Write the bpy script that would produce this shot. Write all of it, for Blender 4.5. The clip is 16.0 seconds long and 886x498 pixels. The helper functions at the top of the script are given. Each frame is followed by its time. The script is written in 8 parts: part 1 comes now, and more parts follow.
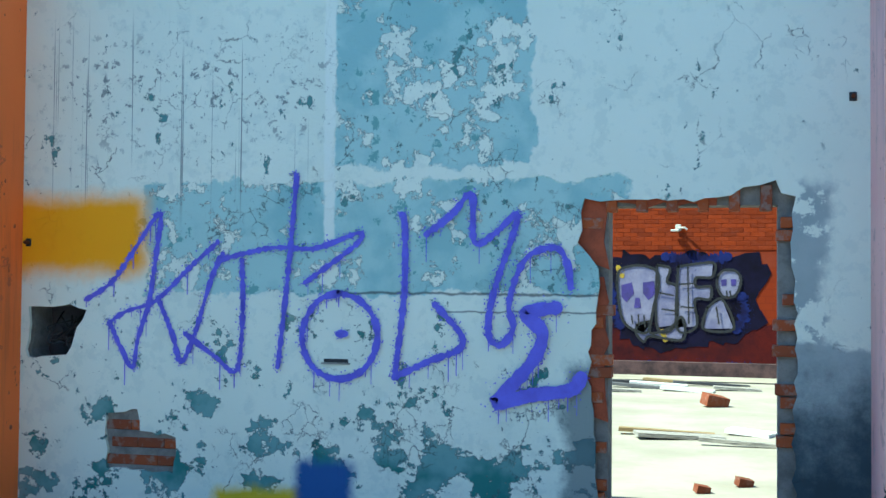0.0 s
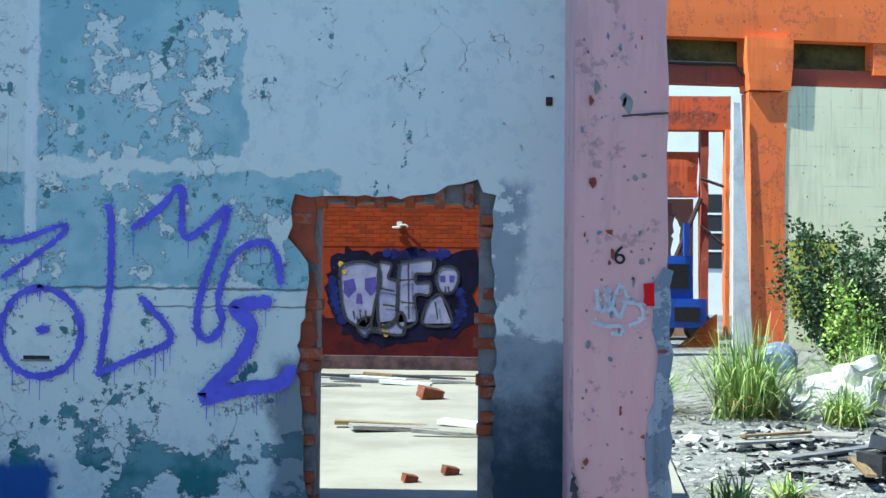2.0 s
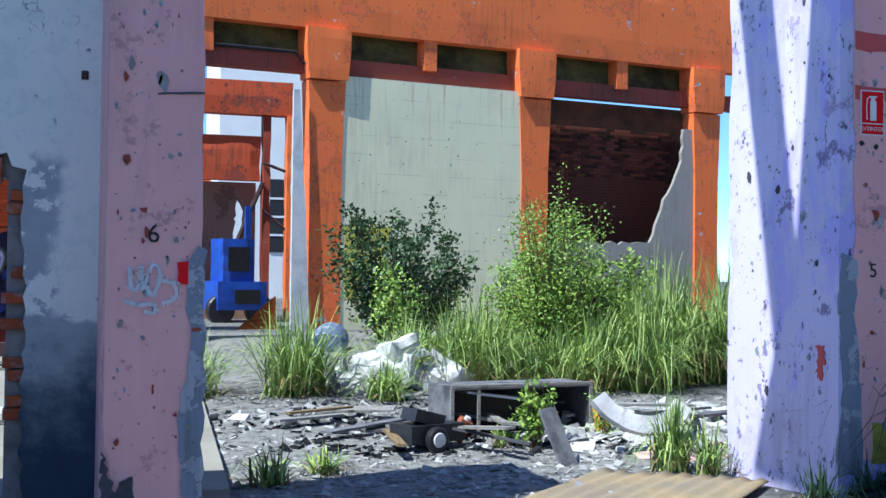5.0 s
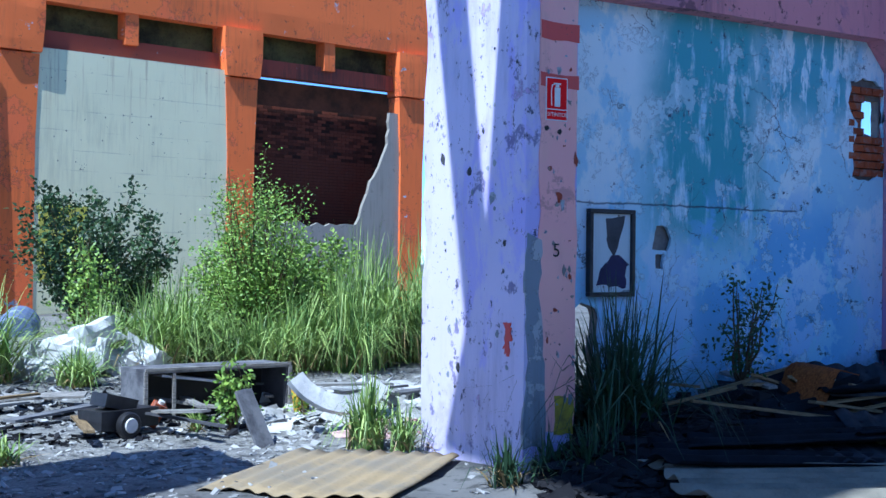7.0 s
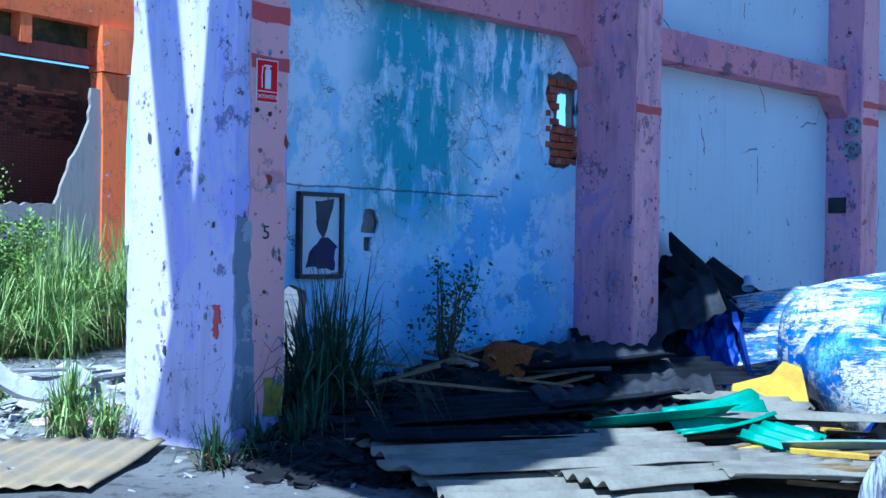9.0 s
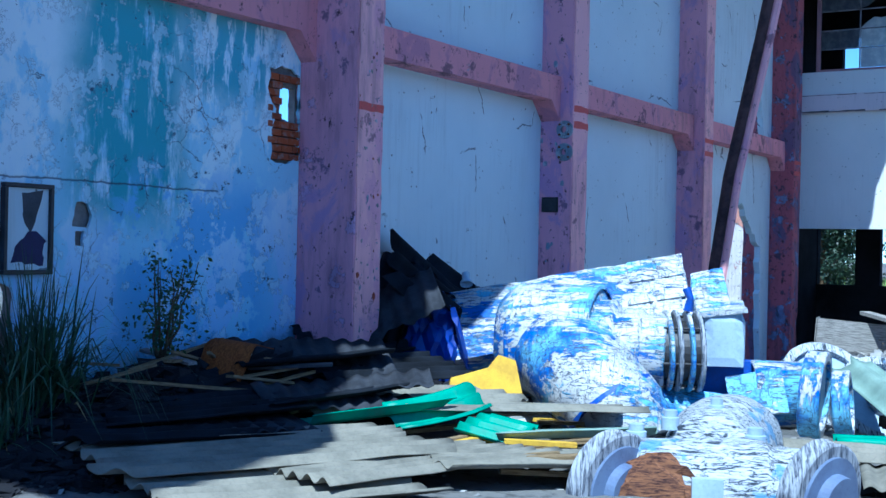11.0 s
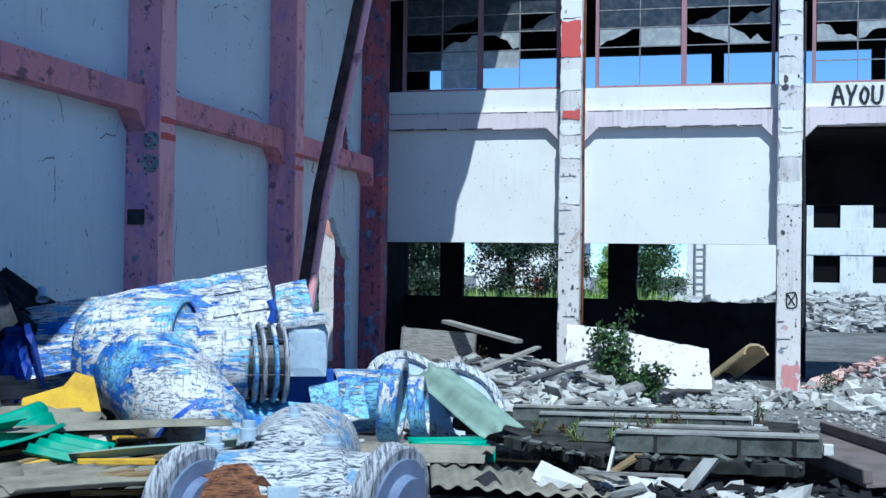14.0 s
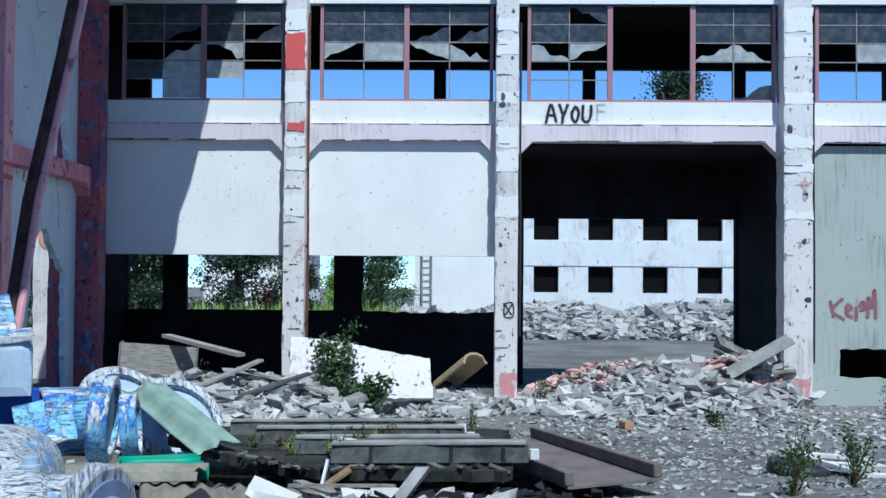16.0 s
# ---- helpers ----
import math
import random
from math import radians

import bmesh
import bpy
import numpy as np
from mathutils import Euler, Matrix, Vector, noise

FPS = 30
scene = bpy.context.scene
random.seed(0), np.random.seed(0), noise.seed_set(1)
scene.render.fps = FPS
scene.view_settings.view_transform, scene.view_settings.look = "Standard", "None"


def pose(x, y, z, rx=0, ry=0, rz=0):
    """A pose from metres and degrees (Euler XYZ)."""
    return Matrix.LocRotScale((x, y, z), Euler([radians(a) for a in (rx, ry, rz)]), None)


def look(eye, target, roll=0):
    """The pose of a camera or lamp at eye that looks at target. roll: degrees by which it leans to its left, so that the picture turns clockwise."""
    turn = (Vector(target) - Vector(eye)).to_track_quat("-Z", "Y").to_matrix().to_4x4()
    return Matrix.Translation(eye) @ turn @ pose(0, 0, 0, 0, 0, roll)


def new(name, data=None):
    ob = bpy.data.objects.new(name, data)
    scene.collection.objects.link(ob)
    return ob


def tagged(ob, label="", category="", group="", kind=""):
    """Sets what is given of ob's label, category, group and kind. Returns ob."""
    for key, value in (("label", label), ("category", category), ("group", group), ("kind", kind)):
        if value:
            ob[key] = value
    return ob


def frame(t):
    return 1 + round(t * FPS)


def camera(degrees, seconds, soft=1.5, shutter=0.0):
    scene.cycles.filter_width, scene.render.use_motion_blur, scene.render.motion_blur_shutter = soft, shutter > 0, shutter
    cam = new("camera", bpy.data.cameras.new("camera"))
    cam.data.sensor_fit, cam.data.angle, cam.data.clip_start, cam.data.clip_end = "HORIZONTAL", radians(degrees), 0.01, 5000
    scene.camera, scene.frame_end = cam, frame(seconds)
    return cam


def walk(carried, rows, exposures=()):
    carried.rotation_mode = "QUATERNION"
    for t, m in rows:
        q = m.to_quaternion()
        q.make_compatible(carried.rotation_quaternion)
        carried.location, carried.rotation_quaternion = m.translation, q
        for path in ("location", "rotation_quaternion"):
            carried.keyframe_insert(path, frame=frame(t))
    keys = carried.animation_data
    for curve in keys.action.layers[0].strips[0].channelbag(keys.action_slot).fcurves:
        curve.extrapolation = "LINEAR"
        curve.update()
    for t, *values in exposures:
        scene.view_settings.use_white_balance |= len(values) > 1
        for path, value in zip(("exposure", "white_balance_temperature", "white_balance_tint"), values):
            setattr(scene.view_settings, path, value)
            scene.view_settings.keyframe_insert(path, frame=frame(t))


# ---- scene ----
cam = camera(39.55, 16.0)
PATH = [
    (0, (-0.000, 0.001, 1.600), (-2.424, 9.697, 1.916), 0.48),
    (0.5, (0.034, -0.007, 1.600), (-1.870, 9.805, 1.919), 0.54),
    (1, (0.068, -0.015, 1.604), (-1.304, 9.885, 1.915), 0.55),
    (1.5, (0.109, -0.044, 1.603), (-0.723, 9.917, 1.905), 0.55),
    (2, (0.139, -0.061, 1.588), (-0.128, 9.931, 1.895), 0.54),
    (2.5, (0.166, -0.086, 1.578), (0.474, 9.905, 1.882), 0.52),
    (3, (0.197, -0.113, 1.576), (1.081, 9.843, 1.869), 0.59),
    (3.5, (0.223, -0.143, 1.569), (1.678, 9.747, 1.849), 0.58),
    (4, (0.248, -0.172, 1.571), (2.270, 9.619, 1.830), 0.70),
    (4.2, (0.260, -0.177, 1.570), (2.509, 9.563, 1.822), 0.70),
    (6.3, (0.443, -0.150, 1.537), (4.962, 8.770, 1.682), 0.65),
    (6.5, (0.453, -0.151, 1.536), (5.181, 8.660, 1.671), 0.63),
    (7, (0.464, -0.157, 1.536), (5.710, 8.356, 1.639), 0.70),
    (7.5, (0.463, -0.167, 1.539), (6.207, 8.019, 1.606), 0.83),
    (8, (0.451, -0.180, 1.545), (6.669, 7.651, 1.577), 0.88),
    (8.5, (0.429, -0.190, 1.542), (7.100, 7.259, 1.548), 0.88),
    (9, (0.415, -0.202, 1.539), (7.506, 6.850, 1.529), 0.97),
    (9.2, (0.413, -0.201, 1.538), (7.667, 6.682, 1.526), 0.99),
    (11.3, (0.490, -0.187, 1.526), (9.129, 4.848, 1.550), 1.18),
    (11.5, (0.494, -0.191, 1.527), (9.242, 4.653, 1.560), 1.12),
    (12, (0.496, -0.206, 1.535), (9.491, 4.161, 1.585), 1.12),
    (12.5, (0.504, -0.241, 1.530), (9.717, 3.647, 1.609), 1.08),
    (13, (0.513, -0.280, 1.518), (9.918, 3.116, 1.634), 0.98),
    (13.5, (0.532, -0.322, 1.508), (10.101, 2.577, 1.660), 0.83),
    (14, (0.552, -0.364, 1.510), (10.260, 2.026, 1.694), 0.81),
    (14.5, (0.581, -0.406, 1.509), (10.402, 1.465, 1.727), 0.73),
    (15, (0.597, -0.444, 1.511), (10.503, 0.900, 1.763), 0.60),
    (15.5, (0.593, -0.478, 1.519), (10.557, 0.324, 1.799), 0.58),
    (16, (0.565, -0.511, 1.526), (10.557, -0.264, 1.826), 0.46),
]
walk(cam, [(t, look(eye, target, roll)) for t, eye, target, roll in PATH], [(0, 1.5, 6150, -20), (1.5, 1.27, 5950, -12), (3.5, 0.82, 5850, 0), (6.5, 0.58, 5100, 4), (9, 0.8, 4450, 0), (12.5, 0.42, 4950, -4), (16, 0.06, 5400, 0)])

# ---- world, sun, exposure ----
SUN_TO = Vector((-0.535, -0.205, 0.82)).normalized()
world = bpy.data.worlds.new("sky")
scene.world = world
world.use_nodes = True
wn = world.node_tree
sky = wn.nodes.new("ShaderNodeTexSky")
sky.sky_type = "NISHITA"
sky.sun_disc = False
sky.sun_elevation = math.asin(SUN_TO.z)
sky.sun_rotation = math.atan2(SUN_TO.x, SUN_TO.y)
sky.altitude = 4500
sky.dust_density = 0.0
sky.ozone_density = 6.0
wn.nodes["Background"].inputs[1].default_value = 0.15
wn.links.new(sky.outputs[0], wn.nodes["Background"].inputs[0])
sun = new("sun", bpy.data.lights.new("sun", "SUN"))
sun.data.energy, sun.data.angle, sun.data.color = 4.8, radians(0.5), (1.0, 0.95, 0.88)
sun.matrix_world = look(SUN_TO * 40, (0, 0, 0))

# ---- mesh helpers ----
rng = random.Random(7)


def part(name, bm, material, parent=None, label="", smooth=False):
    me = bpy.data.meshes.new(name)
    bm.to_mesh(me)
    bm.free()
    if smooth:
        for p in me.polygons:
            p.use_smooth = True
    me.materials.append(material)
    ob = new(name, me)
    if parent:
        ob.parent = parent
    if label:
        ob["label"] = label
    return ob


def pydata(name, verts, faces, material, parent=None, smooth=False):
    me = bpy.data.meshes.new(name)
    me.from_pydata(verts, [], faces)
    me.update()
    if smooth:
        for p in me.polygons:
            p.use_smooth = True
    me.materials.append(material)
    ob = new(name, me)
    if parent:
        ob.parent = parent
    return ob


def thing(name, m, label, category, group="", kind=""):
    ob = new(name)
    ob.matrix_basis = m
    return tagged(ob, label, category, group, kind)


def add_box(bm, x0, x1, y0, y1, z0, z1, m=None, bevel=0.0):
    made = bmesh.ops.create_cube(bm, size=1)["verts"]
    for v in made:
        v.co = Vector((x0 + (v.co.x + .5) * (x1 - x0), y0 + (v.co.y + .5) * (y1 - y0), z0 + (v.co.z + .5) * (z1 - z0)))
    if bevel:
        edges = list({e for v in made for e in v.link_edges})
        out = bmesh.ops.bevel(bm, geom=edges, offset=bevel, segments=1, affect="EDGES")
        made = list({v for f in out["faces"] for v in f.verts} | {v for v in made if v.is_valid})
    if m is not None:
        bmesh.ops.transform(bm, matrix=m, verts=made)
    return bm


def box(x0, x1, y0, y1, z0, z1, bevel=0.0):
    return add_box(bmesh.new(), x0, x1, y0, y1, z0, z1, None, bevel)


def worn_box(x0, x1, y0, y1, z0, z1, step=0.25, wear=0.012, seed=0):
    """A box with many cuts whose corners are knocked about."""
    bm = bmesh.new()
    n = [max(1, int(abs(b - a) / step)) for a, b in ((x0, x1), (y0, y1), (z0, z1))]
    lo, size = Vector((x0, y0, z0)), Vector((x1 - x0, y1 - y0, z1 - z0))
    seen = {}

    def vert(i, j, k):
        key = (i, j, k)
        if key not in seen:
            edge = sum(q in (0, n[a]) for a, q in enumerate(key))
            p = lo + Vector((size.x * i / n[0], size.y * j / n[1], size.z * k / n[2]))
            w = noise.noise(p * 3.1 + Vector((seed, seed * 2.3, 0)))
            if edge >= 2:
                c = lo + size / 2
                chip = wear * (0.6 + 2.2 * max(0, w))
                for a in range(3):
                    if key[a] in (0, n[a]) and a != 2:
                        p[a] += chip if key[a] == 0 else -chip
            seen[key] = bm.verts.new(p)
        return seen[key]
    for a in range(3):
        b, c = (a + 1) % 3, (a + 2) % 3
        for side in (0, n[a]):
            for i in range(n[b]):
                for j in range(n[c]):
                    q = []
                    for u, v in ((i, j), (i + 1, j), (i + 1, j + 1), (i, j + 1)):
                        k = [0, 0, 0]
                        k[a], k[b], k[c] = side, u, v
                        q.append(vert(*k))
                    bm.faces.new(q if side else q[::-1])
    return bm


def ragged(pts, step=0.12, amp=0.05, seed=0, closed=True):
    """A loop of 2D points broken into short steps, uneven like torn plaster."""
    r = random.Random(seed)
    out = []
    n = len(pts)
    for i in range(n if closed else n - 1):
        a, b = Vector(pts[i]), Vector(pts[(i + 1) % n])
        k = max(1, int((b - a).length / step))
        for j in range(k):
            p = a.lerp(b, j / k)
            out.append((p.x + r.uniform(-amp, amp), p.y + r.uniform(-amp, amp)))
    return out


def plate(outline, holes, d0, d1, axis="y"):
    """A flat plate with holes. Outline in (u, z); the depth runs from d0 to d1 along the axis."""
    bm = bmesh.new()

    def at(p, d):
        return (p[0], d, p[1]) if axis == "y" else ((d, p[0], p[1]) if axis == "x" else (p[0], p[1], d))
    loops = []
    for d in (d0, d1):
        edges, rows = [], []
        for loop in [outline, *holes]:
            vs = [bm.verts.new(at(p, d)) for p in loop]
            rows.append(vs)
            edges += [bm.edges.new((vs[i], vs[(i + 1) % len(vs)])) for i in range(len(vs))]
        bmesh.ops.triangle_fill(bm, edges=edges, use_beauty=True)
        loops.append(rows)
    for a, b in zip(*loops):
        for i in range(len(a)):
            j = (i + 1) % len(a)
            bm.faces.new((a[i], a[j], b[j], b[i]))
    bmesh.ops.recalc_face_normals(bm, faces=bm.faces)
    return bm


def rect(a, b, c, d):
    return [(a, c), (b, c), (b, d), (a, d)]


def lathe(profile, segments=32, close=True):
    """Revolves (radius, height) rows round z."""
    bm = bmesh.new()
    rings = []
    for r, h in profile:
        rings.append([bm.verts.new((r * math.cos(2 * math.pi * i / segments), r * math.sin(2 * math.pi * i / segments), h)) for i in range(segments)])
    for a, b in zip(rings, rings[1:]):
        for i in range(segments):
            j = (i + 1) % segments
            bm.faces.new((a[i], a[j], b[j], b[i]))
    if close:
        bm.faces.new(rings[0][::-1])
        bm.faces.new(rings[-1])
    return bm


def tube(points, radius, segments=8, bm=None):
    """A round bar along points."""
    bm = bm or bmesh.new()
    rings = []
    pts = [Vector(p) for p in points]
    for i, p in enumerate(pts):
        way = (pts[min(i + 1, len(pts) - 1)] - pts[max(i - 1, 0)]).normalized()
        side = way.orthogonal().normalized() if i == 0 else (side - way * side.dot(way)).normalized()
        up = way.cross(side)
        r = radius[i] if isinstance(radius, (list, tuple)) else radius
        rings.append([bm.verts.new(p + r * (side * math.cos(2 * math.pi * k / segments) + up * math.sin(2 * math.pi * k / segments))) for k in range(segments)])
    for a, b in zip(rings, rings[1:]):
        for i in range(segments):
            j = (i + 1) % segments
            bm.faces.new((a[i], a[j], b[j], b[i]))
    bm.faces.new(rings[0][::-1])
    bm.faces.new(rings[-1])
    return bm


# ---- materials ----
class Nodes:
    """Short names for building a node material."""

    def __init__(self, name):
        self.mat = bpy.data.materials.new(name)
        self.mat.use_nodes = True
        self.t = self.mat.node_tree
        self.bsdf = self.t.nodes["Principled BSDF"]
        self.pos = self.t.nodes.new("ShaderNodeNewGeometry").outputs["Position"]

    def put(self, socket, value):
        if isinstance(value, bpy.types.NodeSocket):
            self.t.links.new(value, socket)
        elif value is not None:
            if hasattr(socket.default_value, "__len__") and not hasattr(value, "__len__"):
                value = (value,) * len(socket.default_value)
            elif hasattr(value, "__len__") and len(socket.default_value) == 4 and len(value) == 3:
                value = (*value, 1)
            socket.default_value = value

    def scaled(self, x, y, z, source=None):
        n = self.t.nodes.new("ShaderNodeVectorMath")
        n.operation = "MULTIPLY"
        self.put(n.inputs[0], source or self.pos)
        n.inputs[1].default_value = (x, y, z)
        return n.outputs[0]

    def noise(self, scale, detail=4, rough=0.55, where=None, warp=0):
        n = self.t.nodes.new("ShaderNodeTexNoise")
        self.put(n.inputs["Vector"], where or self.pos)
        n.inputs["Scale"].default_value, n.inputs["Detail"].default_value = scale, detail
        n.inputs["Roughness"].default_value, n.inputs["Distortion"].default_value = rough, warp
        return n.outputs[0]

    def voronoi(self, scale, feature="DISTANCE_TO_EDGE", where=None):
        n = self.t.nodes.new("ShaderNodeTexVoronoi")
        n.feature = feature
        self.put(n.inputs["Vector"], where or self.pos)
        n.inputs["Scale"].default_value = scale
        return n.outputs["Distance"]

    def math(self, op, a, b=0.0, clamp=False):
        n = self.t.nodes.new("ShaderNodeMath")
        n.operation, n.use_clamp = op, clamp
        self.put(n.inputs[0], a)
        self.put(n.inputs[1], b)
        return n.outputs[0]

    def step(self, v, lo, hi):
        n = self.t.nodes.new("ShaderNodeMapRange")
        n.interpolation_type = "SMOOTHSTEP"
        self.put(n.inputs[0], v)
        n.inputs[1].default_value, n.inputs[2].default_value = lo, hi
        return n.outputs[0]

    def mix(self, f, a, b):
        n = self.t.nodes.new("ShaderNodeMix")
        n.data_type = "RGBA"
        self.put(n.inputs[0], f)
        self.put(n.inputs[6], a)
        self.put(n.inputs[7], b)
        return n.outputs[2]

    def axes(self, source=None):
        n = self.t.nodes.new("ShaderNodeSeparateXYZ")
        self.put(n.inputs[0], source or self.pos)
        return n.outputs

    def warped(self, amount=0.25, scale=2.5, detail=5):
        """The place, shaken by noise, for ragged borders."""
        n = self.t.nodes.new("ShaderNodeTexNoise")
        self.put(n.inputs["Vector"], self.pos)
        n.inputs["Scale"].default_value, n.inputs["Detail"].default_value, n.inputs["Roughness"].default_value = scale, detail, 0.65
        v = self.t.nodes.new("ShaderNodeVectorMath")
        v.operation = "MULTIPLY_ADD"
        self.put(v.inputs[0], n.outputs["Color"])
        v.inputs[1].default_value = (amount * 2,) * 3
        off = self.t.nodes.new("ShaderNodeVectorMath")
        off.operation = "SUBTRACT"
        self.put(off.inputs[0], self.pos)
        off.inputs[1].default_value = (amount,) * 3
        self.put(v.inputs[2], off.outputs[0])
        return v.outputs[0]

    def window(self, u, v, u0, u1, v0, v1, soft=0.03):
        """1 inside a rectangle of the two coordinates."""
        a = self.math("MULTIPLY", self.step(u, u0 - soft, u0 + soft), self.step(u, u1 + soft, u1 - soft))
        b = self.math("MULTIPLY", self.step(v, v0 - soft, v0 + soft), self.step(v, v1 + soft, v1 - soft))
        return self.math("MULTIPLY", a, b)

    def random(self):
        return self.t.nodes.new("ShaderNodeObjectInfo").outputs["Random"]

    def island(self):
        return self.t.nodes.new("ShaderNodeNewGeometry").outputs["Random Per Island"]

    def finish(self, color, rough=0.85, height=None, bump=0.3, distance=0.02, metal=0.0):
        self.put(self.bsdf.inputs["Base Color"], color)
        self.put(self.bsdf.inputs["Roughness"], rough)
        self.put(self.bsdf.inputs["Metallic"], metal)
        if not isinstance(rough, bpy.types.NodeSocket) and rough >= 0.85:
            self.bsdf.inputs["Specular IOR Level"].default_value = 0.12
        if height is not None:
            b = self.t.nodes.new("ShaderNodeBump")
            b.inputs["Strength"].default_value, b.inputs["Distance"].default_value = bump, distance
            self.put(b.inputs["Height"], height)
            self.put(self.bsdf.inputs["Normal"], b.outputs[0])
        return self.mat


def peeling(name, paint, under, cement=(0.36, 0.35, 0.33), amount=0.5, scale=2.2, stain=0.35, grime=(0.10, 0.09, 0.08), rough=0.75, blotch=None, cracks=0.0, chips=0.655, grain=5.0, courses=0.0, spots=0.85):
    """Old paint that flakes off an older coat and bare cement, with stains and pits."""
    n = Nodes(name)
    big = n.noise(scale, 8, 0.62)
    fine = n.noise(scale * 9, 6, 0.7)
    flake = n.step(n.math("ADD", big, n.math("MULTIPLY", fine, 0.25)), 0.98 - amount * 0.55, 0.99 - amount * 0.55)
    bare = n.step(n.noise(scale * 1.7, 9, 0.68, n.scaled(1.1, 0.9, 1.3)), 0.71 - amount * 0.1, 0.72 - amount * 0.1)
    pits = n.step(n.voronoi(scale * 5, "F1"), 0.13, 0.09)
    pits = n.math("MULTIPLY", pits, n.step(n.noise(scale * 2.3, 2), 0.5, 0.58))
    tone = n.mix(n.noise(0.9, 5), paint, [c * 0.8 for c in paint])
    edgev = n.math("ADD", big, n.math("MULTIPLY", fine, 0.25))
    edge = n.math("MULTIPLY", n.step(edgev, 0.965 - amount * 0.55, 0.98 - amount * 0.55), n.step(edgev, 1.0 - amount * 0.55, 0.985 - amount * 0.55))
    color = n.mix(flake, tone, under)
    color = n.mix(n.math("MULTIPLY", edge, 0.45), color, grime)
    color = n.mix(bare, color, cement)
    streak = n.math("MULTIPLY", n.noise(3.0, 6, 0.7, n.scaled(grain, grain, 0.35)), n.noise(0.6, 3))
    color = n.mix(n.math("MULTIPLY", n.step(streak, 0.24, 0.42), stain), color, grime)
    color = n.mix(n.math("MULTIPLY", pits, 0.85), color, grime)
    if blotch:
        cloud = n.noise(1.15, 9, 0.68, n.scaled(1.2, 1.2, 0.7), 0.6)
        color = n.mix(n.math("MULTIPLY", n.step(cloud, 0.5, 0.58), 0.75), color, blotch)
        color = n.mix(n.math("MULTIPLY", n.step(n.noise(2.7, 9, 0.72), 0.58, 0.62), spots), color, [c * 0.35 for c in blotch])
    chip = n.step(n.noise(scale * 4.5, 9, 0.74, n.scaled(1, 1, 0.75)), chips, chips + 0.012)
    color = n.mix(n.math("MULTIPLY", chip, 0.85), color, [c * 0.5 for c in grime])
    pits = n.math("MAXIMUM", pits, chip)
    if cracks:
        line = n.step(n.voronoi(0.75, where=n.warped(0.12, 3, 5)), 0.009, 0.003)
        line = n.math("MULTIPLY", line, n.step(n.noise(1.6, 3), 0.53, 0.58))
        color = n.mix(n.math("MULTIPLY", line, cracks), color, (0.04, 0.04, 0.05))
    if courses:
        _, _, cz = n.axes(n.warped(0.012, 4, 4))
        saw = n.math("FRACT", n.math("DIVIDE", cz, courses))
        line = n.math("MULTIPLY", n.step(saw, 0.07, 0.03), n.step(n.noise(1.4, 5, 0.7, n.scaled(1, 1, 3)), 0.42, 0.62))
        color = n.mix(n.math("MULTIPLY", line, 0.22), color, grime)
        run = n.math("MULTIPLY", n.step(n.noise(1.2, 5, 0.7, n.scaled(7, 7, 0.25)), 0.54, 0.66), n.step(cz, 3.6, 5.9))
        color = n.mix(n.math("MULTIPLY", run, 0.4), color, (0.30, 0.17, 0.07))
        pits = n.math("MAXIMUM", pits, n.math("MULTIPLY", line, 0.2))
    h = n.math("SUBTRACT", n.math("MULTIPLY", fine, 0.25), n.math("ADD", n.math("MULTIPLY", flake, 0.3), n.math("ADD", n.math("MULTIPLY", bare, 0.6), pits)))
    return n.finish(color, rough, h, 0.5, 0.02)


def dirty(name, color, dark, scale=3.0, rough=0.9, bump=0.4, island=0.0, metal=0.0, spots=0.3, distance=0.02):
    """A plain worn material with two scales of variation."""
    n = Nodes(name)
    a, b = n.noise(scale, 6, 0.65), n.noise(scale * 14, 5, 0.7)
    c = n.mix(n.step(a, 0.35, 0.7), color, dark)
    c = n.mix(n.math("MULTIPLY", n.step(b, 0.5, 0.72), spots), c, [k * 0.45 for k in dark])
    if island:
        c = n.mix(n.math("MULTIPLY", n.island(), island), c, [min(1, k * 1.9 + 0.04) for k in color])
    return n.finish(c, rough, n.math("ADD", n.math("MULTIPLY", a, 0.4), n.math("MULTIPLY", b, 0.6)), bump, distance, metal)


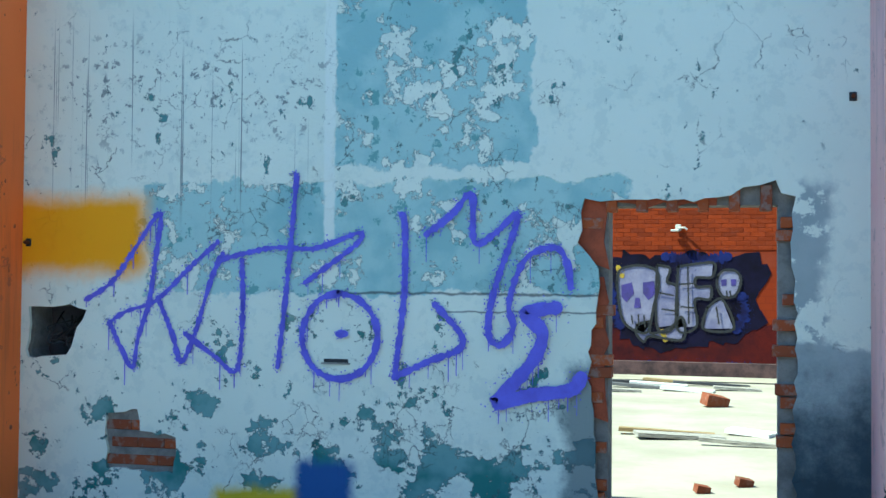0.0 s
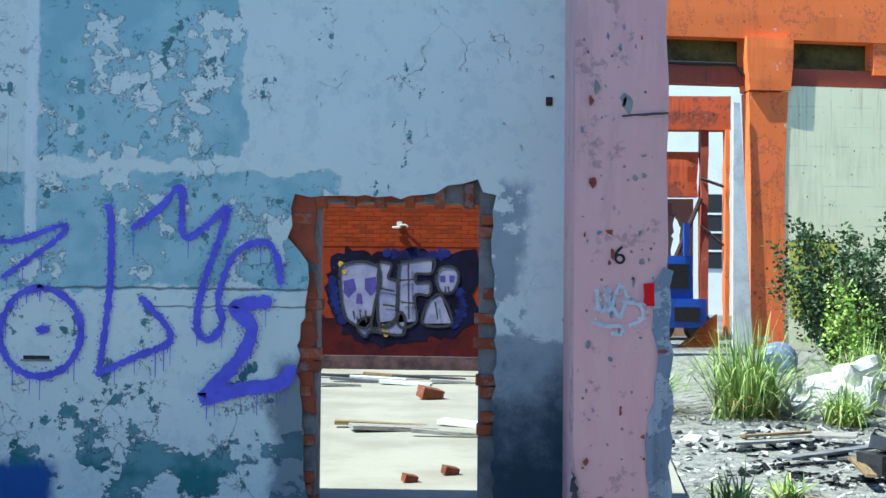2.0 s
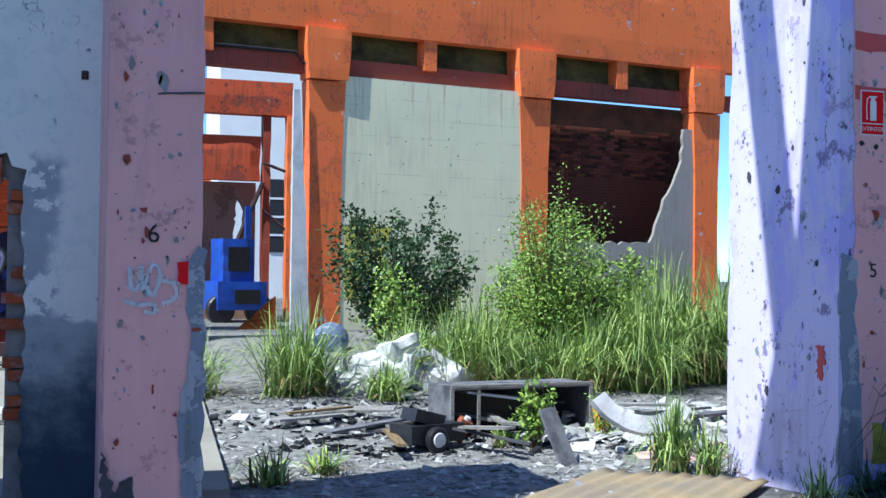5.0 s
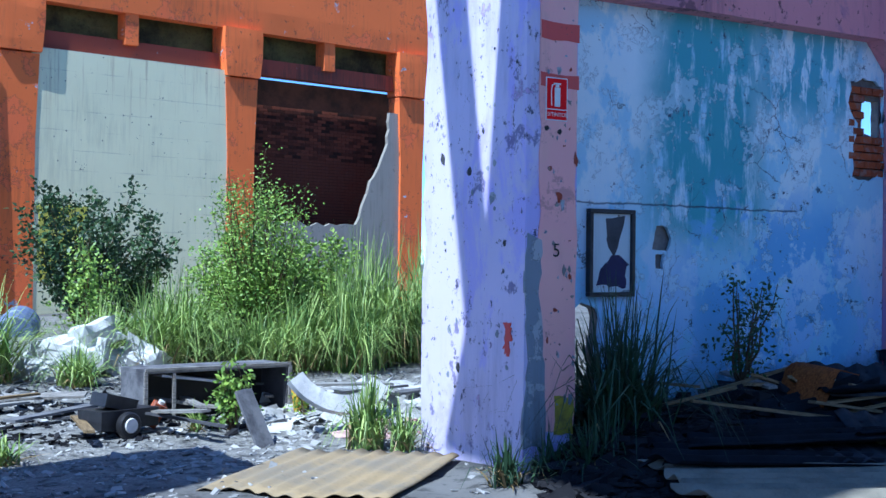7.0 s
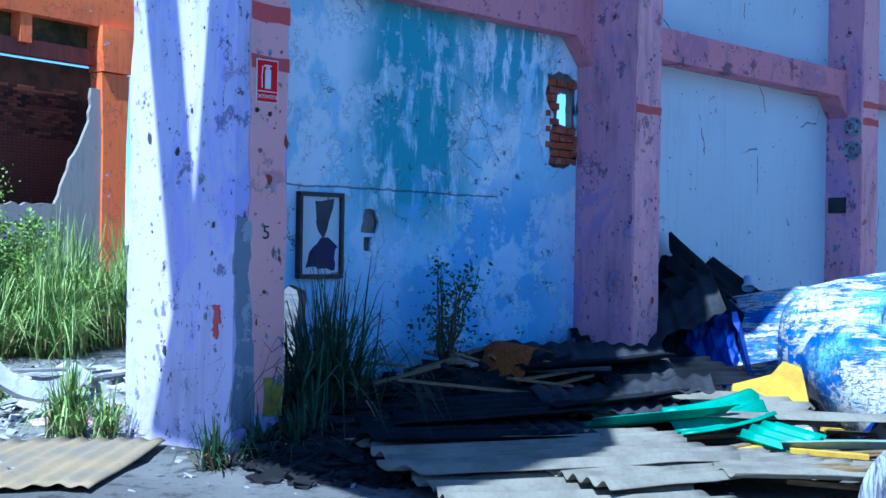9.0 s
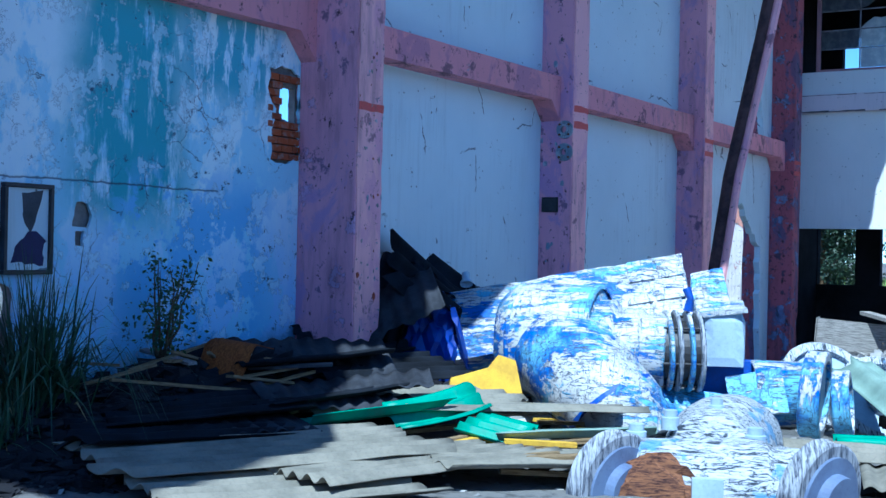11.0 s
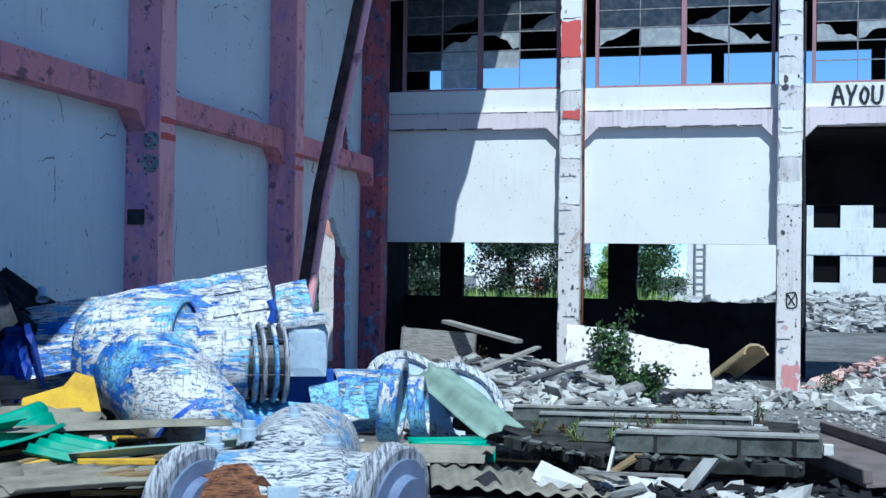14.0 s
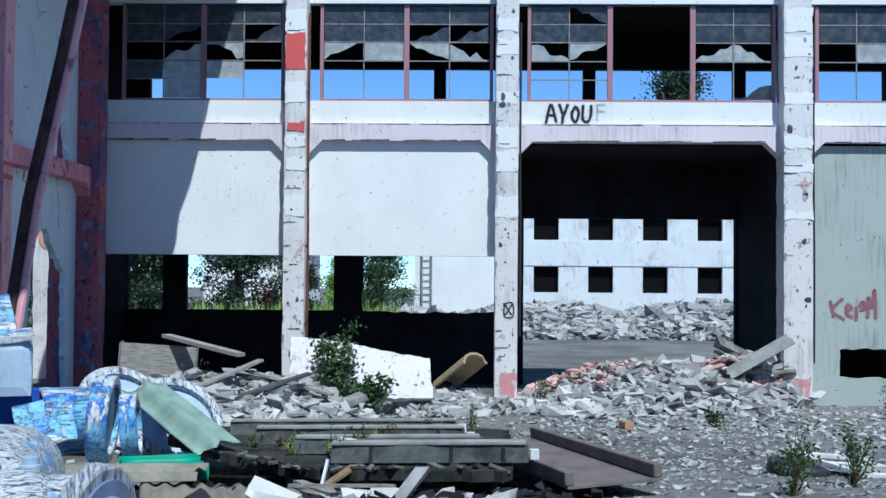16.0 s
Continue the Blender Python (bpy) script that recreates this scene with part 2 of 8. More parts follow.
def make_wall_a():
    n = Nodes("old_cream_and_blue_paint")
    w = n.warped(0.16, 3.0, 7)
    x, _, z = n.axes(w)
    x0, _, z0 = n.axes()
    cream, blue, teal = (0.90, 0.90, 0.79), (0.46, 0.64, 0.62), (0.05, 0.20, 0.19)
    fine = n.noise(22, 6, 0.7)
    mist = n.noise(60, 3, 0.6)

    def rim(v, at, wide=0.012):
        """A dark broken edge where a coat ends."""
        return n.math("MULTIPLY", n.step(v, at - wide, at), n.step(v, at + wide, at))
    color = n.mix(n.noise(1.1, 5), cream, (0.74, 0.78, 0.69))
    color = n.mix(n.math("MULTIPLY", n.step(n.noise(7, 7, 0.7), 0.52, 0.6), 0.25), color, (0.55, 0.62, 0.58))
    sheet = n.window(x, z, -2.72, -1.38, 2.4, 5, 0.012)
    band = n.window(x, z, -4.1, -0.75, 1.56, 2.3, 0.012)
    torn = n.noise(3.4, 9, 0.7)
    area = n.math("MAXIMUM", sheet, band)
    zone = n.math("MULTIPLY", area, n.step(torn, 0.56, 0.555))
    color = n.mix(zone, color, n.mix(n.step(n.noise(2.2, 6), 0.45, 0.6), blue, (0.34, 0.54, 0.55)))
    color = n.mix(n.math("MULTIPLY", n.math("MULTIPLY", zone, n.step(n.noise(6, 8, 0.7), 0.6, 0.61)), 0.8), color, (0.14, 0.33, 0.33))
    edge = n.math("MULTIPLY", area, rim(torn, 0.56))
    low = n.window(x, z, -5.2, 0.9, -1, 1.5, 0.3)
    lown = n.math("ADD", n.noise(2.7, 9, 0.68, n.scaled(1, 1, 1.2)), n.math("MULTIPLY", n.step(z0, 1.5, 0.1), 0.13))
    lowflake = n.step(lown, 0.634, 0.639)
    color = n.mix(n.math("MULTIPLY", low, lowflake), color, n.mix(n.step(n.noise(2.3), 0.4, 0.6), teal, (0.20, 0.36, 0.36)))
    edge = n.math("MAXIMUM", edge, n.math("MULTIPLY", low, rim(lown, 0.636)))
    fewn = n.noise(4.2, 9, 0.7, n.scaled(1, 1, 0.8))
    few = n.step(fewn, 0.632, 0.637)
    color = n.mix(few, color, (0.13, 0.28, 0.28))
    edge = n.math("MAXIMUM", edge, rim(fewn, 0.634))
    specks = n.math("MULTIPLY", n.step(n.noise(11, 8, 0.72, n.scaled(1, 1, 0.6)), 0.645, 0.655), n.step(n.noise(1.3, 3), 0.42, 0.55))
    color = n.mix(specks, color, (0.12, 0.20, 0.20))
    crack = n.step(n.voronoi(3.2, where=w), 0.011, 0.004)
    crack = n.math("MULTIPLY", crack, n.math("MULTIPLY", n.step(n.noise(2.6, 5), 0.55, 0.61), n.step(n.noise(0.9, 3), 0.45, 0.57)))
    small = n.math("MULTIPLY", n.step(n.voronoi(9, where=w), 0.03, 0.01), n.step(n.noise(2.1, 4, 0.6), 0.6, 0.66))
    crack = n.math("MAXIMUM", crack, small)
    color = n.mix(n.math("MULTIPLY", n.math("MAXIMUM", crack, edge), 0.8), color, (0.06, 0.075, 0.08))
    # the joint line across the wall
    jx, _, jz = n.axes(n.warped(0.03, 6, 5))
    joint = n.math("MAXIMUM", n.window(jx, jz, -2.75, -0.9, 1.555, 1.57, 0.006), n.window(jx, jz, -2.0, -0.9, 1.44, 1.45, 0.005))
    color = n.mix(n.math("MULTIPLY", joint, 0.8), color, (0.07, 0.08, 0.09))
    color = n.mix(n.window(jx, jz, -2.78, -2.70, 1.9, 3.6, 0.01), color, (0.85, 0.87, 0.80))
    # splashes and thin runs of dark liquid
    area = n.window(x0, z0, -5.0, -2.75, 2.2, 3.35, 0.25)
    spots = n.math("MULTIPLY", n.step(n.noise(14, 6, 0.74), 0.585, 0.61), n.window(x0, z0, -4.8, -2.75, 2.6, 3.3, 0.25))
    runs = n.step(n.noise(1.0, 3, 0.6, n.scaled(34, 1, 0.2)), 0.635, 0.66)
    color = n.mix(n.math("MULTIPLY", n.math("MAXIMUM", spots, n.math("MULTIPLY", runs, area)), 0.75), color, (0.10, 0.12, 0.14))
    # orange spray at the column, blue and yellow spray low down
    cloud = n.noise(2.5, 5)
    yx, _, yz = n.axes(n.warped(0.07, 5, 5))
    color = n.mix(n.math("MULTIPLY", n.window(yx, yz, -5.4, -4.08, 1.68, 2.22, 0.1), n.step(cloud, 0.0, 0.25)), color, (1.0, 0.40, 0.0))
    color = n.mix(n.window(yx, yz, -3.55, -2.75, -0.2, 0.24, 0.05), color, (0.75, 0.52, 0.02))
    color = n.mix(n.window(yx, yz, -2.95, -2.55, 0.1, 0.44, 0.06), color, (0.03, 0.10, 0.32))
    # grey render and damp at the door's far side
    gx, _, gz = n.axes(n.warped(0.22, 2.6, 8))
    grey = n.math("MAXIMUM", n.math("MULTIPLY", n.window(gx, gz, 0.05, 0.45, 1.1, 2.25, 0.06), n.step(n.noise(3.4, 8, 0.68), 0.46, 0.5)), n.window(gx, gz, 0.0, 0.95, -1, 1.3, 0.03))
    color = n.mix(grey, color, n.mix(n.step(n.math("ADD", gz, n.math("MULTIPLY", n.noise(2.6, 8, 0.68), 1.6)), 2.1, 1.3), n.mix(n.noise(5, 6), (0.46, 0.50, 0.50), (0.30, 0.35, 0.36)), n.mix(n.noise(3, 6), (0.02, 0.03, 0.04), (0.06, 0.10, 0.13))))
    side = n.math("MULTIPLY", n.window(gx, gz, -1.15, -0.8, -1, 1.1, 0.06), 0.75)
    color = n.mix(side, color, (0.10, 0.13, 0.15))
    h = n.math("SUBTRACT", n.math("ADD", n.math("MULTIPLY", fine, 0.3), n.math("MULTIPLY", mist, 0.12)), n.math("ADD", n.math("MULTIPLY", zone, 0.5), n.math("ADD", n.math("MULTIPLY", lowflake, 0.5), n.math("ADD", crack, n.math("ADD", few, specks)))))
    return n.finish(color, 0.8, h, 0.55, 0.015)


def make_wall_blue():
    n = Nodes("washed_blue_paint")
    w = n.warped(0.18, 2.6, 7)
    x, _, z = n.axes(w)
    fine = n.noise(20, 6, 0.7)
    streak = n.noise(2.2, 8, 0.7, n.scaled(3.2, 1, 0.8))
    color = n.mix(n.step(n.math("ADD", z, n.math("MULTIPLY", streak, 1.2)), 1.4, 3.0), (0.46, 0.66, 0.94), (0.82, 0.91, 0.95))
    wash = n.noise(1.3, 9, 0.66, n.scaled(1.3, 1, 0.8))
    color = n.mix(n.math("MULTIPLY", n.step(wash, 0.47, 0.53), 0.75), color, (0.42, 0.70, 0.88))
    band = n.window(x, z, 7.45, 8.75, 1.75, 6, 0.28)
    color = n.mix(n.math("MULTIPLY", band, n.step(streak, 0.34, 0.50)), color, (0.13, 0.40, 0.47))
    color = n.mix(n.math("MULTIPLY", n.window(x, z, 8.7, 10.0, 2.9, 6, 0.25), n.step(streak, 0.47, 0.54)), color, (0.17, 0.44, 0.54))
    color = n.mix(n.math("MULTIPLY", n.window(x, z, 7.9, 9.9, 0.5, 2.1, 0.3), n.step(n.noise(1.7, 9, 0.7), 0.47, 0.52)), color, (0.26, 0.50, 0.82))
    light = n.noise(3.1, 9, 0.72)
    pale = n.step(light, 0.555, 0.565)
    color = n.mix(n.math("MULTIPLY", pale, 0.5), color, (0.76, 0.88, 0.94))
    rim = n.math("MULTIPLY", n.step(light, 0.545, 0.557), n.step(light, 0.572, 0.56))
    chipn = n.noise(8, 8, 0.74, n.scaled(1, 1, 1.1))
    chips = n.math("MULTIPLY", n.step(chipn, 0.615, 0.625), n.step(n.noise(1.2, 3), 0.44, 0.52))
    color = n.mix(n.math("MAXIMUM", chips, n.math("MULTIPLY", rim, 0.45)), color, (0.06, 0.10, 0.16))
    crack = n.math("MULTIPLY", n.step(n.voronoi(2.4, where=w), 0.014, 0.005), n.step(n.noise(1.1, 4), 0.52, 0.60))
    jx, _, jz = n.axes(n.warped(0.03, 6, 5))
    crack = n.math("MAXIMUM", crack, n.window(jx, jz, 6.1, 9.2, 2.03, 2.045, 0.006))
    color = n.mix(n.math("MULTIPLY", crack, 0.8), color, (0.05, 0.07, 0.11))
    # ambient shade painted in, darkening the wall towards its foot
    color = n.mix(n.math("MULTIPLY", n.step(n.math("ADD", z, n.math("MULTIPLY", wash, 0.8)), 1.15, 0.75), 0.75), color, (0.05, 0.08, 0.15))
    h = n.math("SUBTRACT", n.math("MULTIPLY", fine, 0.4), n.math("ADD", n.math("MULTIPLY", pale, 0.5), n.math("ADD", chips, crack)))
    return n.finish(color, 0.8, h, 0.5, 0.015)


def make_ground():
    n = Nodes("dust_and_gravel")
    a, b, c = n.noise(0.35, 6), n.noise(6, 8, 0.7), n.noise(45, 4, 0.7)
    color = n.mix(n.step(a, 0.4, 0.62), (0.21, 0.207, 0.20), (0.13, 0.128, 0.123))
    color = n.mix(n.math("MULTIPLY", n.step(b, 0.5, 0.62), 0.6), color, (0.03, 0.03, 0.03))
    color = n.mix(n.math("MULTIPLY", n.step(c, 0.52, 0.7), 0.55), color, (0.22, 0.215, 0.21))
    x, y, _ = n.axes(n.warped(0.5, 1.2, 5))
    # pale dust in the open bay, with sunlit brightness added to it
    sunlit_dust = n.window(x, y, 0.5, 12.0, 7.9, 25.0, 0.4)
    color = n.mix(n.math("MULTIPLY", sunlit_dust, n.step(b, 0.62, 0.42)), color, n.mix(n.step(c, 0.4, 0.6), (0.34, 0.33, 0.30), (0.20, 0.20, 0.19)))
    # shade along the wall line, painted near black into the floor
    wall_shade = n.window(x, y, 5.6, 14.0, 5.9, 8.4, 0.4)
    color = n.mix(n.math("MULTIPLY", wall_shade, 0.85), color, (0.015, 0.016, 0.02))
    return n.finish(color, 0.95, n.math("ADD", b, n.math("MULTIPLY", c, 0.5)), 0.7, 0.04)


def arc_shell(radius, length, a0, a1, thick, steps=14, wear=0.0):
    """A curved shell: part of a pipe wall, its axis along x, in one piece."""
    bm = bmesh.new()
    rows = []
    for i in range(steps + 1):
        a = radians(a0 + (a1 - a0) * i / steps)
        row = []
        for x in (-length / 2, length / 2):
            for rad in (radius, radius - thick):
                q = x + wear * noise.noise(Vector((i * 0.7, x, rad)))
                row.append(bm.verts.new((q, rad * math.cos(a), rad * math.sin(a))))
        rows.append(row)
    for a, b in zip(rows, rows[1:]):
        for i, j in ((0, 1), (1, 3), (3, 2), (2, 0)):
            bm.faces.new((a[i], a[j], b[j], b[i]))
    for row in (rows[0], rows[-1]):
        bm.faces.new((row[0], row[1], row[3], row[2]))
    bmesh.ops.recalc_face_normals(bm, faces=bm.faces)
    return bm


def make_bricks(name, base, dark, pale=0.6):
    n = Nodes(name)
    r = n.random()
    color = n.mix(r, base, dark)
    color = n.mix(n.math("MULTIPLY", n.step(n.noise(14, 6, 0.7), 0.48, 0.62), pale), color, (0.30, 0.24, 0.21))
    return n.finish(color, 0.9, n.noise(40, 5, 0.7), 0.5, 0.01)


WALL_A = make_wall_a()
WALL_BLUE = make_wall_blue()
GROUND = make_ground()
BRICK = make_bricks("fired_clay", (0.42, 0.10, 0.035), (0.25, 0.07, 0.035))
BRICK_BURNT = make_bricks("burnt_clay", (0.20, 0.06, 0.03), (0.11, 0.035, 0.02), 0.2)
BRICK_ORANGE = make_bricks("orange_painted_clay", (0.24, 0.034, 0.007), (0.15, 0.022, 0.006), 0.03)
BRICK_DARK_RED = make_bricks("dark_red_clay", (0.20, 0.062, 0.036), (0.03, 0.017, 0.014), 0.04)
MORTAR = dirty("grey_mortar", (0.30, 0.27, 0.25), (0.17, 0.15, 0.14), 6)
PINK = peeling("faded_pink_paint", (0.92, 0.50, 0.46), (0.80, 0.48, 0.47), (0.42, 0.40, 0.42), 0.28, 2.6, 0.2, (0.08, 0.05, 0.06), blotch=(0.84, 0.42, 0.41), chips=0.65, grain=2.5, spots=0.45)
LILAC = peeling("lilac_pink_paint", (0.74, 0.68, 0.92), (0.58, 0.42, 0.68), (0.22, 0.25, 0.42), 0.32, 2.4, 0.25, (0.04, 0.05, 0.13), blotch=(0.50, 0.44, 0.88), chips=0.605, grain=2.5)
PINK_WORN = peeling("stained_pink_paint", (0.90, 0.46, 0.48), (0.70, 0.38, 0.44), (0.22, 0.20, 0.26), 0.36, 2.6, 0.4, (0.05, 0.03, 0.05), blotch=(0.66, 0.31, 0.40), chips=0.62, grain=2.5)
PALE = peeling("pale_panel_paint", (0.73, 0.80, 0.83), (0.66, 0.73, 0.78), (0.55, 0.60, 0.63), 0.12, 1.6, 0.16, cracks=0.9)
WHITE = peeling("white_facade_paint", (0.84, 0.83, 0.80), (0.78, 0.76, 0.73), (0.6, 0.59, 0.57), 0.12, 1.8, 0.07)
PIER = peeling("white_and_rose_paint", (0.74, 0.70, 0.68), (0.62, 0.40, 0.38), (0.48, 0.46, 0.45), 0.36, 2.4, 0.3, (0.08, 0.05, 0.05), chips=0.6)
ORANGE = peeling("orange_paint", (0.95, 0.20, 0.04), (0.86, 0.17, 0.045), (0.52, 0.54, 0.60), 0.5, 1.3, 0.28, (0.10, 0.04, 0.03), chips=0.63)
REDDISH = peeling("dark_red_paint", (0.33, 0.06, 0.03), (0.22, 0.05, 0.03), (0.3, 0.2, 0.17), 0.4, 1.5, 0.6, (0.05, 0.03, 0.02))
OLIVE = dirty("mossy_concrete", (0.21, 0.18, 0.06), (0.05, 0.045, 0.025), 1.2, 0.9, 0.4, spots=0.6)
PANEL_W = peeling("sun_bleached_panel", (0.90, 0.85, 0.55), (0.84, 0.80, 0.52), (0.50, 0.48, 0.40), 0.12, 1.2, 0.16, courses=0.42)
DARKBRICK = dirty("dark_red_brickwork", (0.07, 0.03, 0.022), (0.025, 0.016, 0.014), 2)
CONC = dirty("grey_concrete", (0.34, 0.33, 0.31), (0.20, 0.20, 0.19), 2.5)
CONC_D = dirty("dark_concrete", (0.10, 0.10, 0.11), (0.05, 0.05, 0.055), 2.5)
# near black: the unlit aisle's shade put into its concrete
AISLE_SHADE = dirty("shaded_aisle_concrete", (0.026, 0.026, 0.03), (0.012, 0.012, 0.014), 1.2, 0.95, 0.3)
FADED_ROSE = peeling("faded_rose_paint", (0.62, 0.28, 0.28), (0.66, 0.50, 0.49), (0.5, 0.48, 0.47), 0.55, 5, 0.3)
RED_PAINT = peeling("red_paint", (0.64, 0.10, 0.09), (0.5, 0.22, 0.24), (0.35, 0.33, 0.34), 0.35, 5, 0.3)
PANEL_G = peeling("grey_green_render", (0.42, 0.46, 0.42), (0.34, 0.36, 0.35), (0.3, 0.3, 0.3), 0.25, 1.2, 0.5)


def make_orange_brick():
    n = Nodes("orange_painted_brick")
    t = n.t.nodes.new("ShaderNodeTexBrick")
    x, y, z = n.axes()
    c = n.t.nodes.new("ShaderNodeCombineXYZ")
    n.put(c.inputs[0], x)
    n.put(c.inputs[1], z)
    n.put(t.inputs["Vector"], c.outputs[0])
    t.inputs["Scale"].default_value = 2.0
    t.inputs["Color1"].default_value, t.inputs["Color2"].default_value, t.inputs["Mortar"].default_value = (0.20, 0.026, 0.006, 1), (0.185, 0.023, 0.006, 1), (0.165, 0.021, 0.006, 1)
    color = n.mix(n.math("MULTIPLY", n.step(n.noise(1.2, 6), 0.5, 0.65), 0.6), t.outputs[0], (0.2, 0.04, 0.02))
    return n.finish(color, 0.85, n.math("ADD", t.outputs[1], n.noise(12, 4)), -0.3, 0.02)


ORANGE_BRICK = make_orange_brick()
PLUM = peeling("plum_paint", (0.78, 0.36, 0.44), (0.60, 0.36, 0.52), (0.12, 0.13, 0.24), 0.38, 2.0, 0.4, (0.035, 0.02, 0.04), blotch=(0.44, 0.25, 0.44), chips=0.61, grain=2.0)
PLUM_DARK = peeling("stained_corner_paint", (0.44, 0.11, 0.14), (0.24, 0.26, 0.42), (0.05, 0.06, 0.10), 0.5, 2.4, 0.5, (0.02, 0.015, 0.02), blotch=(0.09, 0.09, 0.17), chips=0.58, grain=2.0)
END_BEAM = peeling("rose_white_beam_paint", (0.76, 0.66, 0.68), (0.62, 0.46, 0.48), (0.5, 0.48, 0.47), 0.3, 2.4, 0.3)

# ---- the setting: ground ----


def ground_height(x, y):
    """Higher rubble-covered floor by the wall, falling away to the end wall and the yard."""
    if y < 8:
        d = min(1.0, max(0.0, (x - 3) / 21))
        z = -0.88 * d * d * (3 - 2 * d)
        a, b = min(1.0, max(0.0, (y - 5.5) / 1.9)), min(1.0, max(0.0, min((x - 5.4) / 1.5, (24 - x) / 6)))
        z += (0.42 - 0.5 * z) * a * a * (3 - 2 * a) * b
    else:
        d = min(1.0, max(0.0, (x - 12) / 12))
        z = -0.88 * d * d * (3 - 2 * d) + min(0.35, max(0, y - 12) * 0.04) * (1 - d) * min(1, max(0, (x - 2) / 1.5))
    z -= 0.30 * math.exp(-(((x - 13.0) / 1.6) ** 2 + ((y - 0.6) / 1.7) ** 2) ** 2)
    near = max(0.0, 1 - math.hypot(x - 10, y - 5) / 45)
    return z + near * (0.05 * noise.noise(Vector((x * 0.7, y * 0.7, 0))) + 0.025 * noise.noise(Vector((x * 3, y * 3, 1))))


def build_ground():
    def axis(lo, hi, a, b, step):
        inner = np.arange(a, b + step / 2, step)
        left = a - np.cumsum(step * 1.28 ** np.arange(1, 30))
        right = b + np.cumsum(step * 1.28 ** np.arange(1, 30))
        left, right = left[left > lo], right[right < hi]
        return np.concatenate([[lo], left[::-1], inner, right, [hi]])
    xs, ys = axis(-900, 900, -6, 36, 0.4), axis(-900, 900, -10, 30, 0.4)
    verts = [(x, y, ground_height(x, y)) for y in ys for x in xs]
    w = len(xs)
    faces = [(j * w + i, j * w + i + 1, (j + 1) * w + i + 1, (j + 1) * w + i) for j in range(len(ys) - 1) for i in range(w - 1)]
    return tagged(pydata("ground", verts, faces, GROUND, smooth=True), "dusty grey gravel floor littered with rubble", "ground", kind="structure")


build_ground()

# ---- the long wall line ----
FACE, BACK, FRONT = 7.81, 8.11, 7.09
COLS = [(-5.53, -5.05), (0.70, 1.26), (5.62, 6.10), (10.40, 10.87), (15.24, 15.72), (20.20, 20.65), (25.35, 25.85)]


def setting(name, bm, material, label, category, smooth=False):
    return tagged(part(name, bm, material, None, "", smooth), label, category, kind="structure")


# graffiti wall: brick core, torn plaster coat
door = [(-0.88, -1.2), (0.16, -1.2), (0.16, 2.13), (-0.88, 2.13)]
torn_door = ragged([(-0.93, -1.2), (-0.93, 0.2), (-1.0, 1.05), (-0.93, 1.75), (-1.06, 1.9), (-1.02, 2.16), (-0.2, 2.17), (-0.05, 2.24), (0.14, 2.27), (0.26, 2.16), (0.24, 1.9), (0.27, 1.4), (0.25, 0.6), (0.28, 0.0), (0.25, -1.2)], 0.07, 0.02, 3)
torn_low = ragged(rect(-4.36, -3.84, 0.32, 0.55) [:2] + [(-3.84, 0.57), (-4.1, 0.58), (-4.12, 0.73), (-4.36, 0.72)], 0.06, 0.015, 5)
cable_hole = ragged([(-5.0, 1.08), (-4.68, 1.1), (-4.6, 1.3), (-4.54, 1.42), (-4.66, 1.46), (-4.98, 1.44)], 0.06, 0.012, 6)
bottom = -1.2
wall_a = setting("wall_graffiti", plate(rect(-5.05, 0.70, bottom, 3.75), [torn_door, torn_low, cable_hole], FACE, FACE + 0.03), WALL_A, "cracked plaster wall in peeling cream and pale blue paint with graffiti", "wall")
core = part("brick_core", plate(rect(-5.05, 0.70, bottom, 3.75), [door, cable_hole], FACE + 0.07, BACK), MORTAR, wall_a)
# dark backing added so the cable hole reads unlit
part("hole_back", box(-5.05, -4.4, BACK + 0.05, BACK + 0.1, 0.95, 1.6), CONC_D, wall_a)
part("recess_back", box(-4.45, -3.75, FACE + 0.031, FACE + 0.069, 0.25, 0.8), MORTAR, wall_a)

brick_mesh = None


def brick(parent, m, long=0.24):
    global brick_mesh
    if brick_mesh is None:
        bm = box(-0.12, 0.12, -0.055, 0.055, -0.034, 0.034, 0.005)
        brick_mesh = bpy.data.meshes.new("brick")
        bm.to_mesh(brick_mesh)
        bm.free()
        brick_mesh.materials.append(BRICK)
    ob = new("brick", brick_mesh)
    ob.parent = parent
    ob.matrix_basis = m @ Matrix.Diagonal((long / 0.24, 1, 1, 1))
    return ob


for row in range(32):
    z = -0.35 + row * 0.079
    for x, long in ((-0.965, 0.17), (0.245, 0.17)):
        if rng.random() < 0.66:
            continue
        s = 0.24 if row % 2 else 0.15
        s = min(s, 0.17)
        brick(wall_a, pose(x + rng.uniform(-.035, .03) + (0.02 if row % 2 else 0) * (1 if x < 0 else -1), FACE + 0.078 + rng.uniform(0, .012), z, 0, 0, rng.uniform(-2, 2)), long)
for i in range(6):
    brick(wall_a, pose(-0.86 + i * 0.19, FACE + 0.078, 2.172, rng.uniform(-3, 3), 90, rng.uniform(-3, 3)), 0.16)
for i in range(3):
    for j in range(3):
        if (i, j) != (2, 2):
            brick(wall_a, pose(-4.28 + i * 0.2 + (j % 2) * 0.05, FACE + 0.075, 0.39 + j * 0.12, 0, 0, rng.uniform(-3, 3)), 0.2)

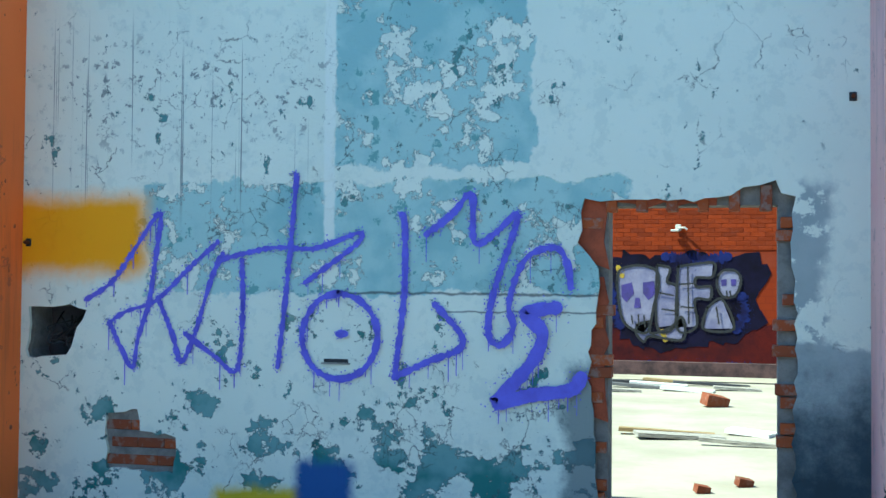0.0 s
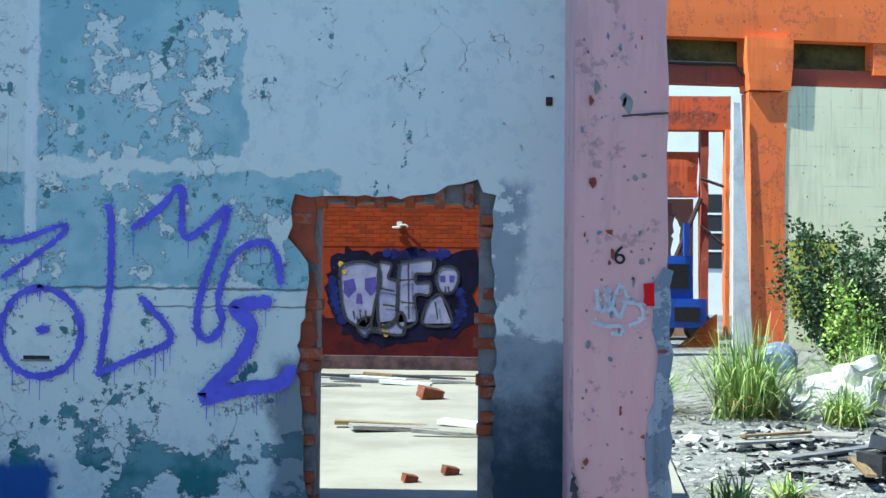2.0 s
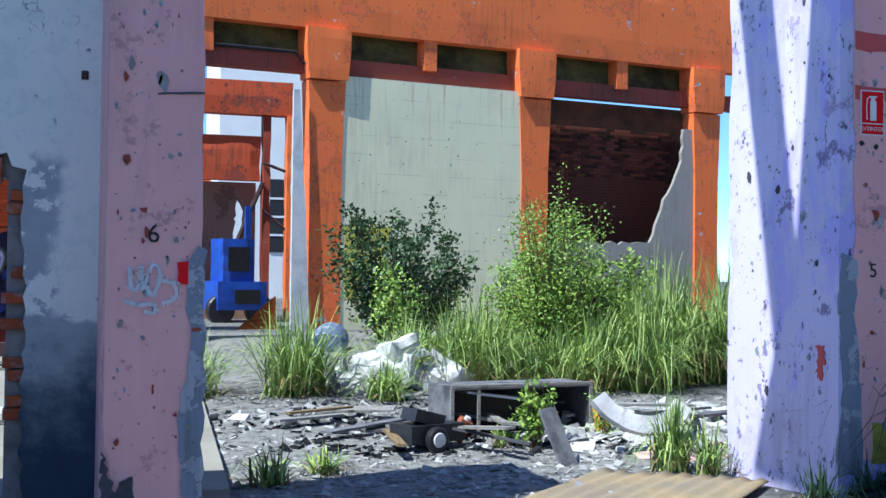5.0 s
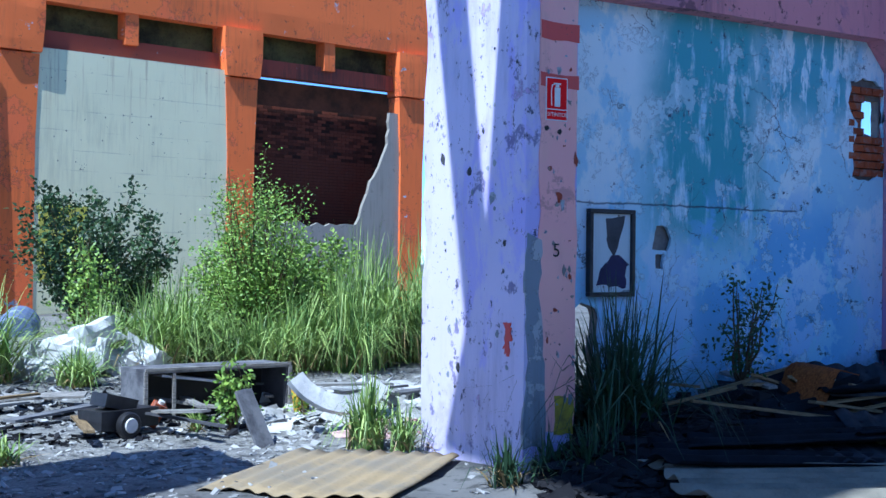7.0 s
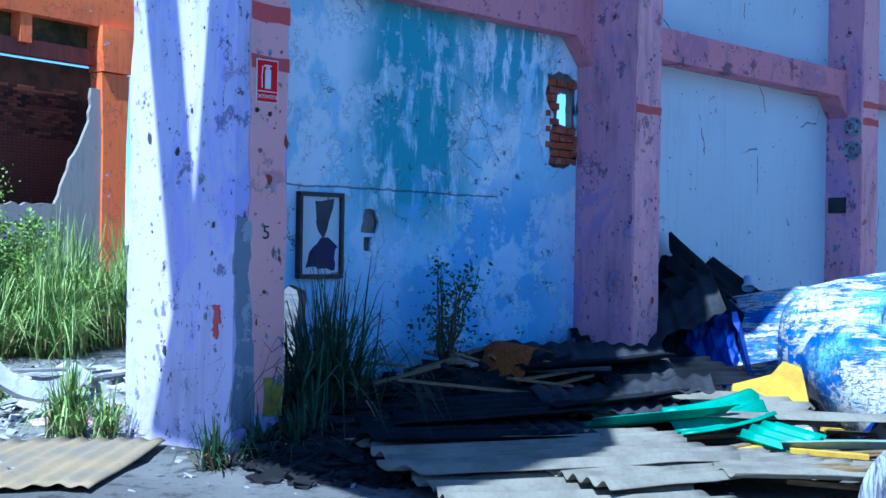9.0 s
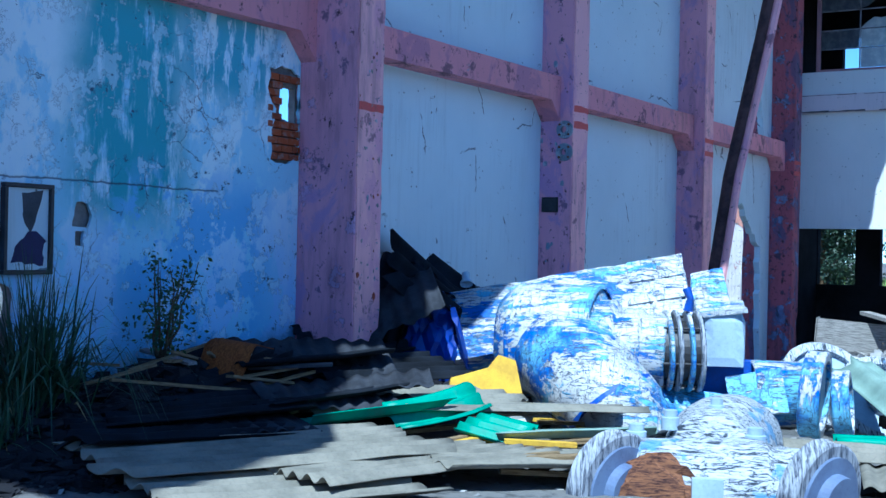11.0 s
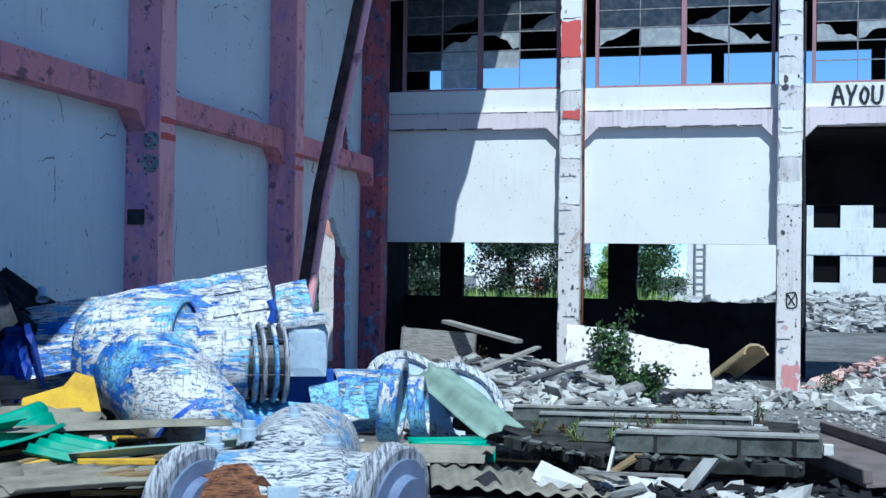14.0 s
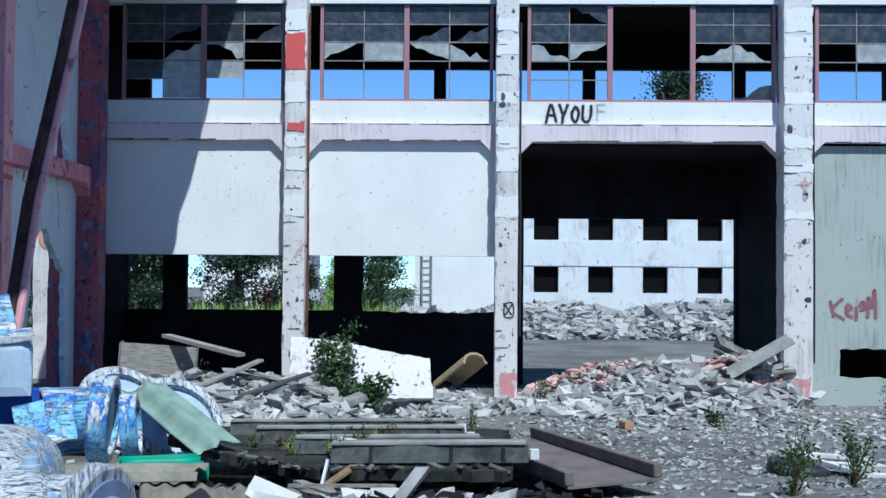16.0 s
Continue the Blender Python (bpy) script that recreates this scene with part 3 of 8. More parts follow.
# open bay stays open; bay with the washed blue paint
peep = ragged([(10.13, 2.82), (10.36, 2.80), (10.38, 3.0), (10.36, 3.16), (10.15, 3.18)], 0.07, 0.015, 9)
peep_torn = ragged([(9.95, 2.40), (10.12, 2.36), (10.39, 2.42), (10.395, 3.3), (10.1, 3.36), (9.93, 3.3), (9.9, 3.1), (10.02, 2.9)], 0.06, 0.02, 10)
pit = ragged([(7.46, 1.66), (7.64, 1.65), (7.68, 1.76), (7.62, 1.86), (7.5, 1.86)], 0.05, 0.01, 11)
pit2 = ragged([(7.50, 1.50), (7.58, 1.50), (7.59, 1.62), (7.5, 1.62)], 0.04, 0.008, 12)
gap_low = ragged([(6.55, 0.45), (6.86, 0.5), (6.88, 1.15), (6.7, 1.22), (6.55, 1.1)], 0.07, 0.02, 13)
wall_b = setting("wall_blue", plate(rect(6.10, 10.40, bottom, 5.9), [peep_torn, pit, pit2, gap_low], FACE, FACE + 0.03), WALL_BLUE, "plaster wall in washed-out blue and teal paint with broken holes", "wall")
part("brick_core", plate(rect(6.10, 10.40, bottom, 5.9), [peep, gap_low], FACE + 0.05, FACE + 0.13), MORTAR, wall_b)
for j in range(11):
    for i in range(3):
        x, z = 9.98 + i * 0.17 + (j % 2) * 0.06, 2.44 + j * 0.079
        if not (10.08 < x < 10.42 and 2.78 < z < 3.2):
            brick(wall_b, pose(x, FACE + 0.055, z, 0, 0, rng.uniform(-3, 3)), 0.16)

# plain bays with beam bands
for i, (a, b) in enumerate(((10.87, 15.24), (15.72, 20.20))):
    setting(f"wall_bay_{i + 1}", plate(rect(a, b, bottom, 3.55), [], FACE - 0.25, BACK), PALE, "pale blue-grey plastered wall bay between columns", "wall")
    setting(f"wall_bay_upper_{i + 1}", plate(rect(a, b, 3.88, 8.18), [], FACE - 0.25, BACK), PALE, "pale plaster wall above the pink beam", "wall")
hole_corner = ragged([(22.65, -1.1), (22.7, 0.6), (22.85, 1.6), (23.05, 2.35), (23.6, 2.6), (24.0, 2.2), (24.75, 1.7), (24.8, 0.6), (24.95, -1.1)], 0.15, 0.05, 15, False)
high_hole = ragged([(24.15, 4.0), (24.2, 4.6), (24.6, 4.75), (24.9, 4.0)], 0.15, 0.04, 16, False)
setting("wall_bay_3", plate([(20.65, -1.2), (22.6, -1.2)] + hole_corner + [(25.05, -1.2), (25.35, -1.2), (25.35, 3.55), (20.65, 3.55)], [], FACE - 0.25, FACE - 0.13), PALE, "pale plaster wall broken through near the corner", "wall")
setting("wall_bay_upper_3", plate([(20.65, 3.88), (24.1, 3.88)] + high_hole + [(24.95, 3.88), (25.35, 3.88), (25.35, 8.18), (20.65, 8.18)], [], FACE - 0.25, FACE - 0.13), PALE, "pale plaster wall above the pink beam", "wall")


def beam_band(a, b, z0, z1, front, name="beam"):
    """A concrete beam with sloping haunches at the columns."""
    bm = bmesh.new()
    c = 0.26
    outline = [(a, z1), (a, z0 - c), (a + c, z0), (b - c, z0), (b, z0 - c), (b, z1)]
    return setting(name, plate(outline, [], front, FACE - 0.252 if front < FACE - 0.3 else FACE - 0.002), PINK_BEAM, "faded pink concrete beam with chipped lower edge", "beam")


PINK_BEAM = peeling("rose_beam_paint", (0.74, 0.29, 0.33), (0.56, 0.30, 0.34), (0.34, 0.32, 0.36), 0.36, 2.2, 0.4, (0.05, 0.03, 0.04), blotch=(0.42, 0.18, 0.26), chips=0.61, grain=3.0)
for i in (3, 4, 5):
    beam_band(COLS[i][1], COLS[i + 1][0], 3.55, 3.88, FRONT + 0.18, f"beam_{i}")
setting("beam_2", plate([(6.10, 4.15), (6.10, 3.70), (10.14, 3.70), (10.40, 3.42), (10.40, 4.15)], [], FACE - 0.2, FACE - 0.002), PINK_BEAM, "lilac concrete beam over the blue wall bay", "beam")

CONCRETE_SCAR = peeling("scarred_concrete", (0.26, 0.30, 0.36), (0.40, 0.42, 0.46), (0.16, 0.17, 0.20), 0.6, 5, 0.6)
for i, (a, b) in enumerate(COLS):
    top = 8.18 if i > 3 else (6.9 if i > 1 else 4.4)
    mat = (ORANGE, PINK, LILAC, PLUM, PLUM, PLUM, PLUM_DARK)[i]
    label = ("orange-painted concrete column beside the graffiti wall", "faded pink concrete column with chipped corner", "lilac and pink concrete column with sunlit side",
             "lilac concrete column with pink front", "lilac concrete column with pipe flanges", "lilac concrete column beside a leaning pole", "stained corner column of concrete")[i]
    back = (8.42 if i == 1 else 8.55) if i in (1, 2) else (FACE + 0.1 if i == 3 else BACK + 0.02)
    col = setting(f"column_{i + 1}", worn_box(a, b, FRONT, back, bottom, top, 0.16, 0.014, i), mat, label, "column")
    if i >= 2:
        part("front_coat", plate(ragged(rect(a + 0.03 + (0.1 if i == 2 else 0), b - 0.02, 0.3, top - 0.1), 0.2, 0.015, i), [], FRONT - 0.004, FRONT + 0.01), PINK if i == 2 else (PLUM_DARK if i == 6 else PINK_WORN), col, "pink paint")
    if i >= 2:
        for z in ((3.17, 3.3), (2.82, 2.92)) if i == 2 else (((2.92, 3.0),) if i == 3 else ((3.2, 3.29), (3.42, 3.5))):
            part("red_band", plate(ragged(rect(a + 0.12 if i == 2 else a + 0.04, b - 0.01, *z), 0.1, 0.008, i), [], FRONT - 0.007, FRONT - 0.0045), RED_PAINT, col, "red painted band")
    if i == 1:
        part("scar", plate(ragged([(1.16, 0.25), (1.27, 0.25), (1.27, 1.7), (1.22, 1.72), (1.15, 1.6), (1.19, 1.1), (1.12, 0.7)], 0.08, 0.015, 21), [], FRONT - 0.006, FRONT + 0.02), CONCRETE_SCAR, col, "bare broken concrete corner")
    if i == 2:
        part("scar", plate(ragged([(5.61, 0.2), (5.82, 0.2), (5.8, 0.8), (5.75, 1.3), (5.78, 1.7), (5.66, 1.74), (5.62, 1.5), (5.66, 0.9)], 0.08, 0.012, 22), [], FRONT - 0.006, FRONT + 0.02), CONCRETE_SCAR, col, "bare broken concrete corner")

# ---- end wall with windows ----
EX, PX = 26.33, 25.91
PIERS = [(2.97, 3.43), (-1.43, -0.95), (-7.46, -6.85), (-13.4, -12.8)]
BAYS = [(3.43, 7.60), (-0.95, 2.97), (-6.85, -1.43), (-12.8, -7.46)]
for i, (a, b) in enumerate(PIERS):
    p = setting(f"pier_{i + 1}", worn_box(PX, EX + 0.25, a, b, -1.6, 9.2, 0.16, 0.014, 30 + i), PIER, "white and rose concrete pier with chipped edges", "pier")
    for z in (2.95, 3.9, 4.4, 5.3, 6.3, 6.8):
        part("scar", plate(ragged(rect(a + 0.02, b - 0.03, z, z + rng.uniform(0.15, 0.5)), 0.1, 0.03, int(z * 10) + i), [], PX - 0.005, PX + 0.01, "x"), WHITE, p)
for i, (a, b) in enumerate(BAYS):
    if i < 2:
        setting(f"panel_{i + 1}", plate(rect(a, b, 2.15, 4.6), [], EX, EX + 0.22, "x"), WHITE, "white rendered panel hanging over an open bay", "wall")
    if i == 3:
        hole = ragged([(-8.1, 0.28), (-8.12, -0.3), (-9.2, -0.33), (-9.25, 0.25), (-8.7, 0.3)], 0.12, 0.03, 41)
        setting("panel_4", plate(rect(a, b, -1.6, 4.5), [hole], EX, EX + 0.22, "x"), PANEL_G, "grey-green rendered wall bay with a broken hole and graffiti", "wall")
    c = 0.3
    beam = [(a, 4.92), (a, 4.55 - c), (a + c, 4.55), (b - c, 4.55), (b, 4.55 - c), (b, 4.92)]
    setting(f"beam_end_{i + 1}", plate(beam, [], EX - 0.14, EX + 0.21 if i == 2 else EX - 0.002, "x"), END_BEAM, "white concrete beam with haunched ends", "beam")
    setting(f"spandrel_{i + 1}", plate(rect(a, b, 4.92, 5.40), [], EX - 0.03, EX + 0.2, "x"), WHITE, "white rendered band under the windows", "wall")
    setting(f"lintel_{i + 1}", plate(rect(a, b, 7.46, 9.2), [], EX - 0.05, EX + 0.2, "x"), WHITE, "white rendered wall above the windows", "wall")
setting("end_wall_return", plate(rect(7.60, 8.1, -1.6, 9.2), [], EX, EX + 0.22, "x"), WHITE, "white rendered end wall", "wall")

# covered aisle behind the end wall: dark floor slab above, roof, far wall
FX = 31.0
setting("aisle_ceiling", plate([(EX + 0.22, -20), (FX, -20), (FX, 8.3), (EX + 0.22, 8.3)], [], 4.5, 4.85, "z"), AISLE_SHADE, "dark concrete ceiling of the aisle behind", "ceiling")
setting("aisle_roof", plate([(EX + 0.22, -20), (FX + 0.3, -20), (FX + 0.3, 8.3), (EX + 0.22, 8.3)], [], 7.7, 8.0, "z"), AISLE_SHADE, "dark concrete roof over the upper aisle", "ceiling")
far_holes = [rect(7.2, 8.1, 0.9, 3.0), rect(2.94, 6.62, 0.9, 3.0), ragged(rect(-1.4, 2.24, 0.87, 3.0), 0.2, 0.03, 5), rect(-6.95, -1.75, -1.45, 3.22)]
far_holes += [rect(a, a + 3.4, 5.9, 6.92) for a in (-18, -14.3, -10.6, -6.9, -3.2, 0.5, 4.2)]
setting("wall_far_aisle", plate(rect(-20, 8.3, -1.6, 7.7), far_holes, FX, FX + 0.25, "x"), AISLE_SHADE, "dark far wall of the aisle with window openings", "wall")
setting("aisle_side_wall", plate(rect(EX + 0.22, FX, -1.6, 4.5), [], -7.25, -7.0, "y"), AISLE_SHADE, "dark cross wall of the aisle", "wall")
setting("aisle_end_wall", plate(rect(EX + 0.22, FX, -1.6, 7.7), [], 8.12, 8.3, "y"), AISLE_SHADE, "dark end wall of the aisle", "wall")

# remains of the roof over the wall line, ragged towards the hall
roof_line = [(0.15, 3.15)] + [(1.6 + i * 0.41, (3.15 + max(0.0, i * 0.41 - 0.6) * 0.6 if i < 7 else 4.58 + (0.3 if i % 4 == 0 else 0) if i < 47 else 4.33) + rng.uniform(-.12, .12) * (1 if i < 47 else 0.5)) for i in range(60)]
roof_line += [(26.2, 4.4), (26.2, 7.6), (3.2, 7.6), (2.5, 7.13), (0.9, 6.05), (0.3, 6.1)]
setting("roof_remains", plate(roof_line, [[(2.75, 6.3), (2.75, 6.85), (1.43, 5.99)]], 8.2, 8.28, "z"), CONC, "remaining strip of the fibre-cement roof with a broken edge", "roof")
# unseen strip, cut to keep the sun off the graffiti wall
setting("roof_shade_west", plate(ragged([(-11, 6.74), (-11, 4.6), (-4.7, 4.65), (-3.8, 4.9), (-2.5, 5.45), (-1.7, 5.9), (-1.7, 6.74)], 0.5, 0.06, 4), [], 8.2, 8.28, "z"), CONC, "unseen roof strip added to keep the graffiti wall shaded", "roof")

# the rest of the hall, behind the camera
setting("wall_hall_back", box(-14, 26.3, -20.3, -20, -1.6, 9.2), PALE, "plain plastered hall wall", "wall")
setting("wall_hall_side", box(-14.3, -14, -20, 8.1, -1.6, 4.2), PALE, "plain plastered hall wall", "wall")

# ---- court behind the graffiti wall ----
setting("court_wall", box(-7, 3.2, 22.6, 22.9, -0.3, 4.2), ORANGE_BRICK, "orange painted brick wall with mural", "wall")
COURT = dirty("pale_screed", (0.33, 0.31, 0.26), (0.25, 0.23, 0.19), 0.8, 0.9, 0.15, spots=0.12)
court = bpy.data.objects["court_wall"]
piece = {}


def laid_brick(parent, material, x, y, z, long=0.24, tilt=0.0):
    """One brick of a course, sharing its mesh with its fellows."""
    key = (material.name, round(long, 2))
    if key not in piece:
        bm = box(-long / 2, long / 2, -0.008, 0.02, -0.036, 0.036, 0.003)
        piece[key] = bpy.data.meshes.new("brick")
        bm.to_mesh(piece[key])
        bm.free()
        piece[key].materials.append(material)
    ob = new("brick", piece[key])
    ob.parent = parent
    ob.matrix_basis = pose(x, y, z, 0, tilt, 0)


setting("court_floor", plate([(-7, 8.2), (1.6, 8.2), (3.0, 22.6), (-7, 22.6)], [], -0.2, 0.1, "z"), COURT, "pale dusty screed floor of the court", "floor")

# ---- orange frame of the next hall ----
OF = pose(6.25, 26.1, 0, 0, 0, 8.5)


def placed(ob, m):
    ob.matrix_basis = m
    return ob


placed(setting("orange_beam", worn_box(-9, 18, -0.15, 0.25, 6.88, 8.9, 0.5, 0.02, 50), ORANGE, "orange concrete edge beam with flaking grey patches", "beam"), OF)
placed(setting("orange_tie_beam", box(-9, 18, 0.04, 0.34, 5.92, 6.3), REDDISH, "dark red concrete tie beam", "beam"), OF)
placed(setting("clerestory", box(-9, 10.2, 0.5, 0.7, 6.3, 7.8), OLIVE, "mossy dark concrete strip under the beam", "wall"), OF)
for i, u in enumerate((-5.2, 0.0, 5.26, 10.35, 15.5)):
    col = thing("orange_column", OF @ Matrix.Translation((u, 0, 0)), "orange painted concrete column with corbel head", "column", "orange columns of the next hall")
    bm = bmesh.new()
    rows = [(0.36, -0.3), (0.36, 4.0), (0.43, 5.75)]
    for (w0, z0), (w1, z1) in zip(rows, rows[1:]):
        add_box(bm, -1, 1, -0.15, 0.3, z0, z1)
        bm.verts.ensure_lookup_table()
        for v in bm.verts[-8:]:
            v.co.x *= w0 if abs(v.co.z - z0) < 1e-6 else w1
    part("shaft", bm, ORANGE, col)
    bm = worn_box(-0.52, 0.52, -0.26, 0.35, 5.78, 6.9, 0.2, 0.01, 60 + i)
    for v in bm.verts:
        if v.co.z < 6.4:
            v.co.x *= 0.86 + 0.14 * (v.co.z - 5.78) / 0.62
    part("corbel", bm, ORANGE, col)
    part("bracket", worn_box(2.35, 2.68, -0.1, 0.3, 6.2, 6.9, 0.2, 0.01, 70 + i), ORANGE, col)
CONC_BROWN = peeling("grey_brown_infill", (0.36, 0.33, 0.29), (0.28, 0.25, 0.22), (0.2, 0.19, 0.18), 0.4, 1.6, 0.4)
placed(setting("infill_panel", plate(rect(0.30, 4.96, -0.3, 5.9), [], -0.13, 0.0), PANEL_W, "sun-bleached greenish white infill panel", "wall"), OF)
torn_edge = ragged([(10.0, 5.35), (9.7, 5.3), (9.6, 4.3), (9.0, 3.3), (8.7, 2.4), (5.3, 2.45)], 0.2, 0.06, 77, False)
placed(setting("infill_low", plate([(5.3, -0.3), (10.0, -0.3)] + torn_edge + [(5.3, 2.45)], [], -0.08, 0.02), CONC_BROWN, "broken grey infill wall", "wall"), OF)
back = placed(setting("brick_back", box(4.9, 10.9, 1.1, 1.3, -0.3, 6.0), DARKBRICK, "dark red brick wall behind the broken panel", "wall"), OF)

outer = setting("outer_pillar", worn_box(31.2, 32.2, 9.75, 10.55, -1.6, 4.4, 0.3, 0.03, 91), PIER, "sunlit white and pink brick pillar beyond the broken wall", "pillar")
SALMON = peeling("salmon_plaster", (0.74, 0.34, 0.26), (0.60, 0.46, 0.42), (0.5, 0.48, 0.46), 0.5, 3.0, 0.4)
part("plaster", plate(ragged([(9.77, 2.1), (10.4, 2.5), (10.53, 4.35), (9.77, 4.35)], 0.12, 0.05, 19), [], 31.19, 31.21, "x"), SALMON, outer, "flaking salmon plaster")
CORAL = dirty("coral_undercoat", (0.42, 0.10, 0.05), (0.26, 0.07, 0.04), 6, 0.9, 0.4)
for k, pts in enumerate(([(-1.08, 1.78), (-0.89, 1.74), (-0.89, 2.19), (-1.06, 2.19)], [(-1.03, 0.85), (-0.89, 0.75), (-0.89, 1.68), (-0.98, 1.68)], [(-0.89, 2.14), (-0.2, 2.14), (-0.2, 2.2), (-0.89, 2.2)])):
    part("undercoat", plate(ragged(pts, 0.08, 0.02, 95 + k), [], FACE + 0.04, FACE + 0.069), CORAL, wall_a, "coral coloured undercoat")

# ---- marks, signs and fittings on the walls ----
VIOLET = dirty("violet_spray_paint", (0.17, 0.15, 0.80), (0.13, 0.11, 0.66), 8, 0.6, 0.1, spots=0.15)
BLACK = dirty("black_paint", (0.012, 0.012, 0.014), (0.02, 0.02, 0.022), 9, 0.6, 0.1)
CHALK = dirty("white_spray_paint", (0.72, 0.72, 0.74), (0.62, 0.6, 0.62), 8, 0.6, 0.1)
SIGN_RED = dirty("sign_red", (0.80, 0.012, 0.018), (0.68, 0.012, 0.018), 4, 0.85, 0.03, spots=0.05)
SIGN_WHITE = dirty("sign_white", (0.8, 0.8, 0.78), (0.72, 0.72, 0.7), 5, 0.4, 0.03, spots=0.05)
RUBBLE_CLAY = dirty("dusty_clay", (0.46, 0.25, 0.16), (0.34, 0.2, 0.14), 6, 0.95, 0.3)
FADED_GREY = dirty("faded_grey_spray", (0.42, 0.42, 0.43), (0.6, 0.6, 0.6), 9, 0.7, 0.1)
FADED_RED = dirty("faded_red_spray", (0.30, 0.12, 0.14), (0.22, 0.1, 0.12), 7, 0.7, 0.1)
COURT_LOW_DARK = dirty("dark_wine_red", (0.07, 0.007, 0.006), (0.016, 0.004, 0.008), 1.5, 0.9, 0.1)
YELLOW_MURAL = dirty("yellow_mural_spray", (0.45, 0.30, 0.02), (0.3, 0.2, 0.02), 4, 0.8, 0.1)
HAZE_BLUE = dirty("blue_spray_haze", (0.012, 0.02, 0.12), (0.008, 0.008, 0.04), 3, 0.9, 0.1)
MURAL_NAVY = dirty("blue_black_spray", (0.006, 0.005, 0.022), (0.003, 0.002, 0.006), 2, 0.9, 0.1)
NAVY = dirty("navy_spray_paint", (0.02, 0.016, 0.09), (0.012, 0.01, 0.04), 2, 0.7, 0.1)
LAVENDER = dirty("lavender_spray", (0.22, 0.21, 0.31), (0.12, 0.115, 0.22), 3, 0.8, 0.1)
DARK_METAL = dirty("dark_metal", (0.05, 0.05, 0.055), (0.025, 0.025, 0.028), 7, 0.5, 0.2, metal=0.4)
RUST = dirty("rusty_steel", (0.20, 0.07, 0.03), (0.09, 0.035, 0.02), 5, 0.85, 0.4)


def smooth_line(pts, step=0.02):
    """Points along a rounded line through pts."""
    out = []
    for i in range(len(pts) - 1):
        p0, p1, p2, p3 = (Vector(pts[max(0, min(len(pts) - 1, k))]) for k in (i - 1, i, i + 1, i + 2))
        n = max(2, int((p2 - p1).length / step))
        for j in range(n):
            t = j / n
            out.append(0.5 * (2 * p1 + (p2 - p0) * t + (2 * p0 - 5 * p1 + 4 * p2 - p3) * t * t + (3 * p1 - p0 - 3 * p2 + p3) * t ** 3))
    out.append(Vector(pts[-1]))
    return out


def smooth3(pts, n=8):
    """A rounded line through points in space."""
    out = []
    for i in range(len(pts) - 1):
        p0, p1, p2, p3 = (Vector(pts[max(0, min(len(pts) - 1, k))]) for k in (i - 1, i, i + 1, i + 2))
        for j in range(n):
            t = j / n
            out.append(0.5 * (2 * p1 + (p2 - p0) * t + (2 * p0 - 5 * p1 + 4 * p2 - p3) * t * t + (3 * p1 - p0 - 3 * p2 + p3) * t ** 3))
    return out + [Vector(pts[-1])]


def dusty_glass(name, dark, pale):
    n = Nodes(name)
    d = n.noise(5, 6, 0.65)
    n.bsdf.inputs["Transmission Weight"].default_value = 0.35
    return n.finish(n.mix(n.step(d, 0.4, 0.7), dark, pale), n.math("ADD", 0.15, n.math("MULTIPLY", d, 0.4)))


WHITE_TRIM = dirty("yellowed_white_enamel", (0.5, 0.48, 0.42), (0.3, 0.28, 0.25), 8, 0.5, 0.1)
VIOLET_DARK = dirty("deep_violet_paint", (0.05, 0.03, 0.22), (0.03, 0.02, 0.12), 5, 0.6, 0.1)


def sprayed(strokes, width, depth, axis, material, parent, name="paint_stroke", drips=0, fuzz=0.15, seed=0, lift=0.003):
    """Each stroke as a thin coat of paint with uneven borders, with runs below it."""
    r = random.Random(seed)
    for number, pts in enumerate(strokes):
        base = lift + number * 0.0011
        line = smooth_line(pts)
        bm = bmesh.new()

        def quad(a, b, c, d, up=0.0):
            vs = [bm.verts.new((p[0], depth - base - up, p[1]) if axis == "y" else (depth - base - up, p[0], p[1])) for p in (a, b, c, d)]
            bm.faces.new(vs)
        rows = []
        for i, p in enumerate(line):
            way = (line[min(i + 1, len(line) - 1)] - line[max(i - 1, 0)])
            side = Vector((-way.y, way.x)).normalized() if way.length else Vector((1, 0))
            w = width * 0.5 * (1 + r.uniform(-fuzz, fuzz))
            rows.append((p + side * w, p - side * w))
        for i, ((a, b), (c, d)) in enumerate(zip(rows, rows[1:])):
            quad(a, c, d, b, i * 2e-5)
        for p in (line[0], line[-1]):
            for k in range(8):
                a0, a1 = k * math.pi / 4, (k + 1) * math.pi / 4
                quad(p, p + Vector((math.cos(a0), math.sin(a0))) * width * 0.5, p + Vector((math.cos(a0 / 2 + a1 / 2), math.sin(a0 / 2 + a1 / 2))) * width * 0.5, p + Vector((math.cos(a1), math.sin(a1))) * width * 0.5, 0.0062)
        for p in line[::3]:
            if r.random() < drips:
                length, w = r.uniform(0.05, 0.2), r.uniform(0.0025, 0.005)
                quad(p + Vector((-w, 0)), p + Vector((w, 0)), p + Vector((w * 0.6, -length)), p + Vector((-w * 0.6, -length)), 0.0064)
        for p in line[::2]:
            for _ in range(9):
                a, q = r.uniform(0, 6.28), abs(r.gauss(0, 1)) * width * 0.45 + width * 0.45
                c, s = p + Vector((math.cos(a), math.sin(a))) * q, r.uniform(0.002, 0.005)
                quad(c + Vector((-s, -s)), c + Vector((s, -s)), c + Vector((s, s)), c + Vector((-s, s)), 0.0066)
        part(name, bm, material, parent)


def flat_shape(polys, depth, axis, material, parent, name, lift):
    for p in polys:
        part(name, plate(p, [], depth - lift, depth - lift + 0.003, axis), material, parent)


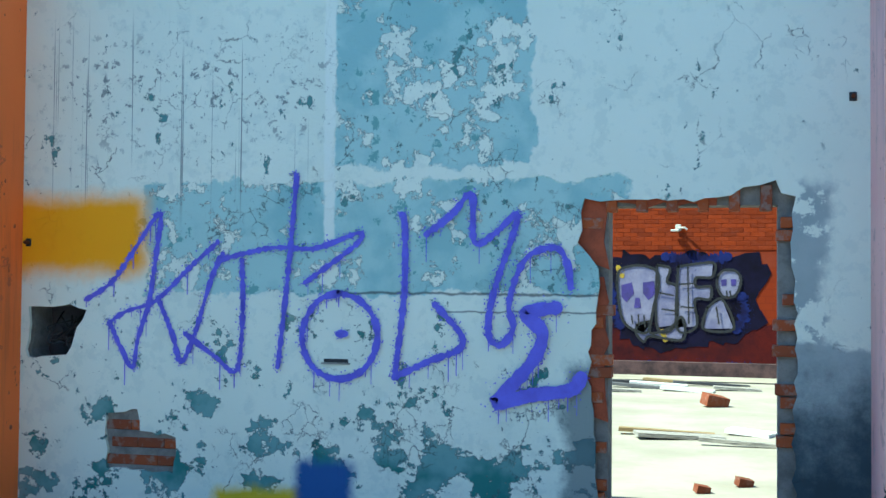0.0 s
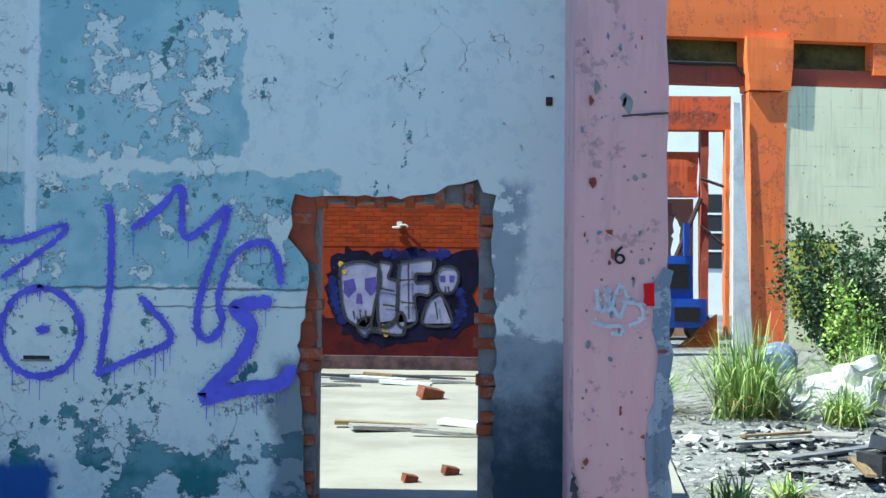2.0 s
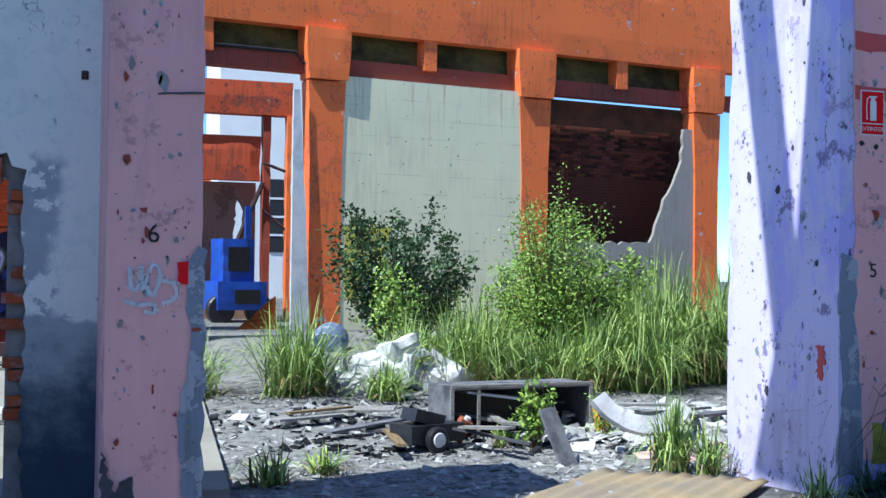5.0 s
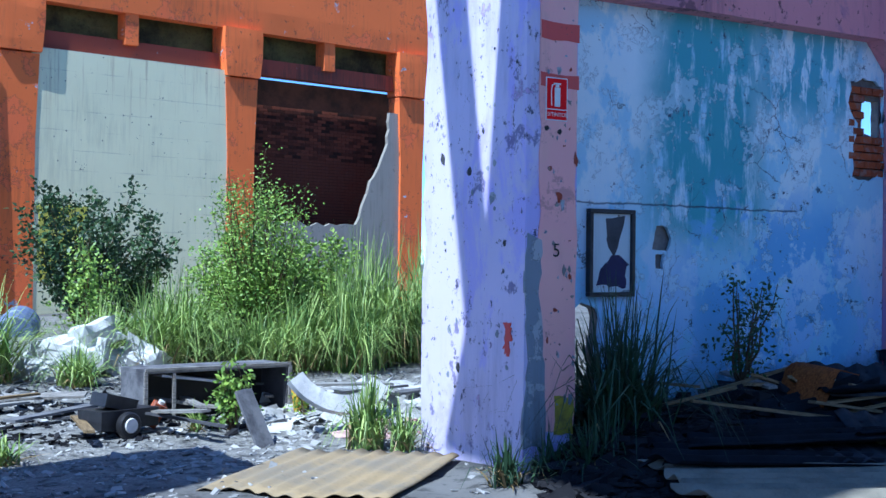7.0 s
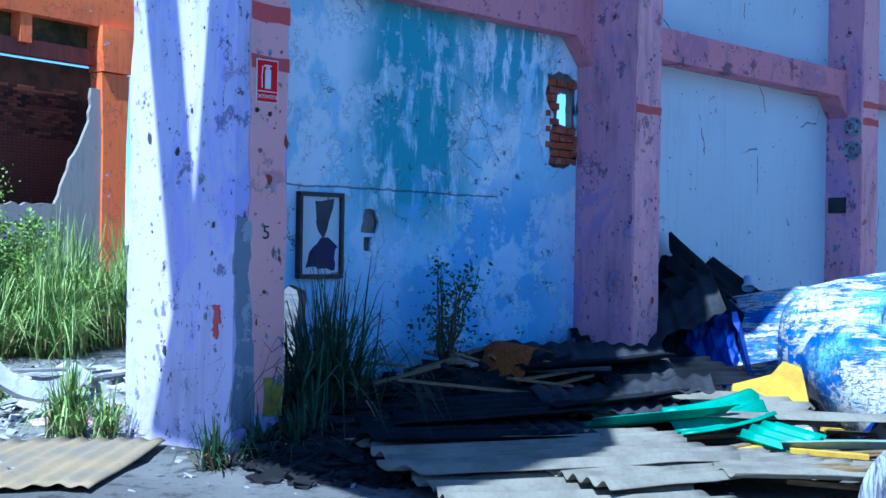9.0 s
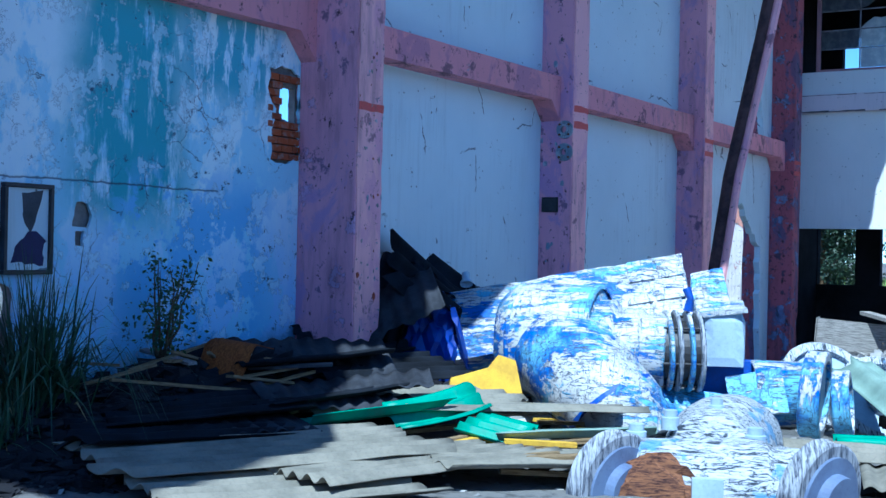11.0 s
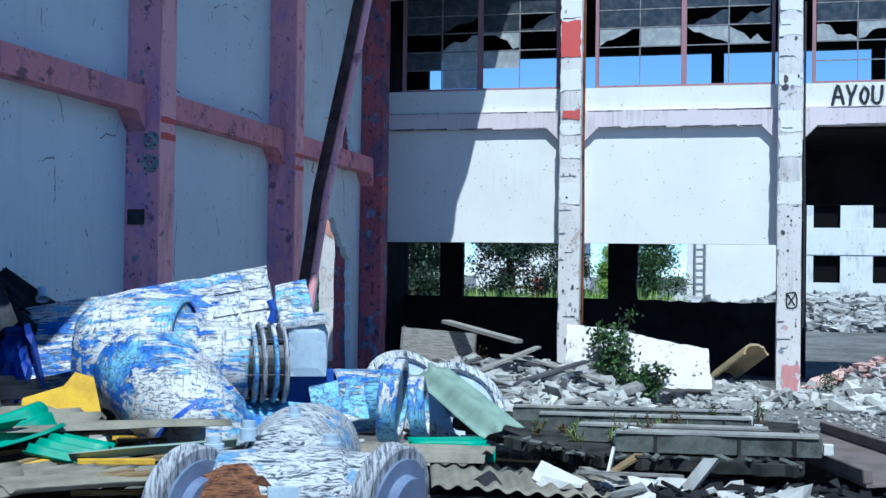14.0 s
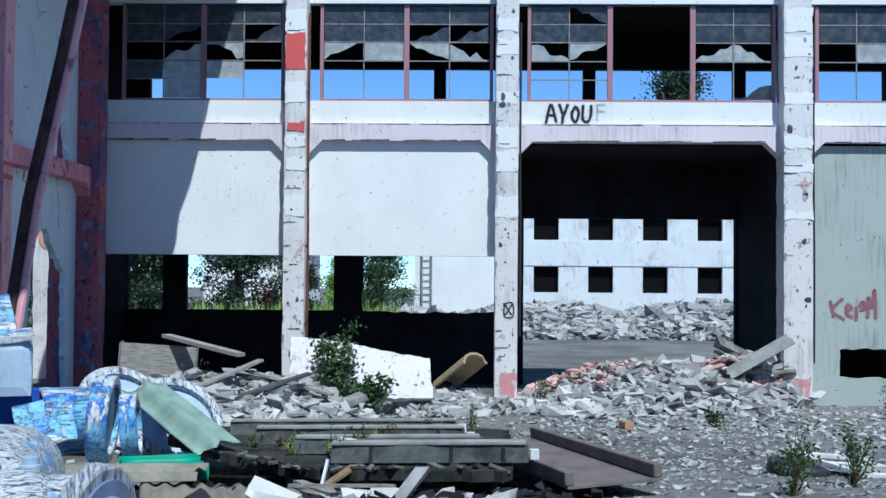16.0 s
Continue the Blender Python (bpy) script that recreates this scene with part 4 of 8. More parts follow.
def lettering(text, size, m, material, parent, name="lettering"):
    cu = bpy.data.curves.new(name, "FONT")
    cu.body, cu.size, cu.extrude, cu.align_x, cu.align_y = text, size, 0.0012, "CENTER", "CENTER"
    tmp = bpy.data.objects.new(name, cu)
    me = bpy.data.meshes.new_from_object(tmp)
    bpy.data.objects.remove(tmp)
    me.materials.clear()
    me.materials.append(material)
    ob = new(name, me)
    ob.parent = parent
    ob.matrix_basis = m
    return ob


TAG_A = [[(-4.53, 1.5), (-4.33, 1.63), (-4.16, 1.86), (-3.98, 2.1), (-4.0, 1.82), (-4.05, 1.47)],
    [(-4.05, 1.47), (-4.13, 1.23), (-4.17, 1.03), (-4.26, 1.17), (-4.35, 1.34)],
    [(-4.35, 1.34), (-4.22, 1.42), (-4.05, 1.47), (-3.94, 1.54), (-3.73, 1.74), (-3.54, 1.9)],
    [(-3.98, 1.51), (-3.87, 1.27), (-3.8, 1.08), (-3.7, 1.28), (-3.58, 1.66), (-3.5, 1.82)],
    [(-3.77, 1.27), (-3.55, 1.12), (-3.39, 1.03), (-3.35, 1.4), (-3.36, 1.78)],
    [(-3.52, 1.78), (-3.15, 1.86), (-2.83, 1.86), (-2.53, 1.96), (-2.55, 1.88), (-2.9, 1.63)],
    [(-2.97, 2.35), (-2.99, 2.09), (-3.03, 1.63), (-3.09, 1.06)]]
TAG_B = [[(-2.66, 1.56), (-2.53, 1.52), (-2.43, 1.42), (-2.39, 1.28), (-2.43, 1.13), (-2.52, 1.03), (-2.65, 0.99), (-2.78, 1.02), (-2.88, 1.12), (-2.92, 1.27), (-2.88, 1.41), (-2.79, 1.52), (-2.66, 1.56)],
    [(-2.23, 2.08), (-2.21, 2.01), (-2.21, 1.56), (-2.27, 1.01)],
    [(-2.27, 1.01), (-2.04, 1.12), (-1.84, 1.2), (-1.82, 1.29), (-1.93, 1.42), (-2.0, 1.49)]]
TAG_C = [[(-2.06, 1.95), (-1.89, 2.08), (-1.76, 2.21), (-1.74, 1.9), (-1.61, 1.95), (-1.46, 2.08), (-1.5, 1.9), (-1.59, 1.64), (-1.64, 1.42), (-1.63, 1.27), (-1.55, 1.24), (-1.48, 1.35), (-1.51, 1.49), (-1.46, 1.68), (-1.37, 1.82), (-1.2, 1.86), (-1.13, 1.75), (-1.11, 1.61)],
    [(-1.2, 1.48), (-1.4, 1.44), (-1.29, 1.32), (-1.35, 1.14), (-1.55, 0.91), (-1.58, 0.86), (-1.36, 0.92), (-1.11, 0.96), (-1.04, 1.04)],
    [(-2.66, 1.29), (-2.61, 1.29)]]
TAG_COLUMN = [[(0.84, 1.57), (0.85, 1.46), (0.89, 1.47), (0.9, 1.59), (0.91, 1.46)],
    [(0.92, 1.47), (0.97, 1.6), (1.01, 1.54), (0.97, 1.42), (0.94, 1.47)],
    [(1.01, 1.51), (1.09, 1.49), (1.1, 1.41), (1.03, 1.38)],
    [(0.82, 1.39), (0.89, 1.37), (0.98, 1.37), (0.98, 1.32), (0.93, 1.33)]]
TAG_AYOU = [[(-2.01, 4.96), (-2.11, 5.33), (-2.22, 4.98)],
    [(-2.04, 5.11), (-2.19, 5.11)],
    [(-2.29, 5.33), (-2.37, 5.14), (-2.46, 5.33)],
    [(-2.37, 5.14), (-2.34, 4.91)],
    [(-2.55, 5.17), (-2.62, 5.29), (-2.69, 5.17), (-2.63, 4.97), (-2.55, 5.07), (-2.56, 5.19)],
    [(-2.78, 5.31), (-2.78, 5.03), (-2.88, 4.98), (-2.94, 5.11), (-2.95, 5.31)]]
TAG_PANEL = [[(-7.92, 1.26), (-7.98, 0.97)],
    [(-8.16, 1.32), (-7.95, 1.08), (-8.18, 0.91)],
    [(-8.24, 1.06), (-8.35, 1.13), (-8.27, 1.2), (-8.24, 1.03), (-8.36, 0.95)],
    [(-8.45, 1.14), (-8.45, 0.91)],
    [(-8.53, 1.2), (-8.6, 1.26), (-8.62, 1.11), (-8.55, 1.11)],
    [(-8.69, 0.97), (-8.7, 1.35), (-8.76, 1.15), (-8.83, 1.5), (-8.85, 0.95)]]
MARK_PIER = [[(-1.15, 1.17), (-1.32, 1.18), (-1.33, 0.92), (-1.16, 0.91), (-1.15, 1.17)],
    [(-1.18, 1.14), (-1.3, 0.95)],
    [(-1.3, 1.14), (-1.18, 0.95)]]
MURAL_LETTERS = [[(-1.65, 2.04), (-1.42, 1.99), (-1.47, 1.74), (-1.3, 1.64), (-1.32, 0.97), (-1.64, 0.92)],
    [(-1.27, 2.02), (-0.66, 2.09), (-0.68, 1.84), (-0.95, 1.82), (-0.95, 1.66), (-0.7, 1.66), (-0.72, 1.44), (-0.97, 1.42), (-0.95, 0.95), (-1.29, 0.92)],
    [(-0.75, 1.29), (-0.5, 1.44), (-0.3, 0.92), (-0.82, 0.91)]]
MURAL_SKULLS = [[(-2.37, 1.73), (-2.31, 1.96), (-1.98, 2.04), (-1.66, 1.94), (-1.62, 1.63), (-1.7, 1.33), (-1.77, 0.97), (-1.88, 0.81), (-2.2, 0.96), (-2.31, 1.22)],
    [(-2.0, 0.96), (-1.78, 1.02), (-1.75, 0.81), (-1.42, 0.92), (-1.22, 1.11), (-1.15, 0.93), (-1.22, 0.7), (-1.77, 0.76), (-1.88, 0.66), (-2.02, 0.81)],
    [(-0.58, 1.84), (-0.48, 1.95), (-0.28, 1.95), (-0.18, 1.83), (-0.2, 1.64), (-0.3, 1.49), (-0.48, 1.49), (-0.58, 1.66)]]
MURAL_EYES = [[(-2.29, 1.68), (-2.1, 1.73), (-2.06, 1.53), (-2.2, 1.37), (-2.29, 1.47)],
    [(-1.9, 1.73), (-1.7, 1.76), (-1.68, 1.53), (-1.8, 1.41), (-1.9, 1.53)],
    [(-2.04, 1.45), (-1.96, 1.45), (-1.94, 1.27), (-2.06, 1.27)],
    [(-0.52, 1.79), (-0.42, 1.8), (-0.42, 1.68), (-0.51, 1.68)],
    [(-0.35, 1.8), (-0.25, 1.8), (-0.26, 1.68), (-0.34, 1.68)]]

sprayed(TAG_A, 0.034, FACE, "y", VIOLET, wall_a, drips=0.35, fuzz=0.4, seed=1)
sprayed(TAG_B + TAG_C, 0.042, FACE, "y", VIOLET, wall_a, drips=0.4, fuzz=0.35, seed=4, lift=0.011)
sprayed(TAG_C[1:2], 0.085, FACE, "y", VIOLET, wall_a, drips=0.2, seed=2, lift=0.024)
col6 = bpy.data.objects["column_2"]
sprayed(TAG_COLUMN, 0.022, FRONT, "y", CHALK, col6, seed=3, lift=0.008)
lettering("6", 0.15, pose(0.97, FRONT - 0.006, 1.775, 90), BLACK, col6, "stencilled_number")
flat_shape([ragged(rect(1.11, 1.17, 1.49, 1.62), 0.05, 0.004, 1)], FRONT, "y", SIGN_RED, col6, "red_patch", 0.008)
col5 = bpy.data.objects["column_3"]
lettering("5", 0.14, pose(5.90, FRONT - 0.009, 1.625, 90), BLACK, col5, "stencilled_number")
for k in range(5):
    r = random.Random(k)
    part("hole", plate(ragged([(5.8 + 0.022 * math.cos(a) + k * 0.04, 2.52 + 0.022 * math.sin(a) - (k % 2) * 0.02) for a in (0, 1.2, 2.5, 3.7, 5)], 0.02, 0.004, k), [], FRONT - 0.008, FRONT), BLACK, col5) if k in (0, 3) else None

part("yellow_patch", plate(ragged(rect(5.9, 6.07, 0.28, 0.55), 0.05, 0.015, 61), [], FRONT - 0.009, FRONT), dirty("faded_yellow_paint", (0.42, 0.36, 0.05), (0.2, 0.17, 0.05), 9, 0.85, 0.3), col5, "faded yellow paint patch")
part("red_spot", plate(ragged(rect(7.25, 7.33, 0.86, 1.1), 0.025, 0.022, 62), [], 5.612, 5.63, "x"), RED_PAINT, col5, "flaking red paint patch")
part("crack", plate(ragged([(0.98, 2.585), (1.25, 2.60), (1.25, 2.612), (0.98, 2.595)], 0.04, 0.004, 63), [], FRONT - 0.007, FRONT), CONC_D, col6)
part("scorched_foot", plate(ragged([(0.70, -0.6), (1.1, -0.6), (1.02, 0.0), (0.92, 0.22), (0.85, 0.4), (0.78, 0.3), (0.70, 0.55)], 0.025, 0.016, 64), [], FRONT - 0.006, FRONT + 0.01), CONC_D, col6, "dark scorched plaster")

# pits and scars on the columns' faces
r = random.Random(14)
for col, a, b in ((col6, 0.75, 1.22), (col5, 5.78, 6.08), (bpy.data.objects["column_4"], 10.44, 10.85)):
    for k in range(60):
        u, z, s = r.uniform(a, b), r.uniform(0.5, 3.6), abs(r.gauss(0, 0.009)) + 0.004
        tall = r.choice((0.7, 1, 1.6, 2.4))
        part("chip", plate([(u + s * math.cos(q) * r.uniform(.4, 1.5), z + s * tall * math.sin(q) * r.uniform(.4, 1.5)) for q in (0, 0.9, 1.8, 2.6, 3.5, 4.4, 5.4)], [], FRONT - 0.0065 - (0.003 if col != col6 else 0), FRONT), r.choice((CONC, CONCRETE_SCAR, REDDISH)), col)
for col, x in ((col5, 5.62), (bpy.data.objects["column_5"], 15.24)):
    for k in range(40):
        u, z, s = r.uniform(FRONT + 0.08, FACE + (0.5 if col == col5 else -0.05)), r.uniform(0.4, 4.4), abs(r.gauss(0, 0.016)) + 0.008
        part("chip", plate([(u + s * math.cos(q) * r.uniform(.6, 1.2), z + s * r.choice((1, 1.6)) * math.sin(q)) for q in (0, 1, 2, 3, 4, 5.2)], [], x - 0.004, x + 0.004, "x"), r.choice((CONC_D, CONCRETE_SCAR, CONCRETE_SCAR)), col)

# fire-extinguisher sign
sign = thing("extinguisher_sign", pose(5.885, FRONT - 0.0075, 2.735), "red and white fire extinguisher sign on the column", "sign")
part("panel", box(-0.098, 0.098, -0.004, 0, -0.158, 0.158), SIGN_WHITE, sign)
part("field", box(-0.09, 0.09, -0.006, -0.0041, -0.072, 0.150), SIGN_RED, sign)
part("text_field", box(-0.09, 0.09, -0.006, -0.0041, -0.150, -0.080), SIGN_RED, sign)
bm = box(-0.022, 0.028, -0.008, -0.0061, -0.055, 0.085, 0.004)
add_box(bm, -0.012, 0.018, -0.008, -0.0061, 0.087, 0.105)
add_box(bm, -0.03, 0.035, -0.008, -0.0061, 0.107, 0.118)
part("pictogram", bm, SIGN_WHITE, sign)
part("hose", tube([(-0.01, -0.007, 0.112), (-0.045, -0.007, 0.10), (-0.052, -0.007, 0.04), (-0.048, -0.007, -0.05)], 0.004, 6), SIGN_WHITE, sign)
lettering("EXTINTOR", 0.042, pose(0, -0.0065, -0.115, 90), SIGN_WHITE, sign)

# wall cabinet with a torn poster behind its frame
cab = thing("wall_cabinet", pose(6.985, FACE, 1.625), "dark-framed wall cabinet with peeling pale door", "cabinet")
for x0, x1, z0, z1 in ((-0.24, 0.24, 0.325, 0.36), (-0.24, 0.24, -0.36, -0.325), (-0.24, -0.205, -0.324, 0.324), (0.205, 0.24, -0.324, 0.324)):
    part("frame", box(x0, x1, -0.06, 0, z0, z1, 0.004), DARK_METAL, cab)
part("door", box(-0.204, 0.204, -0.03, 0, -0.324, 0.324), PALE, cab, "peeling pale blue door")
part("torn_patch", plate(ragged([(-0.05, 0.3), (0.13, 0.3), (0.1, 0.1), (0.02, -0.02), (-0.06, 0.1)], 0.05, 0.02, 4), [], -0.033, -0.0302), CONC_D, cab)
part("torn_patch", plate(ragged([(-0.16, -0.28), (0.16, -0.28), (0.18, -0.08), (0.08, 0.0), (-0.08, -0.1)], 0.05, 0.02, 5), [], -0.033, -0.0302), NAVY, cab)

# small fittings
for nm, m, lab in (("wall_bolt", pose(0.6, FACE, 2.78), "rusty bolt stub in the plaster wall"), ("wall_bolt", pose(-5.0, FACE, 1.9), "rusty bolt stub in the plaster wall")):
    b = thing(nm, m, lab, "bolt")
    part("stub", tube([(0, 0, 0), (0, -0.05, 0)], 0.013, 8), RUST, b)
    part("plate", box(-0.022, 0.022, -0.008, 0, -0.028, 0.028, 0.003), DARK_METAL, b)
slot = thing("wall_slot", pose(-2.68, FACE, 1.11), "small dark vent slot in the plaster wall", "vent")
part("recess", box(-0.085, 0.085, -0.004, 0.01, -0.012, 0.012), DARK_METAL, slot)
part("rim", box(-0.1, 0.1, -0.012, 0, -0.024, -0.0125), CONC, slot)
cables = thing("loose_cables", pose(-4.75, FACE + 0.12, 1.27), "tangle of loose black cables in the wall hole", "cables")
for k in range(9):
    rr = random.Random(k)
    part("cable", tube(smooth3([(rr.uniform(-.15, .1), 0.1, rr.uniform(-.15, .15)), (rr.uniform(-.1, .15), -0.05, rr.uniform(-.1, .1)), (rr.uniform(-.1, .2), -0.1, rr.uniform(-.15, .12)), (rr.uniform(0, .2), 0.05, rr.uniform(-.1, .15))]), 0.006, 5), BLACK, cables)
for z in (3.17, 2.87):
    fl = thing("pipe_flange", pose(15.235, 7.19, z, 0, -90), "dark pipe flange bolted to the column", "flange", "flanges on the column")
    part("ring", lathe([(0.045, 0), (0.12, 0), (0.12, 0.03), (0.07, 0.03), (0.07, 0.06), (0.045, 0.06), (0.045, 0)], 20, False), CONCRETE_SCAR, fl)
    for k in range(4):
        part("nut", tube([(0.095 * math.cos(k * 1.57 + .78), 0.095 * math.sin(k * 1.57 + .78), 0.03), (0.095 * math.cos(k * 1.57 + .78), 0.095 * math.sin(k * 1.57 + .78), 0.05)], 0.014, 6), RUST, fl)
sw = thing("switch_box", pose(15.238, 7.39, 2.17), "black square switch box on the column", "switch")
part("case", box(-0.03, 0, -0.12, 0.12, -0.1, 0.1, 0.006), BLACK, sw)
part("cover", box(-0.036, -0.0301, -0.1, 0.1, -0.08, 0.08), DARK_METAL, sw)

POLE_DARK = dirty("dark_corroded_steel", (0.10, 0.06, 0.06), (0.03, 0.022, 0.025), 4, 0.85, 0.5)
pole = thing("leaning_pole", pose(19.6, 6.2, 0), "long dark rusty pole leaning on the wall", "pole")
part("shaft", tube([(-0.25, 0.55, 0.0), (-0.1, 0.2, 2.8), (0.1, -0.2, 5.0), (0.3, -0.6, 7.4)], 0.095, 10), POLE_DARK, pole)
part("pale_side", tube([(-0.21, 0.42, 0.0), (-0.06, 0.07, 2.8), (0.14, -0.33, 5.0), (0.34, -0.73, 7.4)], 0.075, 8), PINK_WORN, pole, "faded pink painted side")

# ---- end wall: cracks, chips, writing and windows ----
r = random.Random(41)
for i, (a, b) in enumerate(BAYS):
    host = bpy.data.objects[f"beam_end_{i + 1}"]
    # dark lines for the cracks and for the shadow line under the beam
    for z, lo, hi in ((4.565, a + 0.3, b - 0.3), (4.90, a + 0.1, b - 0.1)):
        u = lo
        while u < hi - 0.3:
            v = min(hi, u + r.uniform(0.3, 1.4))
            w = r.uniform(0.006, 0.018)
            part("crack", plate(ragged([(u, z - w), (v, z - w), (v, z + w * 0.3), (u, z + w)], 0.08, 0.006, r.randrange(999)), [], EX - 0.1425, EX - 0.13, "x"), CONC_D, host)
            u = v + r.uniform(0.0, 0.5)
for i, (a, b) in enumerate(PIERS[:3]):
    host = bpy.data.objects[f"pier_{i + 1}"]
    for k in range(26):
        z, u, w = r.uniform(-0.6, 7.3), r.uniform(a + 0.03, b - 0.08), abs(r.gauss(0, 0.03)) + 0.012
        if k % 3:
            shape = [(u + w * math.cos(q) * r.uniform(.5, 1.3), z + w * math.sin(q) * r.uniform(.6, 1.8)) for q in (0, 0.9, 1.8, 2.7, 3.6, 4.5, 5.4)]
        else:
            v = min(b - 0.02, u + r.uniform(0.1, 0.45))
            shape = ragged([(u, z - 0.008), (v, z - 0.004), (v, z + 0.006), (u, z + 0.012)], 0.06, 0.008, k)
        part("chip", plate(shape, [], PX - 0.0075, PX + 0.002, "x"), r.choice((CONC_D, CONCRETE_SCAR, CONC_D)), host)
    for k in range(9):
        z = r.uniform(0.2, 7.2)
        part("edge_break", worn_box(PX - 0.012, PX + r.uniform(.03, .07), b - r.uniform(.03, .07), b + 0.006, z, z + r.uniform(0.08, 0.35), 0.05, 0.014, k), CONCRETE_SCAR, host)

# tubes and clamps added to draw the dark strip beside each pier
for k, (y, z0, z1) in enumerate(((2.93, 0.2, 7.2), (-1.47, 0.5, 7.0), (-7.5, 0.0, 6.8))):
    c = thing("conduit", pose(PX + 0.12, y, 0), "dark tube added for the dark strip along the pier's side", "conduit", "pier conduits")
    part("tube", tube(smooth3([(0, 0.0, z0), (0.01, -0.01, z0 + 2), (0, 0.005, z0 + 4), (0, 0, z1)]), 0.025, 6), RUST if k == 0 else BLACK, c)
    for q in range(4):
        part("clamp", box(-0.04, 0.04, -0.012, 0.036, z0 + 0.5 + q * 1.6, z0 + 0.56 + q * 1.6, 0.004), DARK_METAL, c)
spandrel = bpy.data.objects["spandrel_3"]
sprayed(TAG_AYOU, 0.06, EX - 0.03, "x", BLACK, spandrel, seed=6, lift=0.004)
sprayed([[(-3.08, 5.34), (-3.07, 5.02)], [(-3.08, 5.33), (-3.24, 5.35)], [(-3.08, 5.2), (-3.2, 5.2)]], 0.04, EX - 0.03, "x", FADED_GREY, spandrel, seed=16, lift=0.004)
sprayed(TAG_PANEL, 0.07, EX, "x", FADED_RED, bpy.data.objects["panel_4"], seed=7)
sprayed(MARK_PIER, 0.025, PX, "x", BLACK, bpy.data.objects["pier_2"], seed=8, lift=0.007)
part("red_patch", plate(ragged(rect(3.0, 3.4, 6.0, 6.75), 0.1, 0.02, 3), [], PX - 0.009, PX, "x"), RED_PAINT, bpy.data.objects["pier_1"], "red painted patch")
part("red_patch", plate(ragged(rect(3.02, 3.34, 4.72, 4.9), 0.1, 0.03, 4), [], PX - 0.009, PX, "x"), RED_PAINT, bpy.data.objects["pier_1"])
part("red_patch", plate(ragged(rect(-7.4, -6.95, -0.9, -0.3), 0.15, 0.05, 5), [], PX - 0.009, PX, "x"), FADED_ROSE, bpy.data.objects["pier_3"])
part("red_patch", plate(ragged(rect(-1.4, -1.05, -0.8, -0.25), 0.15, 0.05, 6), [], PX - 0.009, PX, "x"), FADED_ROSE, bpy.data.objects["pier_2"])

court_wall = bpy.data.objects["court_wall"]
flat_shape([ragged(rect(-4.0, 1.2, 0.12, 1.05), 0.2, 0.08, 5)], 22.6, "y", COURT_LOW_DARK, court_wall, "dark_lower_band", 0.0035)
flat_shape([ragged([(-2.5, 2.12), (-2.2, 2.3), (-1.7, 2.18), (-1.2, 2.28), (-0.6, 2.2), (0.1, 2.22), (0.3, 1.9), (0.1, 1.5), (0.25, 1.1), (-0.1, 0.75), (-0.8, 0.6), (-1.5, 0.5), (-2.1, 0.6), (-2.4, 0.9), (-2.65, 1.5)], 0.1, 0.07, 3)], 22.6, "y", MURAL_NAVY, court_wall, "mural_ground", 0.008)
sprayed([[(-1.5, 2.2), (-0.9, 2.16), (-0.4, 2.2)], [(-2.5, 1.7), (-2.45, 1.3), (-2.3, 0.95)], [(-0.15, 1.5), (-0.1, 1.2), (-0.25, 0.9)], [(-2.1, 0.22), (-1.0, 0.2), (0.0, 0.24)]], 0.16, 22.6, "y", HAZE_BLUE, court_wall, "mural_haze", drips=0.3, fuzz=0.6, seed=12, lift=0.0085)
sprayed([[(-2.35, 2.0), (-2.28, 1.85)], [(-1.55, 0.85), (-1.5, 0.7)]], 0.09, 22.6, "y", YELLOW_MURAL, court_wall, "mural_spot", seed=13, lift=0.0115)
flat_shape(MURAL_LETTERS, 22.6, "y", LAVENDER, court_wall, "mural_letter", 0.012)
flat_shape(MURAL_SKULLS, 22.6, "y", LAVENDER, court_wall, "mural_shape", 0.012)
flat_shape(MURAL_EYES, 22.6, "y", VIOLET_DARK, court_wall, "mural_shape", 0.016)
sprayed([[(p[0], p[1]) for p in poly] + [poly[0]] for poly in MURAL_LETTERS + MURAL_SKULLS], 0.045, 22.6, "y", BLACK, court_wall, "mural_outline", seed=9, lift=0.018)
sprayed([[(-1.62, 1.55), (-1.36, 1.5)], [(-1.55, 1.25), (-1.33, 1.22)], [(-1.25, 1.7), (-1.0, 1.72)], [(-1.22, 1.3), (-1.0, 1.28)], [(-2.1, 1.12), (-2.08, 0.98)], [(-1.98, 1.14), (-1.97, 0.95)], [(-1.88, 1.13), (-1.86, 0.93)], [(-0.42, 1.58), (-0.41, 1.5)], [(-0.36, 1.58), (-0.35, 1.5)], [(-0.6, 1.3), (-0.55, 1.0)], [(-1.1, 2.0), (-1.08, 1.0)]], 0.025, 22.6, "y", BLACK, court_wall, "mural_line", seed=15, lift=0.03)
for row in range(14):
    for col in range(14):
        laid_brick(court, BRICK_ORANGE, -2.75 + col * 0.25 + (row % 2) * 0.125, 22.598, 2.36 + row * 0.079)
lamp = thing("wall_lamp", pose(-1.27, 22.58, 2.72), "small white broken lamp fitting on the orange wall", "lamp")
part("base", box(-0.05, 0.05, -0.03, 0, -0.05, 0.06, 0.01), WHITE_TRIM, lamp)
part("arm", tube([(0, -0.02, 0), (0.12, -0.08, 0.0), (0.16, -0.08, -0.04)], 0.018, 6), WHITE_TRIM, lamp)
part("cap", box(-0.13, 0.02, -0.12, -0.03, -0.07, -0.03, 0.01), WHITE_TRIM, lamp)

